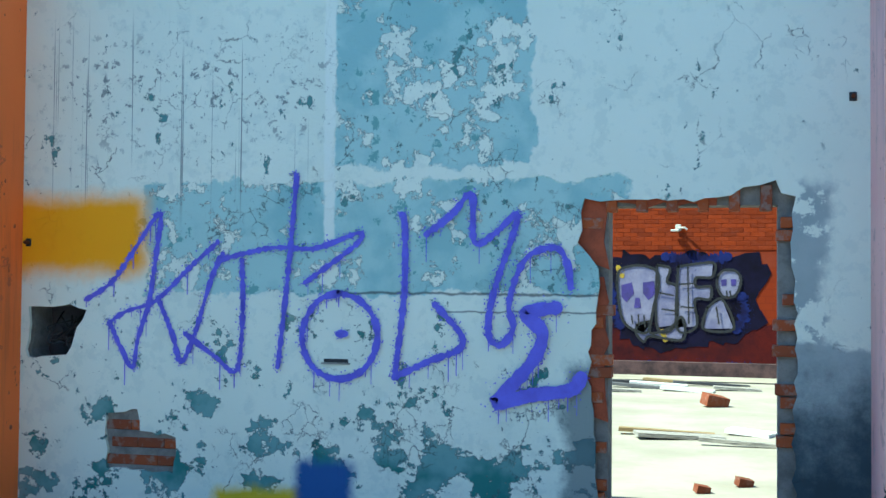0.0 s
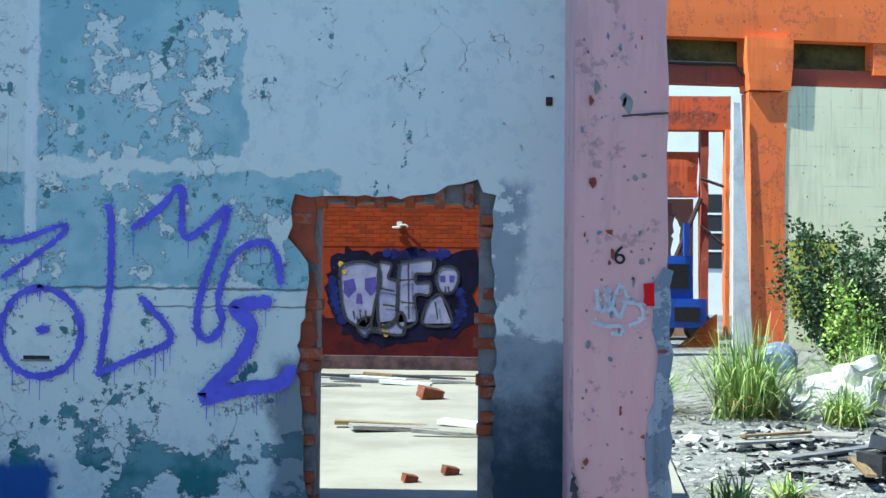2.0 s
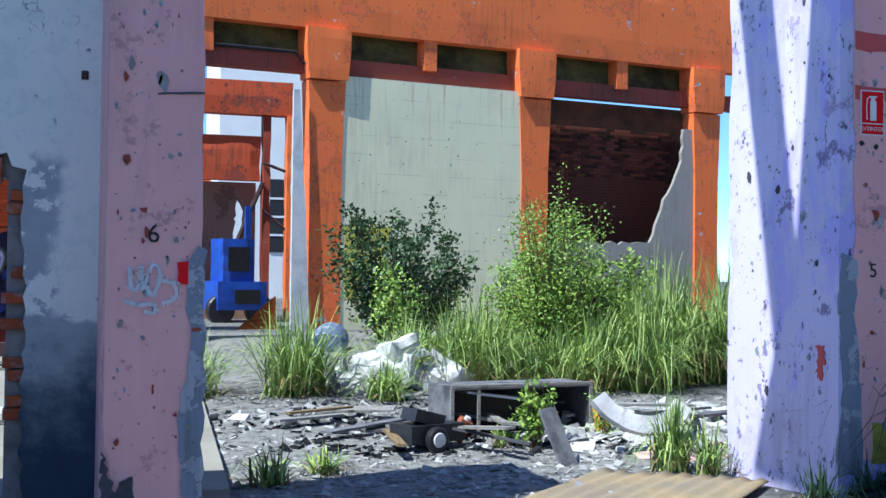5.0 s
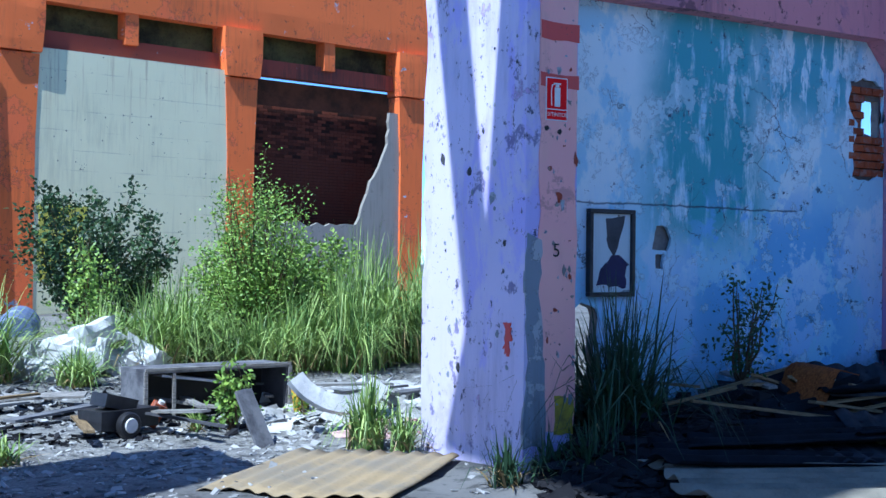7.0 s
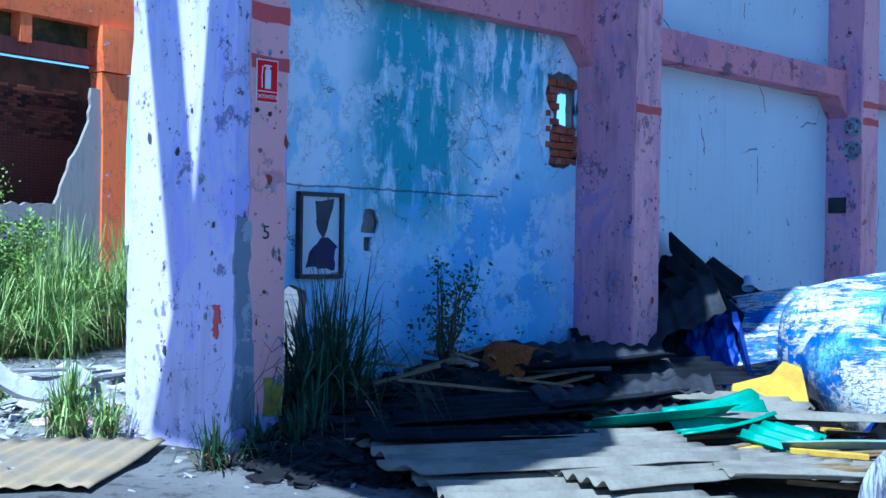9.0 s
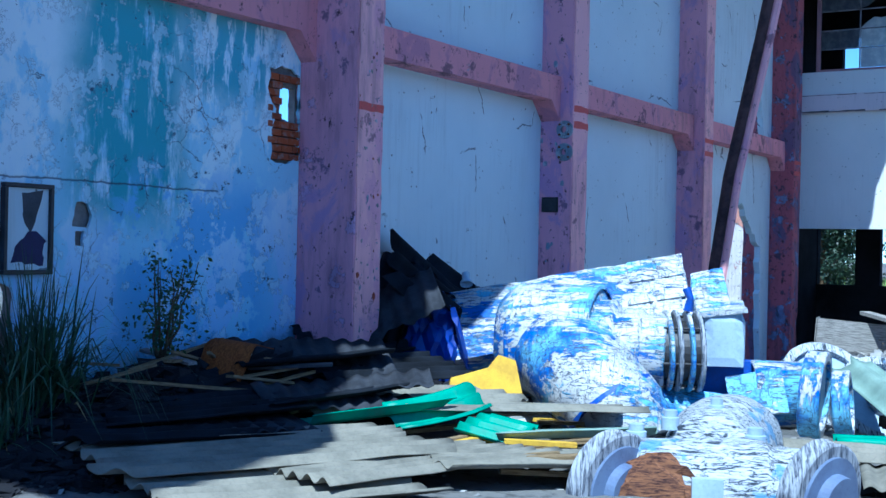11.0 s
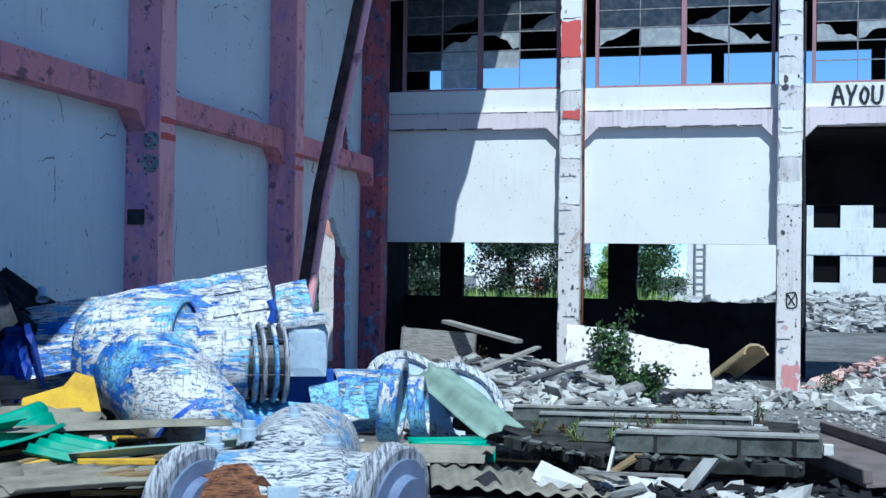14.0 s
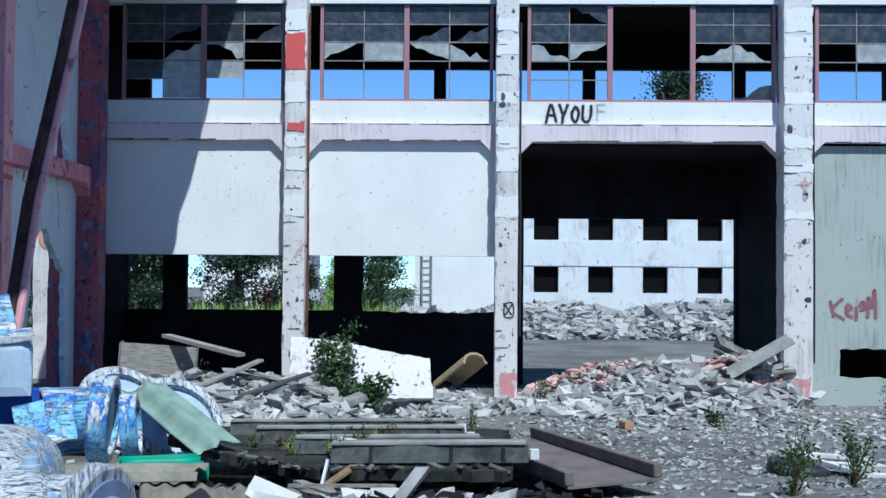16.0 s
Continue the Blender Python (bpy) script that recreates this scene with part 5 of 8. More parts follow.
FRAME_ROSE = peeling("rose_window_paint", (0.38, 0.20, 0.22), (0.3, 0.22, 0.24), (0.2, 0.18, 0.18), 0.4, 6, 0.4)
BAR = dirty("thin_steel_bar", (0.30, 0.29, 0.30), (0.14, 0.13, 0.13), 8, 0.6, 0.1)
GLASS = dusty_glass("dusty_dark_glass", (0.035, 0.045, 0.06), (0.11, 0.12, 0.13))
# pale copy of the dusty glass, sunlight put into its colour
GLASS_SUNLIT = dusty_glass("sunlit_dusty_glass", (0.42, 0.44, 0.44), (0.66, 0.66, 0.62))
ROWS = [5.45, 5.87, 6.26, 6.66, 7.04, 7.43]


def steel_window(number, y0, y1, units, skip=()):
    """A band of steel windows with thin bars and broken, dusty panes."""
    w = thing(f"window_{number}", pose(EX + 0.06, 0, 0), "steel factory window band with rose frame and broken dusty panes", "window", "", "structure")
    r = random.Random(number * 5)
    part("frame", box(-0.06, 0.05, y0, y1, 5.40, 5.45, 0.004), FRAME_ROSE, w)
    part("frame", box(-0.04, 0.05, y0, y1, 7.43, 7.47), CONC_D, w)
    for y in (y0, y1 - 0.07):
        part("frame", box(-0.05, 0.05, y, y + 0.07, 5.451, 7.429), FRAME_ROSE, w)
    width = (y1 - y0) / units
    for u in range(units):
        a, b = y0 + u * width + (0.075 if u == 0 else 0.055), y0 + (u + 1) * width - (0.075 if u == units - 1 else 0.055)
        if u:
            part("mullion", box(-0.05, 0.05, a - 0.11, a - 0.001, 5.451, 7.429), FRAME_ROSE, w)
        if u in skip:
            continue
        mid = (a + b) / 2
        part("bar", box(-0.012, 0.012, mid - 0.012, mid + 0.012, 5.451, 7.429), BAR, w)
        for z in ROWS[1:-1]:
            if z > 5.9 or r.random() < 0.4:
                part("bar", box(-0.012, 0.012, a, mid - 0.0125, z - 0.011, z + 0.011), BAR, w)
                part("bar", box(-0.012, 0.012, mid + 0.0125, b, z - 0.011, z + 0.011), BAR, w)
        for side, half in enumerate(((a + 0.01, mid - 0.02), (mid + 0.02, b - 0.01))):
            for k in range(5):
                # panes that get the sunlit copy of the glass
                sunlit_pane = k == 2 or (number == 1 and k < 2 and side != u)
                z0, z1 = ROWS[k] + 0.015, ROWS[k + 1] - 0.015
                luck = r.random()
                whole = 0.6 if sunlit_pane and k < 2 else (0.0, 0.05, 0.15, 0.6, 0.85)[k]
                if luck < whole:
                    part("pane", plate(rect(half[0], half[1], z0, z1), [], -0.003, 0.003, "x"), GLASS_SUNLIT if sunlit_pane else GLASS, w)
                elif luck < whole + (0.04, 0.1, 0.65, 0.3, 0.15)[k]:
                    top = r.random() < 0.4
                    n = 6
                    ys = [half[0] + (half[1] - half[0]) * q / n for q in range(n + 1)]
                    lean = r.random() < 0.5
                    hs = [min(0.97, max(0.03, (1 - q / n if lean else q / n) ** r.uniform(0.7, 1.6) * 0.95 + r.uniform(-0.16, 0.16))) for q in range(n + 1)]
                    if top:
                        pts = [(half[0], z1), (half[1], z1)] + [(y, z1 - (z1 - z0) * h) for y, h in zip(ys[::-1], hs[::-1])]
                    else:
                        pts = [(half[1], z0), (half[0], z0)] + [(y, z0 + (z1 - z0) * h) for y, h in zip(ys, hs)]
                    part("broken_pane", plate(pts, [], -0.003, 0.003, "x"), GLASS_SUNLIT if sunlit_pane else GLASS, w)
    return w


steel_window(1, 3.50, 6.95, 2)
steel_window(2, -0.90, 2.75, 2)
steel_window(3, -6.80, -1.62, 3, (1,))
steel_window(4, -12.75, -7.62, 3)

# ---- heavy wreckage in the hall ----


def flaking_machine():
    """White paint in peeling laths over blue."""
    n = Nodes("flaking_white_over_blue")
    t = n.t.nodes.new("ShaderNodeTexCoord").outputs["Object"]
    shake = n.t.nodes.new("ShaderNodeTexNoise")
    n.put(shake.inputs["Vector"], t)
    shake.inputs["Scale"].default_value, shake.inputs["Detail"].default_value = 4.0, 6
    add = n.t.nodes.new("ShaderNodeVectorMath")
    add.operation = "MULTIPLY_ADD"
    n.put(add.inputs[0], shake.outputs["Color"])
    add.inputs[1].default_value = (0.07, 0.07, 0.07)
    n.put(add.inputs[2], t)
    w = add.outputs[0]
    keep = n.step(n.noise(2.6, 5, 0.6, t), 0.40, 0.55)
    ridge = n.math("ABSOLUTE", n.math("SUBTRACT", n.noise(1.5, 4, 0.6, n.scaled(0.55, 9.0, 9.0, w)), 0.5))
    seam = n.math("ABSOLUTE", n.math("SUBTRACT", n.noise(2.4, 3, 0.6, n.scaled(6.0, 0.9, 0.9, w)), 0.5))
    lines = n.math("MAXIMUM", n.math("MULTIPLY", n.step(ridge, 0.022, 0.007), keep), n.math("MULTIPLY", n.step(seam, 0.012, 0.004), 0.7))
    flakes = n.noise(3.0, 9, 0.74, n.scaled(0.6, 4.5, 4.5, w))
    big = n.noise(1.05, 4, 0.6, n.scaled(0.9, 1.4, 1.4, t))
    patches = n.step(n.math("ADD", n.math("MULTIPLY", big, 0.55), n.math("MULTIPLY", flakes, 0.55)), 0.54, 0.555)
    color = n.mix(n.noise(1.5, 5), (0.68, 0.68, 0.66), (0.46, 0.49, 0.54))
    color = n.mix(patches, color, n.mix(n.step(n.noise(2.2, 7, 0.65, t), 0.42, 0.6), (0.02, 0.13, 0.55), (0.22, 0.50, 0.72)))
    grit = n.math("MULTIPLY", n.step(n.noise(12, 8, 0.74, n.scaled(0.7, 3.2, 3.2, w)), 0.565, 0.585), 0.85)
    marks = n.math("MAXIMUM", lines, grit)
    color = n.mix(n.math("MULTIPLY", marks, 0.85), color, (0.04, 0.06, 0.11))
    h = n.math("SUBTRACT", n.math("MULTIPLY", n.noise(30, 5), 0.3), n.math("ADD", n.math("MULTIPLY", patches, 0.6), marks))
    return n.finish(color, 0.6, h, 0.7, 0.025)


def wood_grain(name, light, dark, scale=6, stretch=(1, 14, 14)):
    n = Nodes(name)
    t = n.t.nodes.new("ShaderNodeTexCoord").outputs["Object"]
    g = n.noise(scale, 8, 0.7, n.scaled(*stretch, t), 0.4)
    c = n.mix(n.step(g, 0.4, 0.62), light, dark)
    c = n.mix(n.math("MULTIPLY", n.step(g, 0.6, 0.66), 0.8), c, [k * 0.35 for k in dark])
    return n.finish(c, 0.85, g, 0.6, 0.015)


MACH = flaking_machine()
MACH_GREY = wood_grain("weathered_rim_paint", (0.44, 0.46, 0.50), (0.09, 0.10, 0.13), 4, (14, 1.6, 1.6))
RUST_LATH = wood_grain("rusted_laths", (0.26, 0.12, 0.06), (0.07, 0.035, 0.03), 5, (2, 12, 12))
MACH_RIM = wood_grain("streaky_rim_paint", (0.62, 0.64, 0.67), (0.36, 0.40, 0.48), 4, (1.6, 1.6, 14))
SHEET_TAN = dirty("tan_fibre_cement", (0.36, 0.27, 0.15), (0.26, 0.22, 0.16), 1.6, 0.9, 0.3)
WOOD_ORANGE = wood_grain("orange_veneer", (0.30, 0.10, 0.025), (0.14, 0.045, 0.015))
RUST_GREY = dirty("greyed_rusty_steel", (0.17, 0.14, 0.13), (0.10, 0.08, 0.07), 2.5, 0.8, 0.2)
YELLOW_SPRAY = dirty("yellow_spray", (0.62, 0.55, 0.06), (0.5, 0.46, 0.1), 2, 0.8, 0.1)


def make_streak():
    n = Nodes("splintered_white_paint")
    g = n.noise(2.6, 9, 0.74, n.scaled(2.4, 12, 12, n.t.nodes.new("ShaderNodeTexCoord").outputs["Object"]), 1.4)
    c = n.mix(n.step(g, 0.42, 0.6), (0.60, 0.62, 0.64), (0.26, 0.30, 0.38))
    c = n.mix(n.step(g, 0.52, 0.55), c, (0.03, 0.04, 0.06))
    c = n.mix(n.math("MULTIPLY", n.step(n.noise(2.4, 6), 0.6, 0.64), 0.8), c, (0.12, 0.30, 0.55))
    return n.finish(c, 0.7, n.math("SUBTRACT", 1.0, g), 0.8, 0.02)


MACH_STREAK = make_streak()
# enamel darkened for faces turned from the sun; the drum shares it
FACE_SHADED = dirty("shaded_blue_enamel", (0.17, 0.22, 0.34), (0.11, 0.14, 0.24), 3, 0.5, 0.15)
MACH_FACE = dirty("pale_blue_enamel", (0.42, 0.52, 0.62), (0.30, 0.38, 0.50), 3, 0.5, 0.15)
BLUE = dirty("bright_blue_paint", (0.02, 0.09, 0.50), (0.02, 0.06, 0.30), 4, 0.5, 0.2)
YELLOW = dirty("yellow_insulation", (0.72, 0.46, 0.05), (0.55, 0.33, 0.05), 6, 0.95, 0.5)
WOOD = wood_grain("splintered_wood", (0.30, 0.22, 0.12), (0.16, 0.11, 0.06))
SHEET_CREAM = dirty("cream_fibre_cement", (0.27, 0.25, 0.20), (0.17, 0.16, 0.13), 3, 0.9, 0.3)
SHEET_GREEN = dirty("green_plastic_sheet", (0.02, 0.32, 0.20), (0.03, 0.22, 0.15), 3, 0.5, 0.15)
SHEET_PALE = dirty("pale_green_sheet", (0.26, 0.36, 0.30), (0.18, 0.26, 0.22), 3, 0.8, 0.25)
# near black: the wall's shade is put into the sheet colour
SHEET_SHADE = dirty("shade_dark_fibre_cement", (0.014, 0.017, 0.024), (0.006, 0.007, 0.009), 3, 0.9, 0.3)
WOOD_GREY = wood_grain("grey_weathered_wood", (0.36, 0.34, 0.31), (0.17, 0.16, 0.15))
CONC_GREEN = dirty("mossy_precast_concrete", (0.15, 0.16, 0.15), (0.05, 0.055, 0.05), 4, 0.95, 0.5, spots=0.6)
WHITE_JUNK = dirty("white_plaster_lump", (0.70, 0.70, 0.69), (0.5, 0.5, 0.5), 2.5, 0.9, 0.5)
GREY_BOARD = dirty("greyed_board", (0.20, 0.20, 0.21), (0.07, 0.07, 0.08), 4, 0.9, 0.3)
PLASTIC = dirty("black_plastic", (0.015, 0.015, 0.018), (0.03, 0.03, 0.034), 6, 0.45, 0.1)


def turned(bm, m):
    bmesh.ops.transform(bm, matrix=m, verts=bm.verts)
    return bm


def corrugated(name, w, l, m, material, label, wave=0.16, amp=0.025, bend=0.0, seed=0, thick=0.008, group="fallen roof sheets"):
    """A corrugated sheet with broken ends; ridges run along its length."""
    r = random.Random(seed)
    nx, ny = max(8, int(w / wave * 8)), max(4, int(l / 0.2))
    cuts = [(r.uniform(0, 0.12 * l), r.uniform(0, 0.12 * l)) for _ in range(6)]
    verts = []
    for side in (0, 1):
        for j in range(ny + 1):
            for i in range(nx + 1):
                x = -w / 2 + w * i / nx
                k = i / nx * 5
                a, b = (cuts[int(k)][q] * (1 - k % 1) + cuts[min(5, int(k) + 1)][q] * (k % 1) for q in (0, 1))
                y = -l / 2 + a + (l - a - b) * j / ny
                z = amp * math.cos(2 * math.pi * x / wave) + bend * ((2 * y / l) ** 2) + 0.015 * noise.noise(Vector((x * 2, y * 2, seed)))
                verts.append((x, y, z - side * thick))
    n = (nx + 1) * (ny + 1)
    faces = []
    for j in range(ny):
        for i in range(nx):
            q = j * (nx + 1) + i
            faces.append((q, q + 1, q + nx + 2, q + nx + 1))
            faces.append((n + q, n + q + nx + 1, n + q + nx + 2, n + q + 1))
    rim = [i for i in range(nx + 1)] + [j * (nx + 1) + nx for j in range(1, ny + 1)] + [ny * (nx + 1) + i for i in range(nx - 1, -1, -1)] + [j * (nx + 1) for j in range(ny - 1, 0, -1)]
    for a, b in zip(rim, rim[1:] + rim[:1]):
        faces.append((b, a, n + a, n + b))
    ob = pydata(name, verts, faces, material, smooth=True)
    ob.matrix_basis = m
    return tagged(ob, label, "roof sheet", group)


def aim(a, b, lift=0.0, roll=0.0):
    """A pose at the middle of a and b whose y axis runs from a to b."""
    a, b = Vector(a), Vector(b)
    y = (b - a).normalized()
    x = y.cross(Vector((0, 0, 1))).normalized()
    z = x.cross(y)
    m = Matrix((x, y, z)).transposed().to_4x4()
    return Matrix.Translation((a + b) / 2 + Vector((0, 0, lift))) @ m @ pose(0, 0, 0, 0, roll, 0)


def rod(a, b):
    """A pose at a whose z axis runs to b, and the length."""
    a, b = Vector(a), Vector(b)
    return Matrix.Translation(a) @ (b - a).to_track_quat("Z", "Y").to_matrix().to_4x4(), (b - a).length


# the large pump body: tilted casing, bend, flanged branch
big = thing("pump_casing", pose(12.54, 4.65, 0, 0, 0, -67), "large flaking white and blue pump casing lying on the rubble", "machine")
tilt = pose(-0.80, 0.55, 0.70, -33, -11, 0)
bm = worn_box(-1.45, 1.12, -0.56, 0.56, -0.42, 0.42, 0.14, 0.025, 3)
part("casing", turned(bm, tilt), MACH, big)
part("end_cap", turned(worn_box(1.125, 1.5, -0.66, 0.3, -0.6, 0.1, 0.12, 0.02, 5), tilt), MACH, big)
for u, d in ((0.95, 0.4), (-1.2, -0.35)):
    part("lug", turned(lathe([(0.07, 0), (0.07, 0.03), (0.045, 0.04), (0.045, 0.14), (0.0, 0.15)], 14, False), tilt @ pose(u, d - 0.3, 0.42)), MACH_FACE, big)


def bend_tube(points, radii, segments=28, ridge=0.012):
    bm = tube(smooth3(points, 7), [radii[min(len(radii) - 1, int(i / 7))] for i in range(7 * (len(points) - 1) + 1)], segments)
    for v in bm.verts:
        v.co += Vector((noise.noise(v.co * 9), noise.noise(v.co * 9 + Vector((5, 0, 0))), noise.noise(v.co * 9 + Vector((0, 5, 0))))) * ridge
    return bm


for row in range(3):
    for k, (u0, u1) in enumerate(((0.50, 0.78), (0.80, 1.11))):
        part("slat", turned(worn_box(u0 + 0.05 * row - 0.08, min(1.12, u1 + 0.05 * row - 0.08), -0.60, -0.562, -0.40 + row * 0.27, -0.15 + row * 0.27, 0.08, 0.012, row + 3 * k), tilt), MACH, big, "white painted slat")
barrel = pose(-1.62, -0.18, 0.63, 0, 90, 0)
swing = pose(-1.1, -0.25, 0, 0, 0, -14) @ pose(1.1, 0.25, 0)
bm = lathe([(0.30, -0.06), (0.46, -0.03), (0.53, 0.06), (0.57, 0.25), (0.585, 0.5), (0.57, 0.78), (0.545, 0.95), (0.44, 1.0), (0.30, 1.02)], 40)
for v in bm.verts:
    v.co += Vector((noise.noise(v.co * 7), noise.noise(v.co * 7 + Vector((5, 0, 0))), noise.noise(v.co * 7 + Vector((0, 5, 0))))) * 0.013
part("barrel", turned(bm, swing @ barrel), MACH, big, smooth=True)
for h, rad in ((0.12, 0.565), (0.93, 0.568)):
    part("band", turned(lathe([(rad - 0.03, h), (rad + 0.012, h + 0.004), (rad + 0.012, h + 0.05), (rad - 0.03, h + 0.055)], 40, False), swing @ barrel), MACH, big, smooth=True)
part("branch", bend_tube([(-0.85, -0.30, 0.60), (-0.45, -0.36, 0.59), (-0.2, -0.40, 0.58), (0.02, -0.42, 0.57)], [0.47, 0.40, 0.36, 0.35], 30, 0.01), MACH, big, smooth=True)
part("lower_bend", bend_tube([(-1.05, -0.45, 0.52), (-0.85, -0.75, 0.38), (-0.6, -0.95, 0.17), (-0.38, -1.08, -0.06), (-0.3, -1.12, -0.25)], [0.50, 0.50, 0.47, 0.44, 0.43], 32, 0.012), MACH, big, smooth=True)
part("bend_collar", turned(lathe([(0.42, -0.03), (0.485, -0.025), (0.485, 0.02), (0.42, 0.025)], 36, False), rod((-0.50, -1.01, 0.06), (-0.36, -1.09, -0.12))[0]), BLUE, big, "dark blue collar")
part("core", turned(lathe([(0.05, 0), (0.30, 0), (0.30, 0.36), (0.05, 0.36)], 28), pose(0.0, -0.42, 0.57, 0, 90, 0)), DARK_METAL, big)
for k, u in enumerate((0.0, 0.085, 0.20, 0.30)):
    part("flange", turned(lathe([(0.05, 0), (0.39, 0), (0.41, 0.012), (0.41, 0.035), (0.39, 0.045), (0.05, 0.045)], 36), pose(u, -0.42 + u * 0.1, 0.57, 0, 88, 8)), MACH_GREY if k % 2 else MACH, big)
for k in range(6):
    a = k * 1.05 + 0.3
    part("bolt", tube([(-0.02, -0.42 + 0.35 * math.cos(a), 0.57 + 0.35 * math.sin(a)), (0.38, -0.40 + 0.35 * math.cos(a), 0.57 + 0.35 * math.sin(a))], 0.016, 6), DARK_METAL, big)
part("lever", tube([(0.22, -0.5, 0.98), (0.24, -0.52, 1.1), (0.2, -0.5, 1.2)], [0.05, 0.035, 0.045], 10), BLUE, big)
part("end_block", worn_box(0.37, 0.80, -0.34, 0.16, 0.42, 0.96, 0.09, 0.02, 12), MACH_FACE, big, "grey-blue end block")
part("end_block_top", turned(worn_box(-0.24, 0.24, -0.28, 0.28, 0, 0.05, 0.09, 0.015, 13), pose(0.58, -0.09, 0.965, 6, -8, 0)), MACH, big)
part("blue_side", worn_box(0.34, 1.02, -0.1, 0.2, -0.1, 0.46, 0.2, 0.02, 7), BLUE, big)
part("foot_plate", turned(worn_box(-0.42, 0.35, -0.3, 0.3, -0.02, 0.02, 0.12, 0.02, 6), pose(0.36, -0.55, -0.02, 38, 6, 8)), MACH, big, "blue and white painted plate")
part("foot_plate", turned(worn_box(-0.3, 0.28, -0.26, 0.26, -0.02, 0.02, 0.12, 0.02, 16), pose(0.92, -0.42, 0.16, 58, -12, -6)), MACH, big, "blue and white painted plate")

hood = thing("bent_cover", pose(12.95, 3.55, 0.12, 0, 0, -60), "pale blue bent metal machine cover", "cover")
part("shell", turned(lathe([(0.30, -0.3), (0.33, -0.3), (0.34, -0.27), (0.33, 0.3), (0.30, 0.3)], 28, False), pose(0, 0, 0.02, 0, 90, 0)), MACH, hood, smooth=True)
part("side_plate", turned(lathe([(0.0, 0), (0.34, 0), (0.34, 0.02), (0.0, 0.02)], 28, False), pose(0.29, 0, 0.02, 0, 90, 0)), MACH, hood)

TARP = dirty("blue_tarpaulin_cloth", (0.012, 0.045, 0.34), (0.006, 0.02, 0.16), 4, 0.45, 0.2)
bag = thing("blue_tarpaulin", pose(11.75, 7.0, 0.45, 0, -6, 20), "crumpled dark blue tarpaulin bundle leaning on the heap", "tarpaulin")
bm = bmesh.new()
bmesh.ops.create_icosphere(bm, subdivisions=4, radius=0.5)
for v in bm.verts:
    n0 = v.co.normalized()
    fold = abs(noise.noise(Vector((n0.x * 3.2 + n0.z, n0.y * 3.2, n0.z * 0.9)))) + 0.5 * abs(noise.noise(n0 * 6.5))
    f = 0.86 + 0.42 * fold
    v.co = Vector((v.co.x * 0.80 * f * (1.25 - 0.5 * n0.z), v.co.y * 0.75 * f, v.co.z * 1.15 * f))
part("cloth", bm, TARP, bag)
part("fold", turned(worn_box(-0.34, 0.30, -0.03, 0.03, -0.3, 0.36, 0.1, 0.05, 5), pose(-0.12, -0.36, 0.12, -14, 12, 8)), TARP, bag)

# two upright discs and half-buried wheels


def wheel_disc(name, c, radius, thick, turn, lean, label, rim_mat=None, hub=True):
    w = thing(name, pose(*c, 0, 90 + lean, turn), label, "wheel", "painted iron wheels")
    part("rim", lathe([(radius * 0.8, 0), (radius * 0.97, 0), (radius, 0.015), (radius * 0.985, thick * 0.5), (radius, thick - 0.015), (radius * 0.97, thick), (radius * 0.8, thick), (radius * 0.8, 0)], 44, False), rim_mat or MACH_RIM, w)
    part("web", lathe([(0.02, thick * 0.25), (radius * 0.8, thick * 0.25), (radius * 0.8, thick * 0.75), (0.02, thick * 0.75)], 44), MACH_FACE, w)
    if hub:
        part("hub", lathe([(radius * 0.3, -0.02), (radius * 0.32, 0), (radius * 0.32, thick), (radius * 0.3, thick + 0.02)], 24), MACH, w)
    return w


wheel_disc("iron_wheel", (12.65, 3.22, 0.2), 0.43, 0.2, -83, 4, "upright grey and blue painted iron wheel", MACH, False)
wheel_disc("iron_wheel", (12.55, 2.90, 0.13), 0.32, 0.16, -80, -5, "smaller upright iron wheel with streaky paint", MACH, False)
wheel_disc("iron_wheel", (14.95, 2.95, -0.04), 0.58, 0.34, 34, 38, "half-buried white and pale blue iron wheel", MACH_STREAK)
wheel_disc("iron_wheel", (16.1, 3.9, -0.02), 0.6, 0.34, 40, 36, "half-buried white and pale blue iron wheel", MACH_STREAK)

# the flanged gear casing close to the camera
gear = thing("gear_casing", pose(8.98, 2.88, -0.06, 0, 0, -67), "flaking white gear casing with flanged ends and a rusty hole", "machine")
part("drum", turned(bend_tube([(-0.85, 0.0, 0), (-0.45, 0, 0.02), (0.0, 0, 0.03), (0.45, 0, 0.02), (0.85, 0, 0)], [0.26, 0.36, 0.38, 0.34, 0.26], 30, 0.014), pose(0, 0, -0.12)), MACH_STREAK, gear, smooth=True)
part("far_drum", bend_tube([(0.05, 0.35, 0.0), (0.15, 0.9, 0.06), (0.3, 1.5, 0.02)], [0.40, 0.42, 0.32], 30, 0.014), MACH_STREAK, gear, smooth=True)
for u, lean in ((-0.72, 6), (0.70, 8)):
    fl = part("flange", turned(lathe([(0.05, 0), (0.385, 0), (0.40, 0.015), (0.39, 0.08), (0.40, 0.15), (0.385, 0.16), (0.05, 0.16)], 44), pose(u, -0.1, -0.06, 0, 90 + lean, -42)), MACH_GREY, gear)
    part("face_plate", turned(lathe([(0.02, 0.161), (0.31, 0.161), (0.31, 0.185), (0.20, 0.19), (0.19, 0.27), (0.02, 0.27)], 36), pose(u, -0.1, -0.06, 0, 90 + lean, -42)), FACE_SHADED, gear)
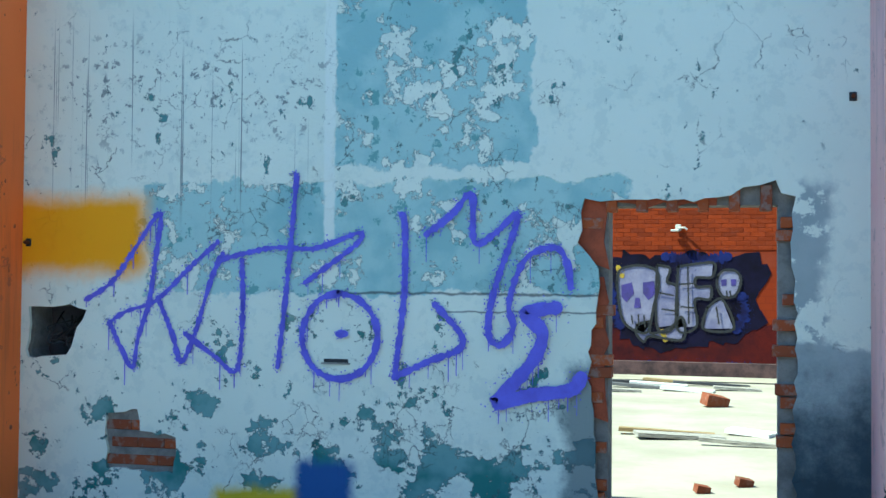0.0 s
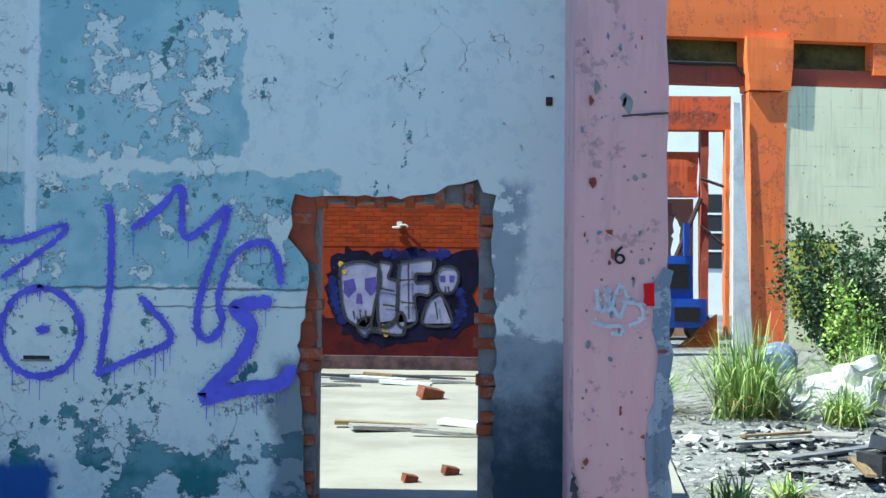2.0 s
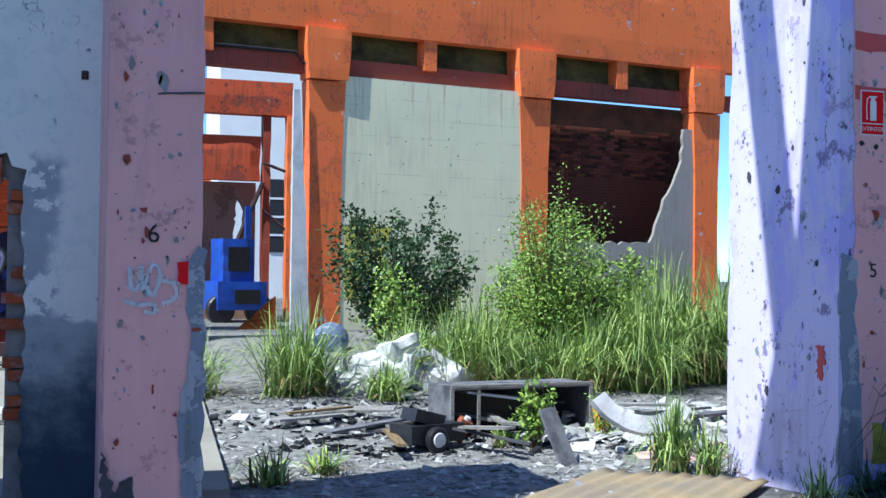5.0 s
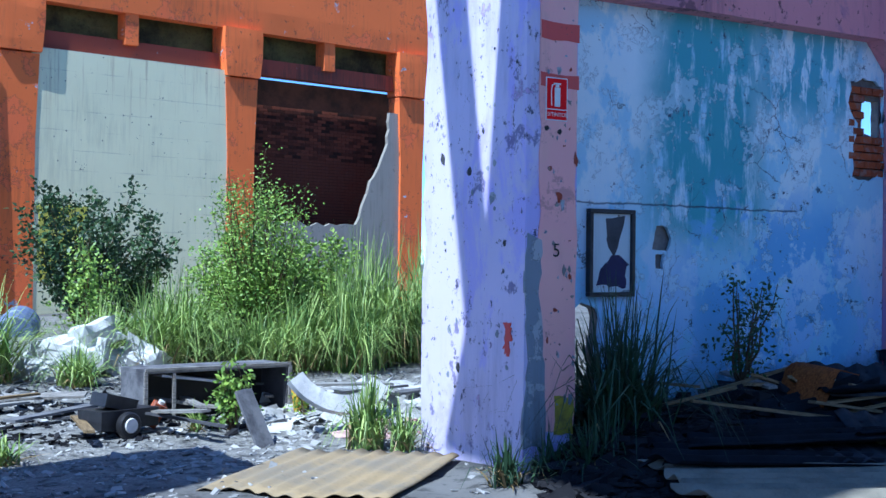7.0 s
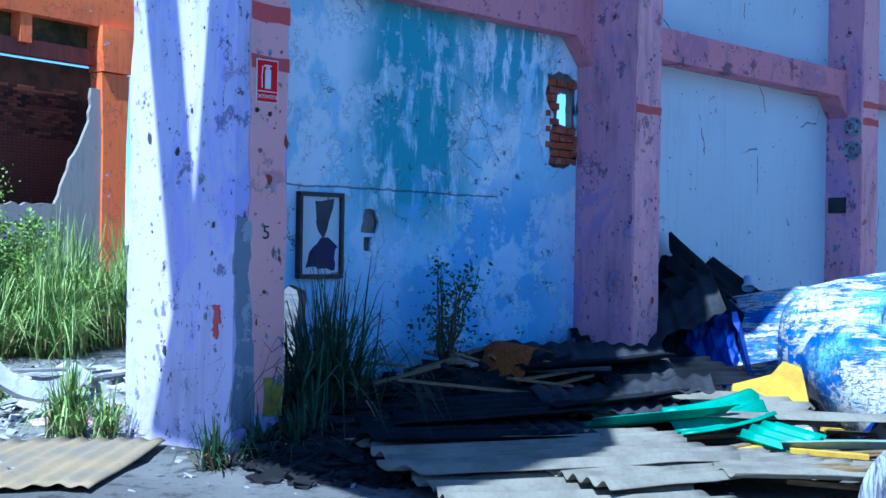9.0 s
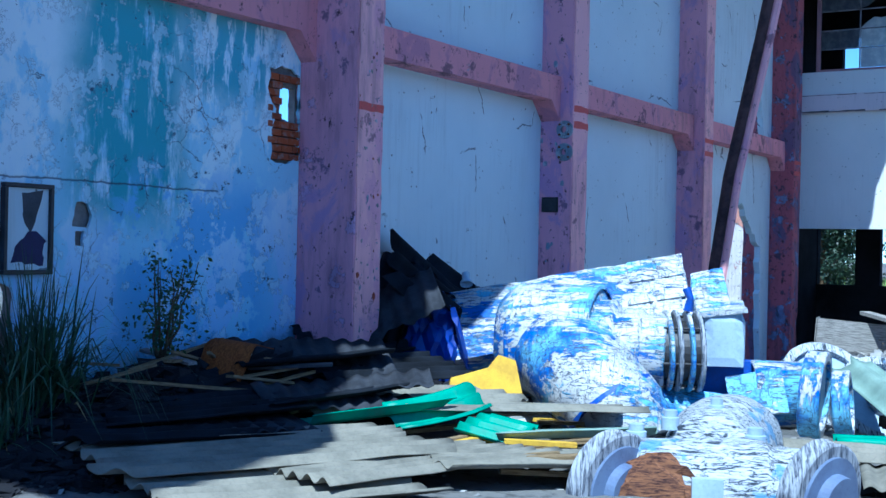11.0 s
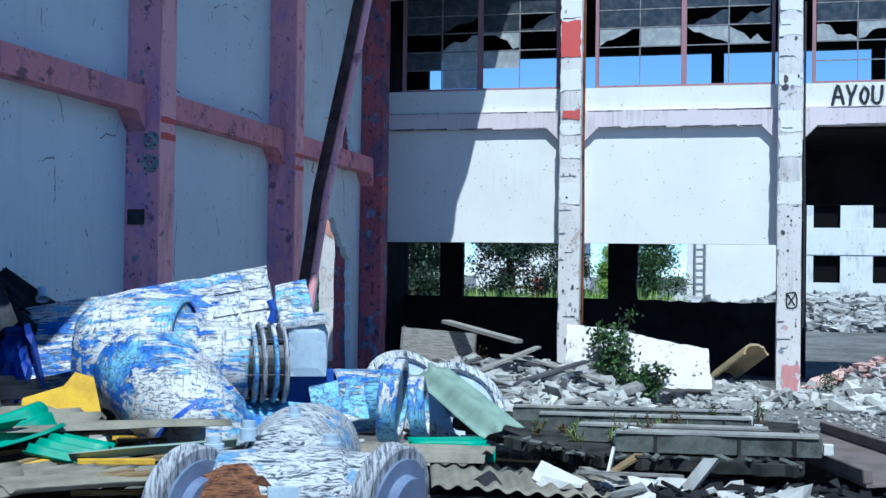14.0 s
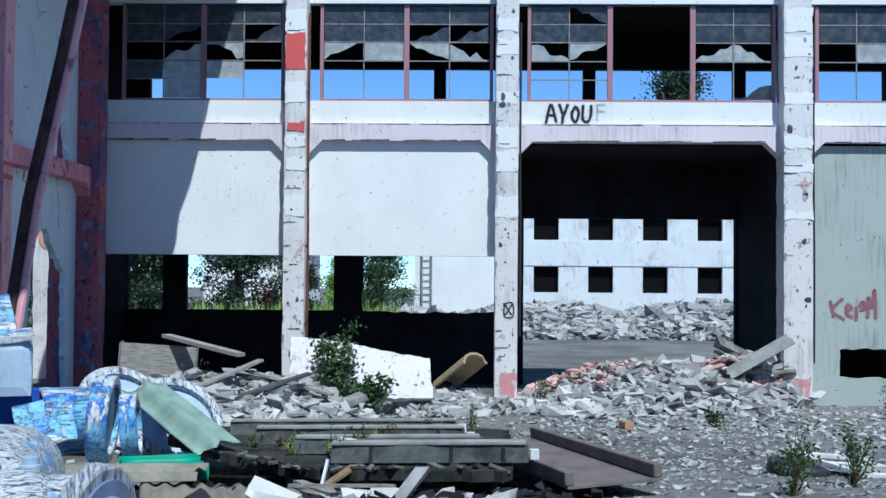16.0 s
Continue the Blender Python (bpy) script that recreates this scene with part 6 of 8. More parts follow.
for u, d, z, s in ((-0.5, 0.15, 0.26, 1.0), (-0.25, 0.4, 0.34, 0.9), (0.35, 0.12, 0.27, 1.0), (0.1, 0.6, 0.42, 0.8)):
    part("plug", turned(lathe([(0.075 * s, -0.06), (0.075 * s, 0.03), (0.058 * s, 0.035), (0.058 * s, 0.085), (0.01, 0.09)], 18), pose(u, d, z)), MACH_FACE, gear)
part("rust_hole", turned(bend_tube([(0, 0, 0), (0, -0.1, 0.0), (0, -0.16, 0.0)], [0.31, 0.29, 0.23], 26, 0.05), pose(-0.36, -0.22, -0.12, -10, 0, 0)), RUST_LATH, gear, "rusted open end")
part("bracket", worn_box(-0.12, 0.1, -0.42, -0.2, -0.2, 0.06, 0.06, 0.006, 8), MACH_FACE, gear)

# ---- fallen roof sheets ----
cream, green, dark_lab = "broken cream corrugated roof sheet on the rubble", "broken green corrugated plastic sheet", "dark corrugated roof sheet in the shade by the wall"
corrugated("roof_sheet", 1.15, 2.9, aim((5.9, 6.0, 0.1), (8.5, 5.0, 0.06), 0.04, 2), SHEET_CREAM, cream, seed=1)
corrugated("roof_sheet", 1.1, 2.6, aim((6.6, 5.0, 0.03), (9.0, 4.5, -0.02), 0.03, -2), SHEET_CREAM, cream, seed=2)
corrugated("roof_sheet", 1.0, 2.4, aim((8.4, 6.5, 0.2), (10.7, 5.0, 0.12), 0.04, 8), SHEET_CREAM, cream, seed=3)
corrugated("roof_sheet", 0.8, 2.5, aim((9.0, 5.9, 0.14), (11.0, 4.2, 0.06), 0.07, -5), SHEET_CREAM, cream, seed=4)
corrugated("roof_sheet", 1.0, 2.2, aim((5.6, 5.3, 0.0), (7.6, 4.4, -0.04), 0.03, 3), SHEET_CREAM, cream, seed=15)
corrugated("roof_sheet", 0.9, 2.0, aim((7.9, 4.5, 0.0), (9.3, 3.4, -0.06), 0.05, -3), SHEET_CREAM, cream, seed=16)
corrugated("roof_sheet", 0.9, 2.0, aim((6.2, 6.5, 0.22), (8.0, 6.0, 0.12), 0.04, 5), SHEET_SHADE, dark_lab, seed=17)
corrugated("roof_sheet", 0.42, 1.5, aim((8.1, 5.95, 0.08), (9.3, 5.35, 0.16), 0.06, -14), SHEET_GREEN, green, seed=5, wave=0.2, amp=0.03)
corrugated("roof_sheet", 0.45, 1.0, aim((8.9, 5.5, 0.1), (9.55, 5.15, 0.24), 0.02, 20), SHEET_GREEN, green, seed=6, wave=0.2, amp=0.03, bend=0.05)
corrugated("roof_sheet", 0.5, 0.55, aim((9.25, 5.0, 0.1), (9.3, 4.55, 0.02), 0.03, 10), SHEET_GREEN, green, seed=7, wave=0.14, amp=0.03)
corrugated("roof_sheet", 0.36, 1.5, aim((9.1, 4.75, 0.0), (10.0, 3.7, 0.05), 0.04, -8), SHEET_PALE, "pale green corrugated sheet among the wreckage", seed=8, wave=0.18, amp=0.03)
corrugated("roof_sheet", 0.45, 2.7, aim((14.7, 3.3, 0.34), (12.6, 1.95, -0.1), 0.04, 14), SHEET_PALE, "pale green corrugated sheet sloping over debris", seed=9, wave=0.35, amp=0.05)
corrugated("roof_sheet", 0.9, 0.8, aim((11.2, 2.6, -0.12), (11.5, 1.8, -0.12), 0.03, 0), SHEET_GREEN, green, seed=10, wave=0.22, amp=0.06)
corrugated("roof_sheet", 1.6, 1.3, pose(10.35, 1.3, -0.15, 0, 3, -75), SHEET_CREAM, cream, seed=11, wave=0.15, amp=0.018)
corrugated("roof_sheet", 0.5, 1.6, aim((10.6, 3.2, -0.08), (10.9, 1.7, -0.08), 0.05, 5), SHEET_CREAM, cream, seed=12)
corrugated("roof_sheet", 1.3, 1.9, aim((3.78, 7.12, 0.0), (5.15, 8.35, 0.03), 0.02, 0), SHEET_TAN, "tan corrugated roof sheet lying in the open bay", wave=0.15, amp=0.011, seed=13)
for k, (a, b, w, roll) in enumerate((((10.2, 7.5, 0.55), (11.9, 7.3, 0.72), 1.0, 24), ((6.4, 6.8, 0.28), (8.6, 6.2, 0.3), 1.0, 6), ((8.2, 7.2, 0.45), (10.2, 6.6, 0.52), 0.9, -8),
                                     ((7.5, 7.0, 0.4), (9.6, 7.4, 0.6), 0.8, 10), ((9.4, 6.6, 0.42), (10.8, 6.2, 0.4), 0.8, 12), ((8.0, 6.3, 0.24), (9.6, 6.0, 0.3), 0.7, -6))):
    corrugated("roof_sheet", w, 1.9, aim(a, b, 0.02, roll), SHEET_SHADE, dark_lab, seed=20 + k)
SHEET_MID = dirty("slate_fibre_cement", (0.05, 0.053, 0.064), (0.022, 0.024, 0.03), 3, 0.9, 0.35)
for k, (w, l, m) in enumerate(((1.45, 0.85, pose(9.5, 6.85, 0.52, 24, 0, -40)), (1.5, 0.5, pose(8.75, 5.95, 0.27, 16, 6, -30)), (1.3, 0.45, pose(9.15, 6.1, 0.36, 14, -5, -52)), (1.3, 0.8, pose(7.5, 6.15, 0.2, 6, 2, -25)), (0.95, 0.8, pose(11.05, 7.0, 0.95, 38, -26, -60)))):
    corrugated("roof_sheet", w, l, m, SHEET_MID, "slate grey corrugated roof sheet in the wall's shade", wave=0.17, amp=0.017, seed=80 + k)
for k in range(12):
    rr = random.Random(k + 900)
    x, y = rr.uniform(7.0, 9.4), rr.uniform(6.2, 7.4)
    lath = thing("roof_lath", pose(x, y, ground_height(x, y) + 0.14 + rr.uniform(0, 0.1), rr.uniform(-6, 6), rr.uniform(-14, 14), rr.uniform(-30, 35)), "thin brown roof lath lying in the dark heap", "lath", "laths in the dark heap")
    part("stick", worn_box(-rr.uniform(.4, .8), rr.uniform(.4, .8), -0.02, 0.02, -0.012, 0.012, 0.2, 0.004, k), WOOD, lath)
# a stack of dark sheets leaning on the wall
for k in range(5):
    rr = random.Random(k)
    corrugated("roof_sheet", 0.9 - 0.08 * k, 1.9, aim((11.3 + 0.28 * k, 7.2 - 0.06 * k, 1.45 - 0.12 * k), (12.5 + 0.28 * k, 6.7 - 0.1 * k, 0.5 - 0.05 * k), 0.02, 40 + rr.uniform(-12, 12)), SHEET_SHADE, "dark corrugated sheet leaning in a heap on the wall", wave=0.3, amp=0.05, seed=40 + k, group="leaning roof sheets")
corrugated("roof_sheet", 0.9, 1.3, aim((10.95, 7.45, 0.5), (11.6, 7.5, 1.5), 0, 15), SHEET_SHADE, "dark corrugated sheet leaning in a heap on the wall", seed=47, group="leaning roof sheets")

ins = thing("insulation_board", pose(10.62, 5.6, 0.28, 68, 6, -48), "torn yellow insulation board standing among sheets", "board")
part("slab", plate([(-0.42, -0.2), (0.38, -0.22), (0.3, -0.1), (0.22, 0.24), (0.05, 0.28), (-0.05, 0.14), (-0.4, 0.0)], [], -0.02, 0.03, "z"), YELLOW, ins)
r = random.Random(31)
for k in range(16):
    x, y = r.uniform(8.3, 11.5), r.uniform(3.7, 5.4)
    b = thing("wood_batten", pose(x, y, ground_height(x, y) + 0.1 + 0.05 * (k % 3), r.uniform(-6, 6), r.uniform(-8, 8), r.uniform(-60, 10)), "short splintered yellowish wooden batten", "batten", "scattered battens")
    part("stick", worn_box(-r.uniform(.25, .6), r.uniform(.25, .6), -0.04, 0.04, -0.018, 0.018, 0.12, 0.006, k), r.choice((WOOD, WOOD, YELLOW)), b)
corrugated("veneer_shell", 0.62, 0.5, pose(8.55, 7.0, 0.6, 8, -22, 12), WOOD_ORANGE, "orange-brown curved shell of veneer on the heap", wave=0.8, amp=0.09, seed=60, group="curved veneer")

# ---- stack of precast beams on a slab ----
SLAB_DARK = dirty("near_black_concrete", (0.05, 0.05, 0.047), (0.018, 0.019, 0.018), 4, 0.95, 0.6)
slab = thing("broken_slab", pose(13.35, 0.95, -0.13, 0, -1, 2), "broken concrete slab with ragged edge propped under the beams", "slab")
part("slab", plate(ragged([(-1.55, -1.75), (1.35, -1.9), (1.43, 1.8), (0.5, 1.75), (-0.35, 1.15), (-1.3, 0.35), (-1.5, -0.1)], 0.09, 0.06, 8), [], -0.10, 0.0, "z"), SLAB_DARK, slab)
for k in range(46):
    rr = random.Random(k + 400)
    u = rr.uniform(-1.75, 0.3)
    part("crumb", turned(worn_box(-rr.uniform(.03, .13), rr.uniform(.03, .13), -rr.uniform(.02, .05), rr.uniform(.02, .05), -0.012, 0.012, 0.06, 0.012, k), pose(-1.5 + rr.uniform(-.03, .12) if k % 2 else -1.5 + (u + 1.75) * 0.55 + rr.uniform(0, .1), u if k % 2 else 0.1 + (u + 1.75) * 0.6, 0.012, rr.uniform(-22, 22), rr.uniform(-22, 22), rr.uniform(0, 180))), rr.choice((SLAB_DARK, SLAB_DARK, CONC_GREEN)), slab)
for px, py in ((12.6, 0.2), (13.6, 1.6), (13.9, -0.3)):
    prop = thing("rubble_block", pose(px, py, ground_height(px, py), 0, 0, px * 40), "dark concrete block propping up the slab", "block", "blocks under the slab")
    part("block", worn_box(-0.18, 0.18, -0.14, 0.14, -0.05, -0.24 - ground_height(px, py), 0.1, 0.03, int(py * 9)), CONC_D, prop)
for k, (a, b, wide, high) in enumerate((((12.15, 0.82), (12.2, -1.05), 0.09, 0.17), ((12.72, 1.25), (12.78, -0.62), 0.08, 0.15), ((13.42, 1.75), (13.5, -0.45), 0.08, 0.16), ((14.1, 2.15), (14.25, -0.35), 0.08, 0.15))):
    bmn = thing("precast_beam", aim((*a, -0.13), (*b, -0.11), 0.0, 2 - k), "mossy grey precast concrete beam lying on a slab", "beam", "stacked precast beams")
    length = (Vector(a) - Vector(b)).length
    part("body", worn_box(-wide, wide, -length / 2, length / 2, 0.0, high, 0.12, 0.012, k), CONC_GREEN, bmn)
    # paler cap that paints the beam's sunlit top
    part("sunlit_top", worn_box(-wide - 0.012, wide + 0.012, -length / 2 + 0.02, length / 2 - 0.03, high + 0.001, high + 0.022, 0.12, 0.008, k + 9), CONC, bmn, "paler beam top with sunlight in its colour")
    part("end_stub", worn_box(-0.05, 0.05, length / 2 + 0.001, length / 2 + 0.1, 0.02, 0.11, 0.05, 0.008, k + 4), WHITE_JUNK, bmn)
    for q in (-0.3, 0.1, 0.36):
        part("strap", box(-wide - 0.006, wide + 0.006, length * q, length * q + 0.03, 0.0, high - 0.002), SLAB_DARK, bmn)
pale_lump = thing("plaster_lump", pose(12.35, 0.72, -0.02, 10, 20, 30), "white plaster lump lying on the beams", "lump")
part("lump", worn_box(-0.14, 0.14, -0.1, 0.1, -0.06, 0.06, 0.05, 0.02, 3), WHITE_JUNK, pale_lump)
chan = thing("steel_channel", aim((15.4, -0.85, -0.36), (11.2, -1.75, -0.2), 0.04, 4), "rusty wide steel channel lying on the gravel", "channel")
part("web", box(-0.42, 0.42, -2.1, 2.1, -0.015, 0.015, 0.003), RUST_GREY, chan)
part("flange", box(0.36, 0.44, -2.1, 2.1, 0.0151, 0.14, 0.01), RUST_GREY, chan)
part("flange", box(-0.44, -0.36, -2.1, 2.1, 0.0151, 0.14, 0.01), RUST_GREY, chan)

# ---- broken things by the end wall ----
crate = thing("wooden_trough", pose(22.5, 5.1, 0.1, 0, 4, -80), "grey weathered wooden trough half under rubble", "trough")
for nm, b in (("side", (-0.65, 0.65, -0.3, -0.27, -0.3, 0.35)), ("side", (-0.65, 0.65, 0.27, 0.3, -0.3, 0.3)), ("end", (-0.68, -0.651, -0.3, 0.3, -0.3, 0.35)), ("end", (0.651, 0.68, -0.3, 0.3, -0.3, 0.32)), ("base", (-0.65, 0.65, -0.269, 0.269, -0.3, -0.27))):
    part(nm, worn_box(*b, 0.15, 0.01, 3), WOOD_GREY, crate)
plank = thing("long_plank", aim((22.35, 4.9, 0.55), (21.2, 3.4, 0.3), 0.05), "long grey plank sloping down from the trough", "plank")
part("board", worn_box(-0.11, 0.11, -1.0, 1.0, -0.03, 0.03, 0.2, 0.01, 5), WOOD_GREY, plank)
wslab = thing("fallen_wall_piece", pose(23.7, 1.3, -0.05, 24, 0, 98), "fallen white plastered wall piece leaning by the pier", "wall piece")
part("piece", plate(ragged([(-1.05, -0.6), (1.6, -0.6), (1.6, 0.62), (0.6, 0.52), (-0.3, 0.30), (-1.0, 0.18)], 0.1, 0.014, 11), [], -0.1, 0.1), PIER, wslab)
for k, (x, y, z, s, l) in enumerate(((25.0, -0.3, -0.35, 0.35, 1.1), (25.4, -6.3, 0.0, 0.3, 1.4))):
    p = thing("curved_shell", pose(x, y, z, 0, 30, 40 + k * 50), "broken curved concrete pipe shell", "pipe piece")
    bm = arc_shell(s, l, 20, 160, 0.05, 14, 0.06)
    part("shell", bm, SHEET_TAN if k == 0 else CONC, p)
clay = thing("clay_brick", pose(20.6, -3.0, -0.70, 0, 0, 20), "dusty orange clay brick on the gravel", "brick")
part("body", worn_box(-0.11, 0.11, -0.08, 0.08, -0.06, 0.06, 0.06, 0.006, 2), RUBBLE_CLAY, clay)
win = thing("window_casement", pose(14.2, -4.7, -0.4, 6, -4, 25), "old white wooden casement frame lying flat", "window frame")
for b in ((-0.6, 0.6, -0.45, -0.37), (-0.6, 0.6, 0.37, 0.45), (-0.6, -0.52, -0.369, 0.369), (0.52, 0.6, -0.369, 0.369), (-0.03, 0.03, -0.369, 0.369)):
    part("rail", box(*b, -0.025, 0.025, 0.004), WHITE_JUNK, win)
part("board", box(-0.519, -0.031, -0.369, 0.369, -0.012, 0.012), WOOD_GREY, win)
tyre = thing("tyre", pose(13.9, -4.0, -0.42, 12, 0, 0), "old black tyre with weeds on the gravel", "tyre")
bm = lathe([(0.17 + 0.09 * 1.0, -0.09), (0.3, -0.09), (0.335, -0.06), (0.335, 0.06), (0.3, 0.09), (0.26, 0.09), (0.24, 0.05), (0.24, -0.05), (0.26, -0.09)], 30, False)
part("tread", bm, PLASTIC, tyre, smooth=True)
stick = thing("white_stake", pose(10.6, 0.75, -0.3, 10, 22, 0), "pale pointed wooden stake standing in debris", "stake")
part("stake", turned(worn_box(-0.035, 0.035, -0.015, 0.015, 0, 0.42, 0.06, 0.006, 1), Matrix.Identity(4)), WHITE_JUNK, stick)

# ---- the open bay: household wreckage ----
cab2 = thing("cabinet_shell", pose(4.78, 11.15, 0.0, 0, 0, 8), "overturned dark cabinet shell with pale edges", "cabinet")
part("top", worn_box(-0.78, 0.78, -0.25, 0.25, 0.48, 0.515, 0.2, 0.006, 1), GREY_BOARD, cab2)
part("side", worn_box(-0.78, -0.74, -0.25, 0.25, 0.0, 0.479, 0.2, 0.006, 2), GREY_BOARD, cab2)
part("side", worn_box(0.74, 0.78, -0.25, 0.25, 0.0, 0.479, 0.2, 0.006, 3), CONC_D, cab2)
part("back", box(-0.739, 0.739, 0.22, 0.249, 0.0, 0.479), BLACK, cab2)
part("shelf", turned(box(-0.38, 0.38, -0.2, 0.2, -0.012, 0.012), pose(-0.2, 0, 0.4, 0, 8, 0)), WHITE_JUNK, cab2)
part("rail", box(-0.5, -0.47, -0.27, -0.251, 0.0, 0.479), WOOD_GREY, cab2)
trike = thing("toy_wheelbase", pose(3.68, 10.35, 0.0, 0, 0, 20), "broken black plastic machine base with a white hubbed wheel", "machine")
part("chassis", worn_box(-0.3, 0.32, -0.16, 0.2, 0.08, 0.24, 0.08, 0.02, 4), PLASTIC, trike)
part("hood", turned(worn_box(-0.18, 0.18, -0.12, 0.12, -0.05, 0.06, 0.06, 0.02, 5), pose(-0.05, 0.0, 0.29, 0, 14, 0)), PLASTIC, trike)
whl = part("wheel", turned(lathe([(0.02, -0.035), (0.1, -0.035), (0.115, -0.02), (0.115, 0.02), (0.1, 0.035), (0.02, 0.035)], 26), pose(-0.05, -0.2, 0.115, 90)), PLASTIC, trike)
part("hub", turned(lathe([(0.01, 0.036), (0.065, 0.036), (0.06, 0.05), (0.01, 0.05)], 22), pose(-0.05, -0.2, 0.115, 90)), WHITE_JUNK, whl)
can = thing("red_canister", pose(4.05, 10.5, 0.16, 20, 25, 0), "faded red plastic canister lying on debris", "canister")
part("body", worn_box(-0.07, 0.07, -0.06, 0.06, -0.12, 0.1, 0.05, 0.02, 4), BRICK, can)
part("cap", lathe([(0.03, 0.1), (0.03, 0.13), (0.01, 0.135)], 12), WHITE_JUNK, can)
yc = thing("yellow_container", pose(5.5, 10.55, 0.1, 0, -8, 0), "yellow plastic container standing in the debris", "container")
part("body", lathe([(0.07, 0.0), (0.075, 0.02), (0.075, 0.22), (0.06, 0.25), (0.03, 0.26)], 18), YELLOW, yc)
arc = thing("broken_hoop", pose(5.5, 9.9, 0.72, -28, 6, 4), "white curved broken hoop lying on the debris", "hoop")
bm = turned(arc_shell(0.62, 0.06, 214, 326, 0.17, 20, 0.01), pose(0, 0, 0, 0, 0, 90))
part("rim", bm, WHITE_JUNK, arc)
lean = thing("loose_board", pose(4.55, 9.45, 0.2, 60, 0, 25), "pale board with dark edge leaning on debris", "board")
part("board", worn_box(-0.11, 0.11, -0.28, 0.28, -0.012, 0.012, 0.1, 0.012, 7), GREY_BOARD, lean)
for k in range(14):
    rr = random.Random(k + 600)
    x, y = (rr.uniform(5.6, 7.4), rr.uniform(10.6, 12.2)) if k < 9 else (rr.uniform(2.6, 4.4), rr.uniform(10.8, 12.6))
    b = thing("broken_board", pose(x, y, ground_height(x, y) + rr.uniform(0.06, 0.3 if k < 9 else 0.1), rr.uniform(-7, 7), rr.uniform(-6, 6), rr.uniform(-25, 25)), "pale broken board lying in the household debris", "board", "boards in the open bay")
    part("board", worn_box(-rr.uniform(.25, .6), rr.uniform(.25, .6), -rr.uniform(.05, .14), rr.uniform(.05, .14), -0.012, 0.012, 0.12, 0.012, k), rr.choice((WHITE_JUNK, WOOD_GREY, GREY_BOARD, CONC)), b)
for x0, x1, z0, z1 in ((-0.78, 0.78, 0.50, 0.53), (-0.79, -0.75, 0.0, 0.499), (0.75, 0.79, 0.0, 0.499)):
    part("edging", box(x0, x1, -0.275, -0.255, z0, z1, 0.003), WOOD_GREY, cab2)
drum = thing("blue_drum", pose(4.9, 19.6, 0.4, 0, 80, 70), "faded blue plastic drum lying among weeds", "drum")
part("body", lathe([(0.28, -0.4), (0.3, -0.38), (0.3, -0.02), (0.32, 0), (0.3, 0.02), (0.3, 0.38), (0.28, 0.4)], 26), FACE_SHADED, drum)
heap = thing("plaster_heap", pose(4.75, 14.9, 0.1), "heap of bright white plaster lumps", "rubble")
for k in range(20):
    rr = random.Random(k + 3)
    q = [rr.uniform(0.10, 0.30) for _ in range(3)]
    bm = worn_box(-q[0], q[0], -q[1], q[1], -q[2] * 0.7, q[2] * 0.7, 0.09, 0.03, k)
    for v in bm.verts:
        v.co *= 1 + 0.5 * noise.noise(v.co * 4 + Vector((k, 0, 0)))
    u = rr.uniform(-0.85, 0.75)
    part("lump", turned(bm, pose(u, rr.uniform(-.3, .3), rr.uniform(0.0, 0.5) * (1 - abs(u) * 0.8)) @ pose(0, 0, 0, rr.uniform(-30, 30), rr.uniform(-25, 25), rr.uniform(0, 90))), WHITE_JUNK, heap)

# ---- deep in the next hall ----
loader = thing("blue_loader", pose(5.0, 30.5, 0.3, 0, 0, 12), "bright blue parked loader with dark openings", "vehicle")
part("body", worn_box(-0.6, 0.7, -0.5, 0.9, 0.35, 1.05, 0.2, 0.02, 1), BLUE, loader)
part("cabin", worn_box(-0.45, 0.4, -0.4, 0.5, 1.051, 2.1, 0.2, 0.03, 2), BLUE, loader)
part("window", box(-0.3, 0.25, -0.415, -0.40, 1.3, 1.9), BLACK, loader)
part("grille", box(-0.15, 0.5, -0.515, -0.501, 0.5, 0.85), BLACK, loader)
part("mast", box(0.1, 0.25, -0.5, -0.42, 2.101, 2.9), BLUE, loader)
for x in (-0.45, 0.55):
    part("tyre", turned(lathe([(0.05, -0.12), (0.33, -0.12), (0.36, -0.08), (0.36, 0.08), (0.33, 0.12), (0.05, 0.12)], 24), pose(x, -0.3, 0.36, 90)), PLASTIC, loader)
# brighter copy of the red paint with sunlight put into it
SUNLIT_RED = peeling("sunlit_red_paint", (0.62, 0.10, 0.03), (0.34, 0.07, 0.04), (0.36, 0.24, 0.18), 0.5, 1.4, 0.6, (0.06, 0.03, 0.02), chips=0.6)
for k, (x0, x1, y, z1, mt) in enumerate(((5.84, 6.06, 31.4, 5.64, REDDISH), (6.42, 6.56, 31.2, 5.64, ORANGE), (4.3, 4.75, 33.0, 5.0, ORANGE), (1.6, 2.5, 34.0, 6.0, REDDISH))):
    setting(f"inner_post_{k + 1}", worn_box(x0, x1, y, y + 0.4, 0, z1, 0.3, 0.02, k), mt, "red painted concrete post deep in the next hall", "column")
setting("inner_beam_1", worn_box(0.5, 6.6, 31.3, 31.8, 5.641, 6.5, 0.4, 0.02, 5), SUNLIT_RED, "rusty red concrete beam deep in the next hall", "beam")
setting("inner_beam_2", worn_box(0.5, 5.839, 31.5, 31.9, 3.95, 5.1, 0.3, 0.03, 6), SUNLIT_RED, "flaking red wall band deep in the next hall", "beam")
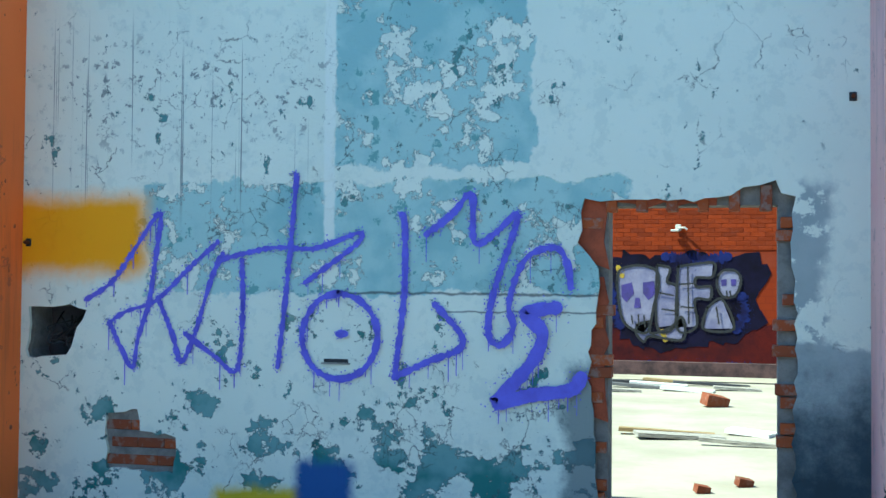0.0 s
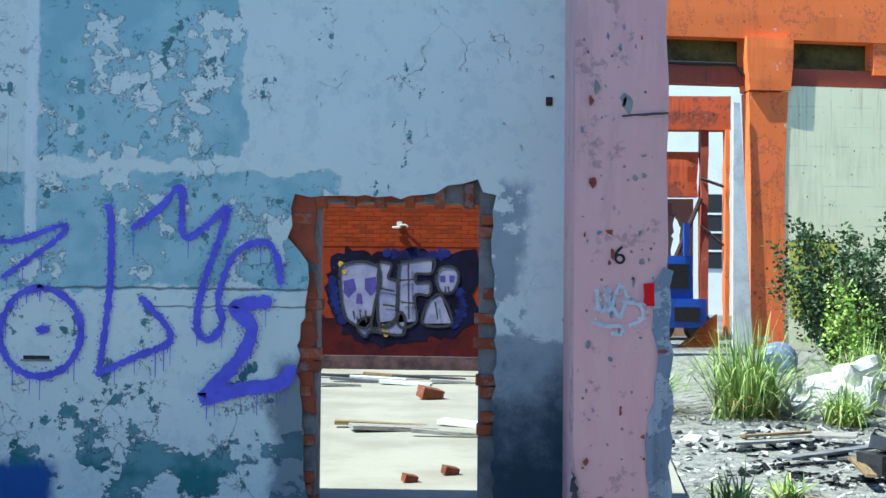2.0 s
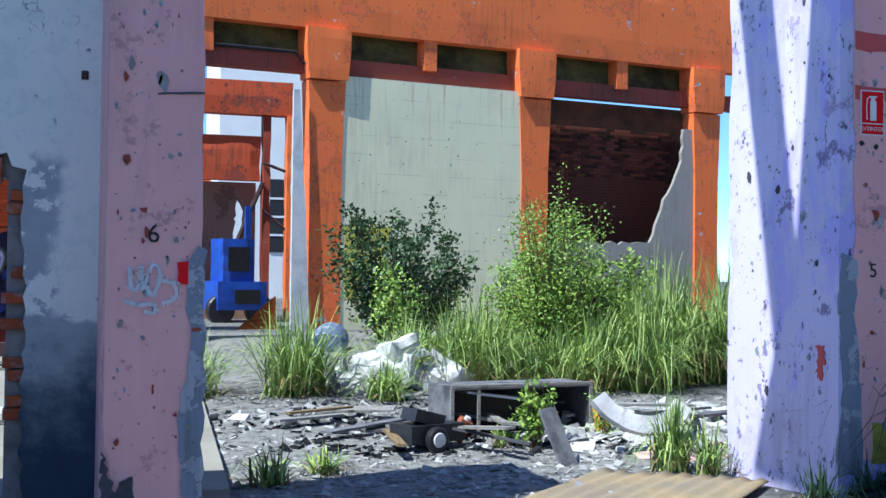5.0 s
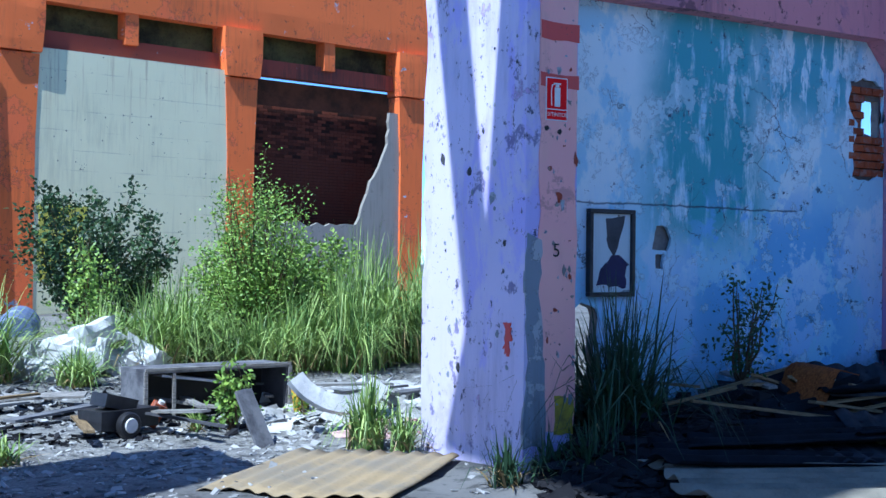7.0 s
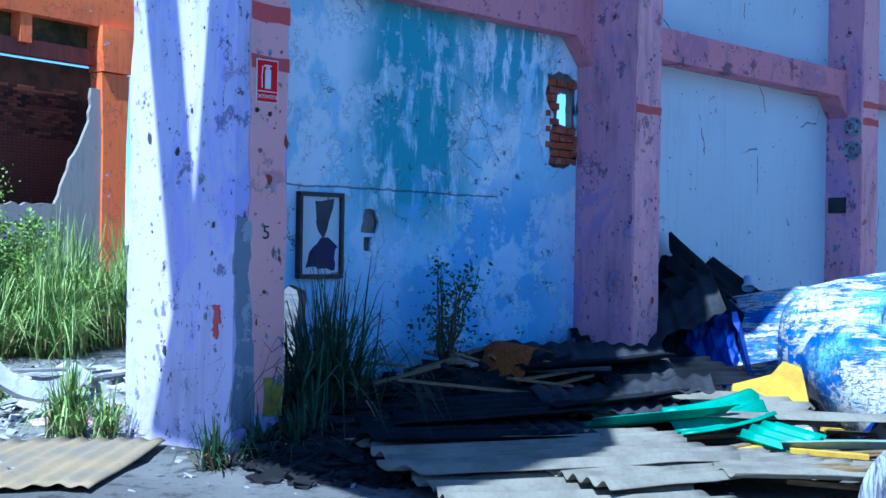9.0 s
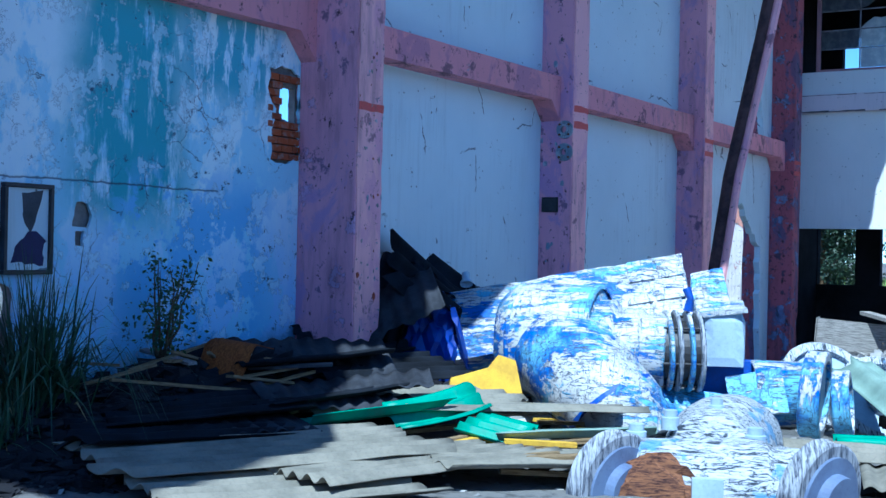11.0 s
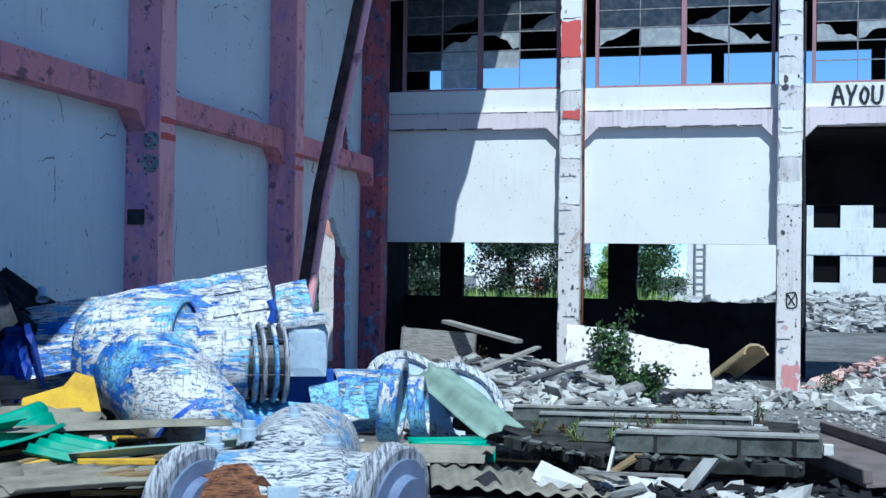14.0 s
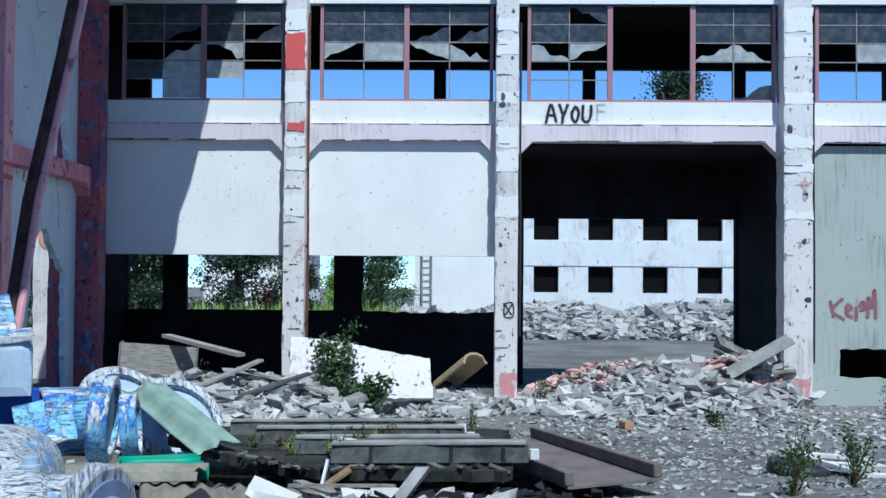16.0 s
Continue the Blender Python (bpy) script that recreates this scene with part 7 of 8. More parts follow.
setting("inner_wall", plate(rect(-8, 5.8, -0.3, 3.94), [ragged([(5.2, 2.3), (5.45, 2.3), (5.5, 3.3), (5.3, 3.5)], 0.1, 0.04, 3), rect(0.4, 2.4, 0.6, 3.6)], 32.2, 32.5), peeling("scorched_plaster", (0.34, 0.20, 0.14), (0.22, 0.11, 0.08), (0.30, 0.27, 0.25), 0.5, 1.2, 0.7, (0.05, 0.03, 0.03)), "scorched brown back wall of the next hall", "wall")
brace = thing("steel_brace", pose(0, 31.35, 0), "dark diagonal steel brace between the posts", "brace")
part("bar", tube([(5.0, 0, 1.9), (5.84, 0, 3.9)], 0.06, 6), POLE_DARK, brace)
part("bar", tube([(5.84, 0, 3.2), (6.42, 0, 2.7)], 0.04, 6), POLE_DARK, brace)
part("bar", tube([(5.84, 0, 4.4), (6.42, 0, 4.2)], 0.04, 6), POLE_DARK, brace)
far_block = thing("far_white_house", pose(11.3, 60, 0), "white house with a dark window, its tall wall standing for bright sky", "building")
# wall made taller and wider to stand in for the bright white sky
part("wall", box(-2.6, 3.2, 0, 5, -0.5, 13.0), WHITE, far_block)
part("window", box(-0.1, 0.75, -0.05, -0.001, 2.6, 6.2), BLACK, far_block)
for z in (3.4, 4.3, 5.2):
    part("bar", box(-0.1, 0.75, -0.08, -0.051, z, z + 0.1), SIGN_WHITE, far_block)
mound = thing("brown_sheet", OF @ pose(-1.35, 0.6, 0.1), "rust-brown bent sheet leaning by the column", "sheet")
part("sheet", plate(ragged([(-0.75, 0.0), (0.55, 0.0), (0.5, 0.95), (0.2, 0.75), (-0.2, 0.35)], 0.15, 0.03, 8), [], -0.03, 0.03), WOOD_ORANGE, mound)
pipe = thing("leaning_white_board", OF @ pose(0, -0.2, 0), "tapered white board standing by the orange column", "board")
part("board", plate([(-0.80, 0.1), (-0.36, 0.1), (-0.50, 3.0), (-0.66, 5.5), (-0.80, 5.5)], [], -0.04, 0.02), WHITE_JUNK, pipe)
conduit = thing("conduit", OF @ pose(0, -0.05, 0), "thin dark conduit along the tie beam", "conduit")
part("tube", tube([(-4, 0.0, 6.34), (-0.7, 0, 6.34), (-0.5, 0, 6.1)], 0.035, 6), BLACK, conduit)
part("tube", tube([(0.6, 0.1, 5.85), (4.3, 0.1, 5.85), (4.6, 0.1, 5.75), (4.68, 0.1, 5.4)], 0.045, 6), BLACK, conduit)
bm = plate(ragged(rect(0.45, 1.5, 1.0, 2.6), 0.15, 0.06, 6), [], -0.136, -0.1305)
part("yellow_spray", bm, YELLOW_SPRAY, bpy.data.objects["infill_panel"])

# ---- plants ----


def leafy(name, light, dark):
    n = Nodes(name)
    c = n.mix(n.island(), light, dark)
    c = n.mix(n.math("MULTIPLY", n.step(n.noise(3, 4), 0.45, 0.65), 0.5), c, [k * 0.6 for k in dark])
    n.bsdf.inputs["Subsurface Weight"].default_value = 0.0
    return n.finish(c, 0.55)


GRASS = leafy("reed_green", (0.48, 0.60, 0.16), (0.08, 0.17, 0.035))
# reed green again, with the wall's shade put into it
GRASS_SHADE = leafy("shade_reed_green", (0.04, 0.09, 0.035), (0.02, 0.05, 0.025))
STRAW = leafy("dry_straw", (0.40, 0.30, 0.12), (0.24, 0.17, 0.07))
LEAF = leafy("young_leaf_green", (0.34, 0.47, 0.07), (0.15, 0.27, 0.045))
LEAF_DARK = leafy("bramble_leaf_green", (0.06, 0.12, 0.03), (0.02, 0.05, 0.015))
PINE = leafy("conifer_green", (0.03, 0.06, 0.025), (0.012, 0.028, 0.012))
STEM = dirty("brown_stem", (0.13, 0.09, 0.05), (0.07, 0.05, 0.03), 8, 0.9, 0.3)


def blades(count, height, spread, seed, width=0.0115, droop=1.1):
    """Arching grass blades out of one root, each a bent strip."""
    r = random.Random(seed)
    verts, faces = [], []
    for _ in range(count):
        a, h = r.uniform(0, 6.283), height * r.uniform(0.55, 1.05)
        out = r.uniform(0.08, 1.15) * spread
        root = Vector((r.gauss(0, 0.12) * spread, r.gauss(0, 0.12) * spread, -0.03))
        way = Vector((math.cos(a), math.sin(a), 0))
        side = Vector((-way.y, way.x, 0)) * width * r.uniform(0.6, 1.3)
        base = len(verts)
        for k in range(6):
            t = k / 5
            p = root + way * out * t ** 1.3 + Vector((0, 0, h * (t - droop * r.uniform(0.5, 0.9) * min(1, out / max(0.01, spread)) * t ** 3)))
            w = side * (1 - t) ** 0.7 + side * 0.05
            verts += [p - w, p + w]
        for k in range(5):
            faces.append((base + 2 * k, base + 2 * k + 1, base + 2 * k + 3, base + 2 * k + 2))
    return verts, faces


def tussock(x, y, height, spread, count, seed, material=None, straw=0.12, label="tall green reed tussock with drooping blades", z=None):
    t = thing("grass_tussock", pose(x, y, ground_height(x, y) if z is None else z), label, "grass", "grass tussocks")
    pydata("foliage", *blades(count, height, spread, seed), material or GRASS, t)
    if straw:
        pydata("dry_foliage", *blades(int(count * straw) + 6, height * 0.5, spread * 1.1, seed + 1), STRAW, t)
    return t


def leaf_cloud(r, points, size, verts, faces, per=5, reach=0.1):
    for p in points:
        for _ in range(per):
            c = p + Vector((r.gauss(0, reach), r.gauss(0, reach), r.gauss(0, reach * 0.8)))
            d = Vector((r.gauss(0, 1), r.gauss(0, 1), r.gauss(0, 0.8) - 0.1)).normalized()
            s = d.orthogonal().normalized()
            s.rotate(Matrix.Rotation(r.uniform(0, 6.28), 3, d))
            l, w = size * r.uniform(0.6, 1.3), size * r.uniform(0.2, 0.36)
            b = len(verts)
            verts += [c, c + d * l * 0.5 + s * w, c + d * l, c + d * l * 0.5 - s * w]
            faces.append((b, b + 1, b + 2, b + 3))


def bush(x, y, height, spread, seed, leaf=0.06, stems=16, per=5, material=None, label="leafy green willow shrub growing from rubble", name="shrub", z=None, upright=0.75):
    """Branching stems with separate small leaves and gaps between."""
    r = random.Random(seed)
    t = thing(name, pose(x, y, ground_height(x, y) if z is None else z), label, "shrub", "shrubs in the ruin")
    bm = bmesh.new()
    verts, faces = [], []
    for _ in range(stems):
        a, h = r.uniform(0, 6.28), height * r.uniform(0.45, 1.0)
        out = spread * math.sqrt(r.uniform(0.02, 1.0)) * (1.25 - 0.55 * upright * h / height)
        pts = []
        for k in range(6):
            q = k / 5
            pts.append(Vector((math.cos(a) * out * q + r.gauss(0, 0.02), math.sin(a) * out * q + r.gauss(0, 0.02), h * q)))
        tube(pts, [0.014 * (1 - 0.8 * k / 5) * max(1, height / 2) for k in range(6)], 4, bm)
        where = []
        for k in range(int(14 * h) + 4):
            q = r.uniform(0.15, 1.0)
            i = min(4, int(q * 5))
            p = pts[i].lerp(pts[i + 1], q * 5 - i)
            twig = Vector((r.gauss(0, 0.16), r.gauss(0, 0.16), r.uniform(0, 0.16))) * (1.15 - q) * min(1.5, height)
            where += [p + twig * 0.5, p + twig]
        leaf_cloud(r, where, leaf, verts, faces, per, 0.045 * min(2, height))
    tagged(part("stem", bm, STEM, t), kind="stuff")
    tagged(pydata("foliage", verts, faces, material or LEAF, t), kind="stuff")
    return t


for k, (x, y, h, s, n) in enumerate(((3.36, 14.6, 1.15, 0.75, 320), (4.28, 13.9, 0.55, 0.4, 140), (5.6, 15.0, 1.15, 0.8, 320), (6.1, 15.6, 1.25, 0.9, 320), (6.5, 14.8, 0.8, 0.6, 180),
                                     (8.3, 14.8, 1.25, 0.9, 360), (8.9, 15.4, 1.35, 0.9, 360), (7.9, 14.2, 0.9, 0.7, 240), (9.5, 15.0, 1.2, 0.9, 260), (2.2, 15.3, 0.9, 0.7, 160), (10.3, 16, 1.4, 1.0, 260), (6.9, 14.4, 0.9, 0.7, 200), (7.4, 14.6, 1.1, 0.7, 220), (5.0, 15.4, 0.9, 0.7, 200))):
    tussock(x, y, h * (1.75 if x > 7.5 else 1.3), s * 1.75, int(n * 1.2), 100 + k)
tussock(5.25, 8.75, 0.85, 0.42, 190, 130, label="sunlit grass tussock growing at the column's foot")
tussock(5.45, 8.5, 0.6, 0.3, 90, 131)
tussock(6.55, 7.15, 1.65, 0.95, 420, 132, GRASS_SHADE, 0.04, "dark tall reed clump in the wall's shade", 0.1)
tussock(6.2, 6.85, 0.7, 0.4, 90, 133, GRASS_SHADE, 0.05, "dark grass at the column's foot", 0.02)
tussock(5.35, 6.9, 0.5, 0.35, 70, 139, GRASS_SHADE, 0.3, "dark grass at the column's foot", 0.0)
tussock(5.95, 6.75, 0.6, 0.4, 90, 140, GRASS_SHADE, 0.2, "dark grass at the column's foot", 0.0)
tussock(5.75, 6.95, 0.55, 0.3, 60, 134, GRASS_SHADE, 0.1, "dark grass at the column's foot", 0.0)
tussock(2.0, 8.9, 0.5, 0.45, 70, 135, None, 0.4, "thin grass at the column's foot")
tussock(2.5, 9.3, 0.35, 0.4, 50, 136, None, 0.4, "thin grass on the gravel")
tussock(4.35, 10.3, 0.4, 0.2, 40, 137, None, 0.3, "thin grass in the debris")
tussock(23.9, 2.95, 0.75, 0.5, 120, 138, STRAW, 0.3, "straw-coloured dry grass by the pier")
bush(7.15, 15.5, 2.5, 0.85, 1, 0.05, 52, 5)
bush(7.0, 15.6, 3.0, 0.3, 23, 0.045, 5, 3, label="tall thin willow shoots above the thicket")
bush(8.2, 15.9, 1.8, 0.9, 21, 0.065, 26, 6)
bush(6.6, 16.2, 1.3, 0.6, 22, 0.055, 14, 4)
bush(7.9, 16.0, 1.7, 0.9, 2, 0.06, 18, 5)
bush(7.3, 17.2, 1.9, 0.8, 3, 0.06, 14, 5)
bush(5.75, 18.6, 1.7, 0.42, 4, 0.075, 9, 4, LEAF, "pale green leafy sapling by the wall")
bush(6.2, 21.0, 2.5, 1.2, 5, 0.10, 26, 4, LEAF_DARK, "dark bramble thicket before the white panel")
bush(7.3, 22.0, 2.2, 1.1, 6, 0.10, 18, 4, LEAF_DARK, "dark bramble thicket before the white panel")
bush(9.6, 21.5, 1.6, 1.4, 16, 0.09, 18, 6, LEAF, "green bramble thicket before the orange hall")
bush(4.65, 10.2, 0.62, 0.14, 7, 0.06, 8, 4, LEAF, "small leafy green weed in the debris", "weed")
bush(5.45, 10.35, 0.5, 0.12, 17, 0.04, 5, 3, LEAF, "thin green weed in the debris", "weed")
bush(8.1, 7.4, 1.0, 0.4, 8, 0.05, 11, 2, LEAF_DARK, "dark leafy weed against the blue wall", "weed", 0.45)
bush(23.4, 2.0, 1.6, 0.5, 9, 0.1, 10, 5, LEAF_DARK, "leafy shrub by the white pier", z=-0.8)
bush(23.1, 1.4, 0.9, 0.6, 10, 0.1, 12, 5, LEAF_DARK, "low leafy shrub by the white pier", z=-0.85)
bush(21.0, 4.2, 1.5, 0.35, 11, 0.05, 5, 2, STEM, "dead brown twiggy shrub", "weed")
for k in range(16):
    rr = random.Random(k + 70)
    x, y = rr.uniform(12.0, 14.4), rr.uniform(-0.8, 1.8)
    bush(x, y, rr.uniform(0.15, 0.4), 0.12, 200 + k, 0.03, 4, 2, STEM if k % 2 else LEAF_DARK, "thin dry weed between the beams", "weed", z=-0.13)
for k, (x, y, h) in enumerate(((21.5, -4.6, 0.5), (23.5, -8.2, 0.8), (22.0, -8.8, 0.7), (13.9, -4.0, 0.35), (11.8, -3.4, 0.7), (12.6, -4.2, 0.6), (24.6, -1.9, 0.8))):
    bush(x, y, h, 0.25, 60 + k, 0.05, 6, 3, LEAF_DARK, "thin green weed on the gravel", "weed")

# ---- rubble ----
RUBBLE = dirty("mixed_rubble", (0.27, 0.265, 0.255), (0.10, 0.10, 0.10), 5, 0.95, 0.4, island=0.85)
RUBBLE_PALE = dirty("pale_board_rubble", (0.40, 0.395, 0.38), (0.2, 0.2, 0.19), 5, 0.95, 0.4, island=0.6)
RUBBLE_RED = dirty("brick_rubble", (0.44, 0.29, 0.27), (0.30, 0.19, 0.17), 5, 0.95, 0.4, island=0.6)
# near black: the tone of shaded ground put into the rubble
RUBBLE_DARK_SHADE = dirty("dark_shade_rubble", (0.018, 0.018, 0.022), (0.008, 0.008, 0.01), 5, 0.95, 0.4, island=0.25)


def rubble(name, spots, material, label, seed):
    """Broken flat and blocky pieces heaped together. spots: (x, y, radius x, radius y, heap height, count, size)."""
    r = np.random.RandomState(seed)
    verts, faces = [], []
    cube = np.array([(x, y, z) for x in (-1, 1) for y in (-1, 1) for z in (-1, 1)], float)
    quads = [(0, 1, 3, 2), (4, 6, 7, 5), (0, 4, 5, 1), (2, 3, 7, 6), (0, 2, 6, 4), (1, 5, 7, 3)]
    for cx, cy, rx, ry, top, count, size in spots:
        for _ in range(count):
            a, q = r.uniform(0, 6.283), math.sqrt(r.uniform(0, 1))
            x, y = cx + rx * q * math.cos(a), cy + ry * q * math.sin(a)
            s = min(size * 0.5 * np.exp(r.normal(0, 0.55)), size * 1.3)
            dims = s * np.array((r.uniform(0.6, 1.6), r.uniform(0.35, 0.9), r.uniform(0.08, 0.35)))
            turn = np.array(Euler((r.normal(0, 0.3), r.normal(0, 0.3), r.uniform(0, 6.28))).to_matrix())
            z = ground_height(x, y) + top * (1 - q * q) * r.uniform(0.7, 1.0) + dims[2] * 0.4
            b = len(verts)
            for p in (cube * (1 + r.uniform(-0.3, 0.25, cube.shape)) * dims) @ turn.T + (x, y, z):
                verts.append(tuple(p))
            faces += [tuple(b + i for i in f) for f in quads]
    ob = pydata(name, verts, faces, material)
    return tagged(ob, label, "rubble", kind="stuff")


rubble("gravel_scatter", [(8, 2, 10, 6, 0, 1500, 0.04), (20, -2, 8, 7, 0.02, 4600, 0.045), (4.5, 12, 4.5, 4, 0, 3400, 0.036), (3.6, 9.4, 2.2, 2.2, 0, 1500, 0.028), (23, -6, 4, 4, 0.02, 1800, 0.055), (13, -3, 5, 3, 0, 1900, 0.032)], RUBBLE, "scattered grey chips and broken plaster on the ground", 1)
rubble("rubble_heap", [(26.2, -4.4, 2.6, 2.6, 0.85, 4000, 0.17), (25, -2.6, 1.6, 1.4, 0.3, 900, 0.16), (26.5, -6.2, 1.2, 1.2, 1.1, 900, 0.2), (21.5, 3.7, 3.0, 2.6, 0.85, 2600, 0.16), (24.5, 0.0, 1.5, 1.2, 0.3, 900, 0.16)], RUBBLE, "heap of broken plaster and concrete pieces", 2)
rubble("brick_heap", [(26.3, -3.8, 2.2, 2.4, 0.9, 700, 0.15), (26.2, -5.8, 1.2, 1.2, 1.1, 220, 0.15), (22, 4.4, 1.2, 1.2, 0.4, 40, 0.1), (5.9, 9.6, 0.5, 0.5, 0.1, 40, 0.08)], RUBBLE_RED, "pinkish broken brick pieces in the heap", 3)
# the spots along the wall cover the floor to blacken its shade
rubble("dark_debris", [(9.5, 6.8, 3.2, 0.7, 0.06, 1300, 0.1), (6.9, 6.75, 1.3, 0.75, 0.1, 1300, 0.09), (6.2, 6.3, 0.9, 0.6, 0.04, 700, 0.07), (9.0, 7.2, 2.2, 0.4, 0.18, 900, 0.1), (10.9, 1.3, 1.0, 1.5, 0.04, 500, 0.1), (12.6, 0.4, 1.2, 1.6, 0.0, 500, 0.08), (11.6, -0.9, 1.0, 0.9, 0.02, 300, 0.08), (3.9, 10.9, 1.6, 1.0, 0.03, 300, 0.045), (4.5, 12.6, 3, 1.2, 0.02, 300, 0.045), (18.4, 4.6, 3.0, 1.6, 0.4, 1300, 0.13), (23, 5.8, 2.4, 1.5, 0.35, 700, 0.15)], RUBBLE_DARK_SHADE, "dark broken roofing and wood debris, also blackening the shaded ground", 4)
rubble("slab_debris", [(26.0, -4.2, 2.3, 2.4, 0.8, 130, 0.28), (24.6, -2.6, 1.4, 1.2, 0.25, 60, 0.24), (5.9, 10.6, 1.2, 1.0, 0.1, 300, 0.11), (3.2, 12.6, 2.4, 0.9, 0.02, 120, 0.06), (10.7, 0.2, 0.9, 1.2, 0.05, 70, 0.15), (11.2, 3.6, 1.8, 1.4, 0.06, 120, 0.16), (13.4, 6.0, 2.4, 1.4, 0.05, 90, 0.2), (7.5, 11.5, 2.0, 1.2, 0.08, 340, 0.14), (19.6, 3.2, 1.8, 1.5, 0.45, 260, 0.2), (22.2, 3.4, 1.8, 1.8, 0.7, 300, 0.2), (17.6, 4.2, 1.6, 1.0, 0.2, 160, 0.2)], RUBBLE_PALE, "pale broken board and sheet pieces", 5)
rubble("outside_rubble", [(62, -4, 5, 6, 1.5, 5200, 0.36), (62, -13, 5, 8, 1.6, 7200, 0.36), (58, 2, 4, 3, 1.2, 1700, 0.36)], RUBBLE, "large pale heap of demolition rubble in the yard", 6)
r = random.Random(8)
for k in range(26):
    x, y = r.choice(((r.uniform(7, 10.5), r.uniform(6.1, 7.5)), (r.uniform(10, 14), r.uniform(-0.4, 2.6)), (r.uniform(3, 7), r.uniform(9.6, 12.4))))
    b = thing("broken_plank", pose(x, y, ground_height(x, y) + 0.12 + r.uniform(0, 0.1), r.uniform(-5, 5), r.uniform(-9, 9), r.uniform(0, 180)), "splintered grey plank lying in the debris", "plank", "broken planks")
    part("board", worn_box(-r.uniform(.3, .8), r.uniform(.3, .8), -0.05, 0.05, -0.012, 0.012, 0.15, 0.008, k), r.choice((WOOD_GREY, WOOD, CONC_D)), b)

# court floor: boards, bricks, low ledge
ledge = thing("timber_beam", pose(-1.3, 20.6, 0.32, 0, 0, -3), "long weathered timber beam across the court", "timber")
part("beam", worn_box(-2.6, 2.4, -0.12, 0.12, -0.12, 0.1, 0.3, 0.01, 2), POLE_DARK, ledge)
for k, (x, y, a, l, w, mt) in enumerate(((-0.85, 13.0, 8, 1.0, 0.16, WOOD), (0.05, 12.2, -4, 1.1, 0.10, WOOD_GREY), (-1.4, 19.5, 4, 0.9, 0.3, WHITE_JUNK), (-0.9, 18.6, -10, 0.8, 0.25, WHITE_JUNK), (-1.9, 18.2, 12, 0.7, 0.2, WOOD_GREY), (-0.2, 19.0, 5, 0.7, 0.25, WOOD_GREY), (-2.0, 20.0, 14, 1.2, 0.2, CONC_D), (-1.2, 20.2, -8, 1.0, 0.2, WOOD), (-0.6, 19.8, 10, 1.2, 0.15, CONC_D), (-1.6, 19.0, -12, 1.0, 0.2, CONC_D), (0.0, 13.2, -20, 0.5, 0.3, WHITE_JUNK), (-0.7, 12.7, 16, 0.9, 0.3, WOOD_GREY))):
    b = thing("broken_plank", pose(x, y, 0.13, 0, 3, a), "broken board lying on the pale court floor", "plank", "court boards")
    part("board", worn_box(-l / 2, l / 2, -w / 2, w / 2, -0.02, 0.02, 0.15, 0.01, k), mt, b)
for x, y, s in ((-0.45, 16.3, 1.15), (-0.05, 9.75, 0.5), (-0.35, 9.35, 0.45)):
    b = thing("broken_brick", pose(x, y, 0.1 + 0.07 * s, 8, 12, 30), "broken red clay brick on the court floor", "brick", "court bricks")
    part("body", worn_box(-0.14 * s, 0.14 * s, -0.1 * s, 0.1 * s, -0.07 * s, 0.06 * s, 0.05, 0.014, 3), BRICK_BURNT, b)

# ---- yard and distance beyond the end wall ----
YARD = dirty("yard_grass", (0.13, 0.18, 0.06), (0.08, 0.11, 0.04), 0.8, 0.95, 0.5)
lawn = []
for i in range(900):
    rr = random.Random(i)
    lawn.append((rr.uniform(46, 60), rr.uniform(2, 15)))
v, f = [], []
for i, (x, y) in enumerate(lawn):
    a, b = blades(8, 2.0, 0.9, i, 0.04)
    v += [p + Vector((x, y, -0.85)) for p in a]
    f += [tuple(k + len(v) - len(a) for k in q) for q in b]
tagged(pydata("yard_weeds", v, f, GRASS), "sunlit tall weeds in the yard", "weeds", kind="stuff")

OLD_WHITE = peeling("stained_old_facade", (0.74, 0.75, 0.74), (0.60, 0.62, 0.63), (0.42, 0.43, 0.44), 0.36, 0.5, 0.45, (0.22, 0.23, 0.25), chips=0.63, grain=2.0)
VOID = dirty("unlit_room", (0.004, 0.004, 0.005), (0.003, 0.003, 0.003), 1, 0.95, 0.1)
block = thing("derelict_block", pose(85, 0, 0), "white derelict factory block with empty windows", "building")
holes = []
for k in range(-3, 8):
    y = -5.49 - 3.72 * k
    holes += [rect(y - 0.85, y + 0.85, 1.15, 2.92), rect(y - 0.85, y + 0.85, 4.74, 6.4)]
part("wall", plate(rect(-36, 3.5, -1.5, 8.2), [h for h in holes if -35 < h[0][0] and h[1][0] < 3.4], 0, 0.4, "x"), OLD_WHITE, block)
for h in holes:
    if -35 < h[0][0] and h[1][0] < 3.4:
        part("window_void", box(0.45, 0.6, h[0][0] - 0.1, h[1][0] + 0.1, h[0][1] - 0.1, h[2][1] + 0.1), VOID, block)
part("string_course", box(-0.06, -0.001, -36, 3.5, 2.98, 4.68), OLD_WHITE, block)
part("body", box(0.7, 12, -36, 3.5, -1.5, 8.2), OLD_WHITE, block)
r = random.Random(77)
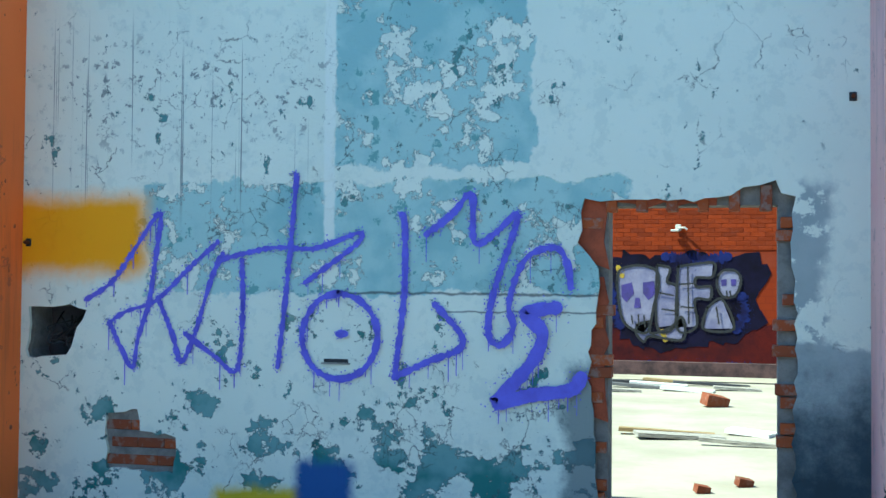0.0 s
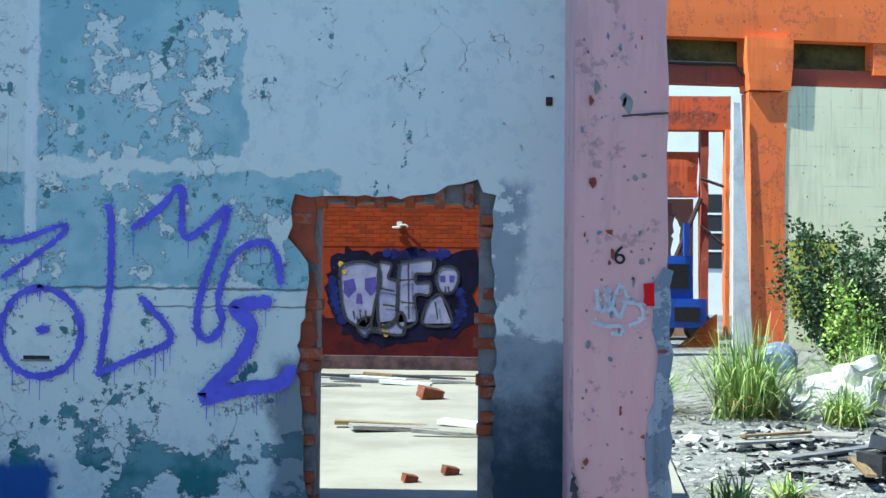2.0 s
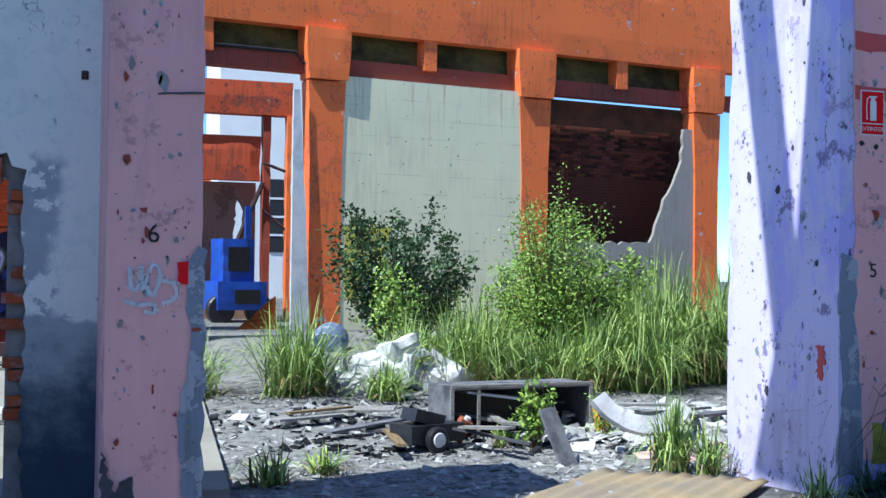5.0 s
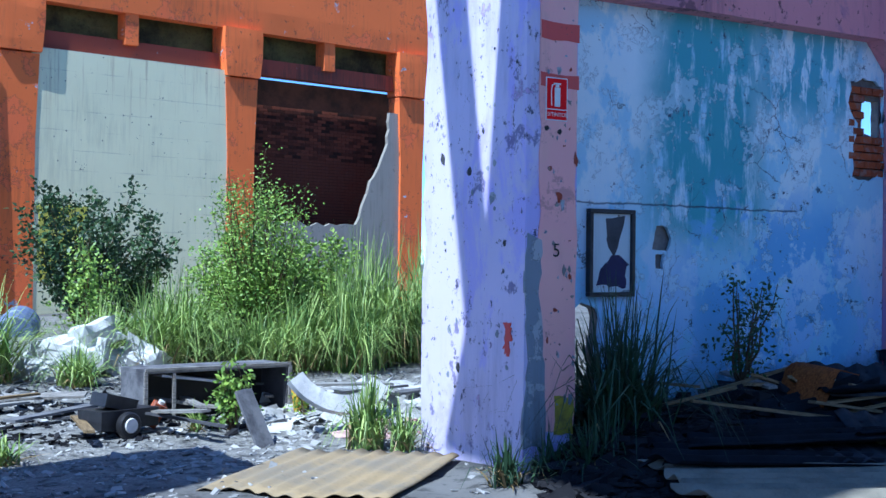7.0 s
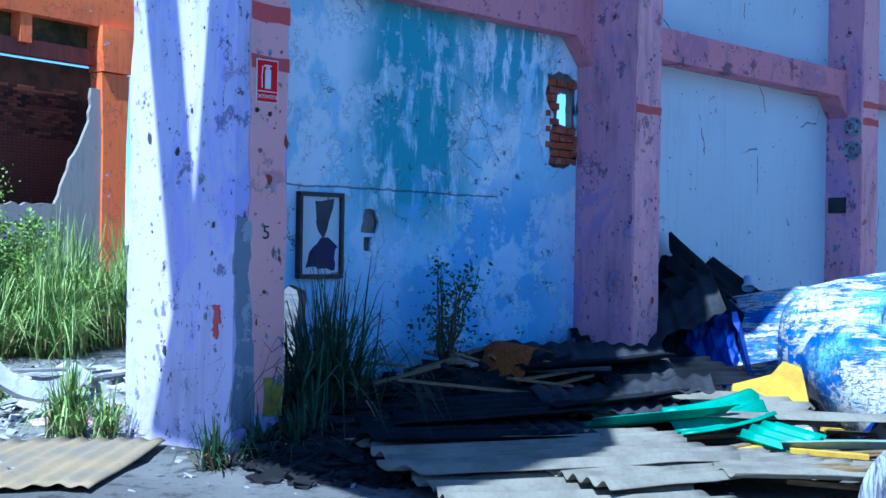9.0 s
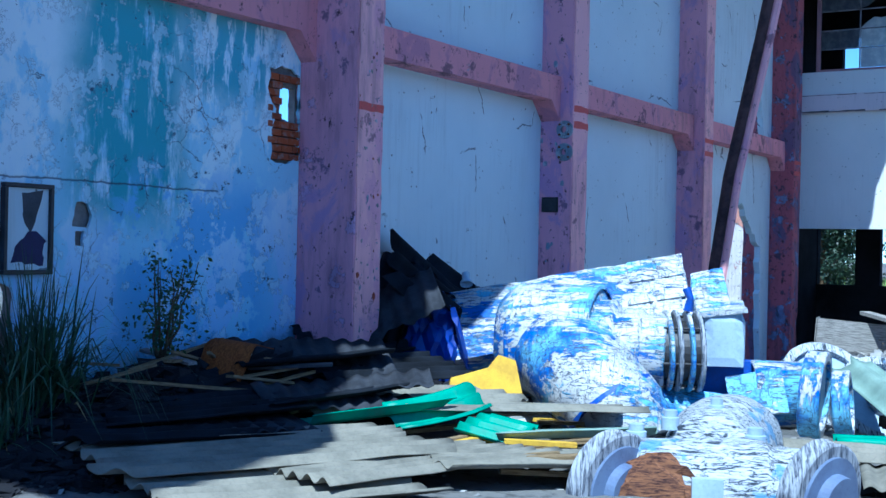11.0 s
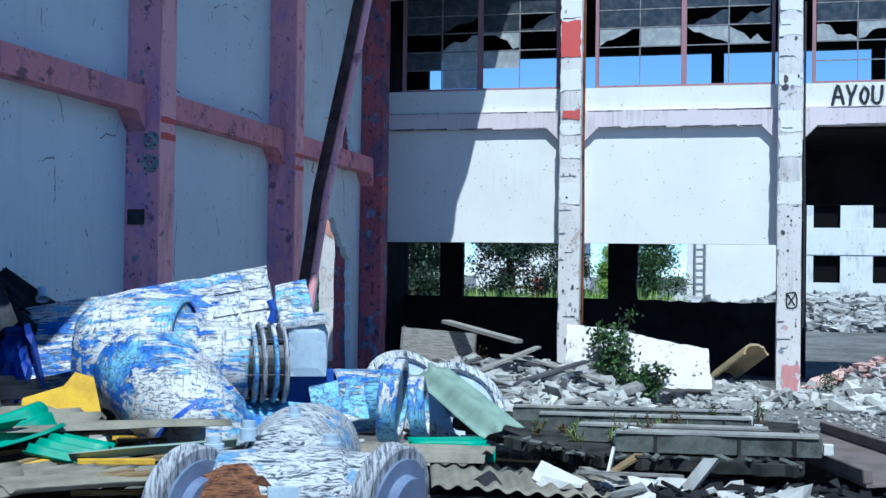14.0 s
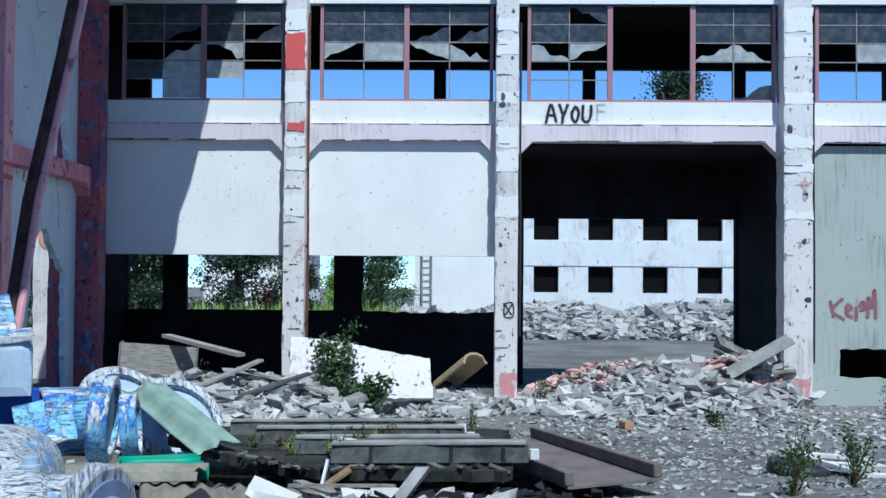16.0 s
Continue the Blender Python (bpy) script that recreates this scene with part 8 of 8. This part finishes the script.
for k in range(16):
    y, z = -5.5 - 3.72 * (k // 4) + (1.2 if k % 2 else 2.4) - 1.86 * (k % 4 > 1) - 0.4, r.uniform(0.5, 1.4)
    pts = [(y + 0.35 * math.cos(q * 1.3 + k) * r.uniform(.4, 1.2), z + 0.45 * math.sin(q * 1.7 + k) * r.uniform(.4, 1.2)) for q in range(7)]
    sprayed([pts], 0.1, 85.0, "x", (VIOLET_DARK, MACH_FACE, FADED_RED)[k % 3], block, "graffiti_stroke", seed=k, lift=0.02 + 0.012 * (k % 4))
shed = thing("white_shed", pose(66, 1.0, 0), "plain white shed with a fixed ladder", "building")
part("wall", worn_box(0, 5, -3.4, 1.6, -1.2, 4.2, 1.0, 0.02, 1), WHITE, shed)
bm = tube([(-0.2, 1.2, -1), (-0.2, 1.2, 4.2)], 0.04, 6)
tube([(-0.2, 0.7, -1), (-0.2, 0.7, 4.2)], 0.04, 6, bm)
for k in range(14):
    tube([(-0.2, 0.7, -0.8 + k * 0.36), (-0.2, 1.2, -0.8 + k * 0.36)], 0.03, 5, bm)
part("ladder", bm, CONC, shed)
shed2 = thing("white_house", pose(72, 12.2, 0), "low white house behind the trees", "building")
part("wall", worn_box(0, 5, -3.2, 3.0, -1.2, 3.4, 1.0, 0.02, 1), WHITE, shed2)
part("door", box(-0.08, -0.001, -1.3, -0.5, -0.9, 1.2), RED_PAINT, shed2)
part("window", box(-0.05, -0.001, -2.6, -1.8, 0.6, 2.0), BLACK, shed2)
part("window", box(-0.05, -0.001, 0.6, 1.6, 0.4, 1.8), BLACK, shed2)
part("roof", box(-0.3, 5.3, -3.4, 3.2, 3.401, 3.6), RED_PAINT, shed2)


def tree(x, y, height, width, seed, material, label, z=-0.8):
    """A tapered trunk with limbs and a crown of many small leaves with gaps."""
    r = random.Random(seed)
    t = thing("tree", pose(x, y, z), label, "tree", "trees beyond the yard")
    bm = tube([(0, 0, 0), (0.1, 0, height * 0.3), (0, 0.1, height * 0.6), (0, 0, height * 0.92)], [0.035 * height, 0.028 * height, 0.015 * height, 0.004 * height], 8)
    verts, faces = [], []
    far = height > 10
    for k in range(44):
        q = r.uniform(0.12, 0.95)
        a, l = r.uniform(0, 6.28), width * (1.15 - q) * r.uniform(0.6, 1.1)
        p0 = Vector((0, 0, height * q))
        p1 = p0 + Vector((math.cos(a) * l, math.sin(a) * l, l * r.uniform(-0.15, 0.35)))
        tube([p0, p0.lerp(p1, 0.5), p1], [0.008 * height, 0.005 * height, 0.002 * height], 4, bm)
        leaf_cloud(r, [p0.lerp(p1, r.uniform(0.25, 1.05)) for _ in range(16)], (0.016 if far else 0.026) * height, verts, faces, 30 if far else 20, (0.035 if far else 0.045) * height)
    part("trunk", bm, STEM, t)
    pydata("crown", verts, faces, material, t)
    return t


for k, (x, y, h, w, mt) in enumerate(((48, 12.5, 6, 2.4, PINE), (55, 15, 7, 2.8, PINE), (58, 10.5, 6.5, 3.2, PINE), (62, 8.4, 5.0, 1.8, PINE), (60, 3.9, 5.5, 1.9, LEAF_DARK), (57, 5.6, 3.6, 1.2, LEAF),
                                      (120, -20.5, 24, 8, PINE), (124, -28, 20, 7, PINE), (122, -15, 15, 5, PINE), (130, -36, 18, 7, PINE), (44, 15.5, 5, 2.5, LEAF_DARK), (110, -12, 12, 5, LEAF_DARK))):
    tree(x, y, h, w, 300 + k, mt, "dark conifer beyond the yard" if mt == PINE else "green leafy tree in the yard")
far = thing("tiled_house", pose(110, -48, 0), "far house with a terracotta pitched roof", "building")
part("wall", box(0, 8, -7, 7, -1, 15), WHITE, far)
part("roof", plate([(-7.6, 15.0), (7.6, 15.0), (0, 18.2)], [], -0.4, 8.4, "x"), BRICK, far)
tagged(part("court_bush_ground", box(20.6, 26, 8.6, 14, -0.95, -0.9), YARD), "grass strip behind the broken wall", "grass", kind="structure")
bush(23.2, 11.5, 2.2, 1.6, 400, 0.12, 20, 6, LEAF, "sunlit shrub behind the broken wall", z=-0.9)
out = thing("brick_pillar", pose(27.3, 11.0, -0.9), "broken pink brick pillar behind the wall", "pillar")
part("shaft", worn_box(-0.5, 0.5, -0.35, 0.35, 0, 3.6, 0.15, 0.05, 9), PIER, out)

# loose timber between the beams and the end wall
r = random.Random(52)
for k in range(22):
    x, y = r.uniform(19.0, 23.6), r.uniform(2.0, 5.3)
    rise = 0.8 * max(0.0, 1 - ((x - 21.5) / 3) ** 2 - ((y - 3.7) / 2.6) ** 2)
    b = thing("broken_plank", pose(x, y, ground_height(x, y) + rise + r.uniform(0.04, 0.12), r.uniform(-10, 10), r.uniform(-16, 16), r.uniform(30, 150)), "weathered grey board lying on the rubble by the end wall", "plank", "boards by the end wall")
    part("board", worn_box(-r.uniform(.5, 1.2), r.uniform(.5, 1.2), -0.08, 0.08, -0.02, 0.02, 0.2, 0.012, k), r.choice((WOOD_GREY, WOOD_GREY, WHITE_JUNK, CONC_D)), b)
# dry stalks and reeds rooted in the beam stack and gravel
for k in range(9):
    x, y = r.uniform(12.0, 14.4), r.uniform(-0.6, 1.7)
    tussock(x, y, 0.3, 0.16, 22, 300 + k, None, 0.4, "thin dry grass growing between the beams", z=-0.13)

# bricks of the dark red wall behind the broken panel
for row in range(16):
    for col in range(18):
        laid_brick(back, BRICK_DARK_RED, 5.62 + col * 0.25 + (row % 2) * 0.125, 1.098, 4.137 + row * 0.079, 0.24, rng.uniform(-1, 1))
bm = bmesh.new()
for row in range(23):
    for col in range(18):
        u, z = 5.62 + col * 0.25 + (row % 2) * 0.125, 2.32 + row * 0.079
        add_box(bm, u - 0.12, u + 0.12, 1.09, 1.11, z - 0.035, z + 0.035)
tagged(part("lower_courses", bm, BRICK_DARK_RED, back), kind="stuff")
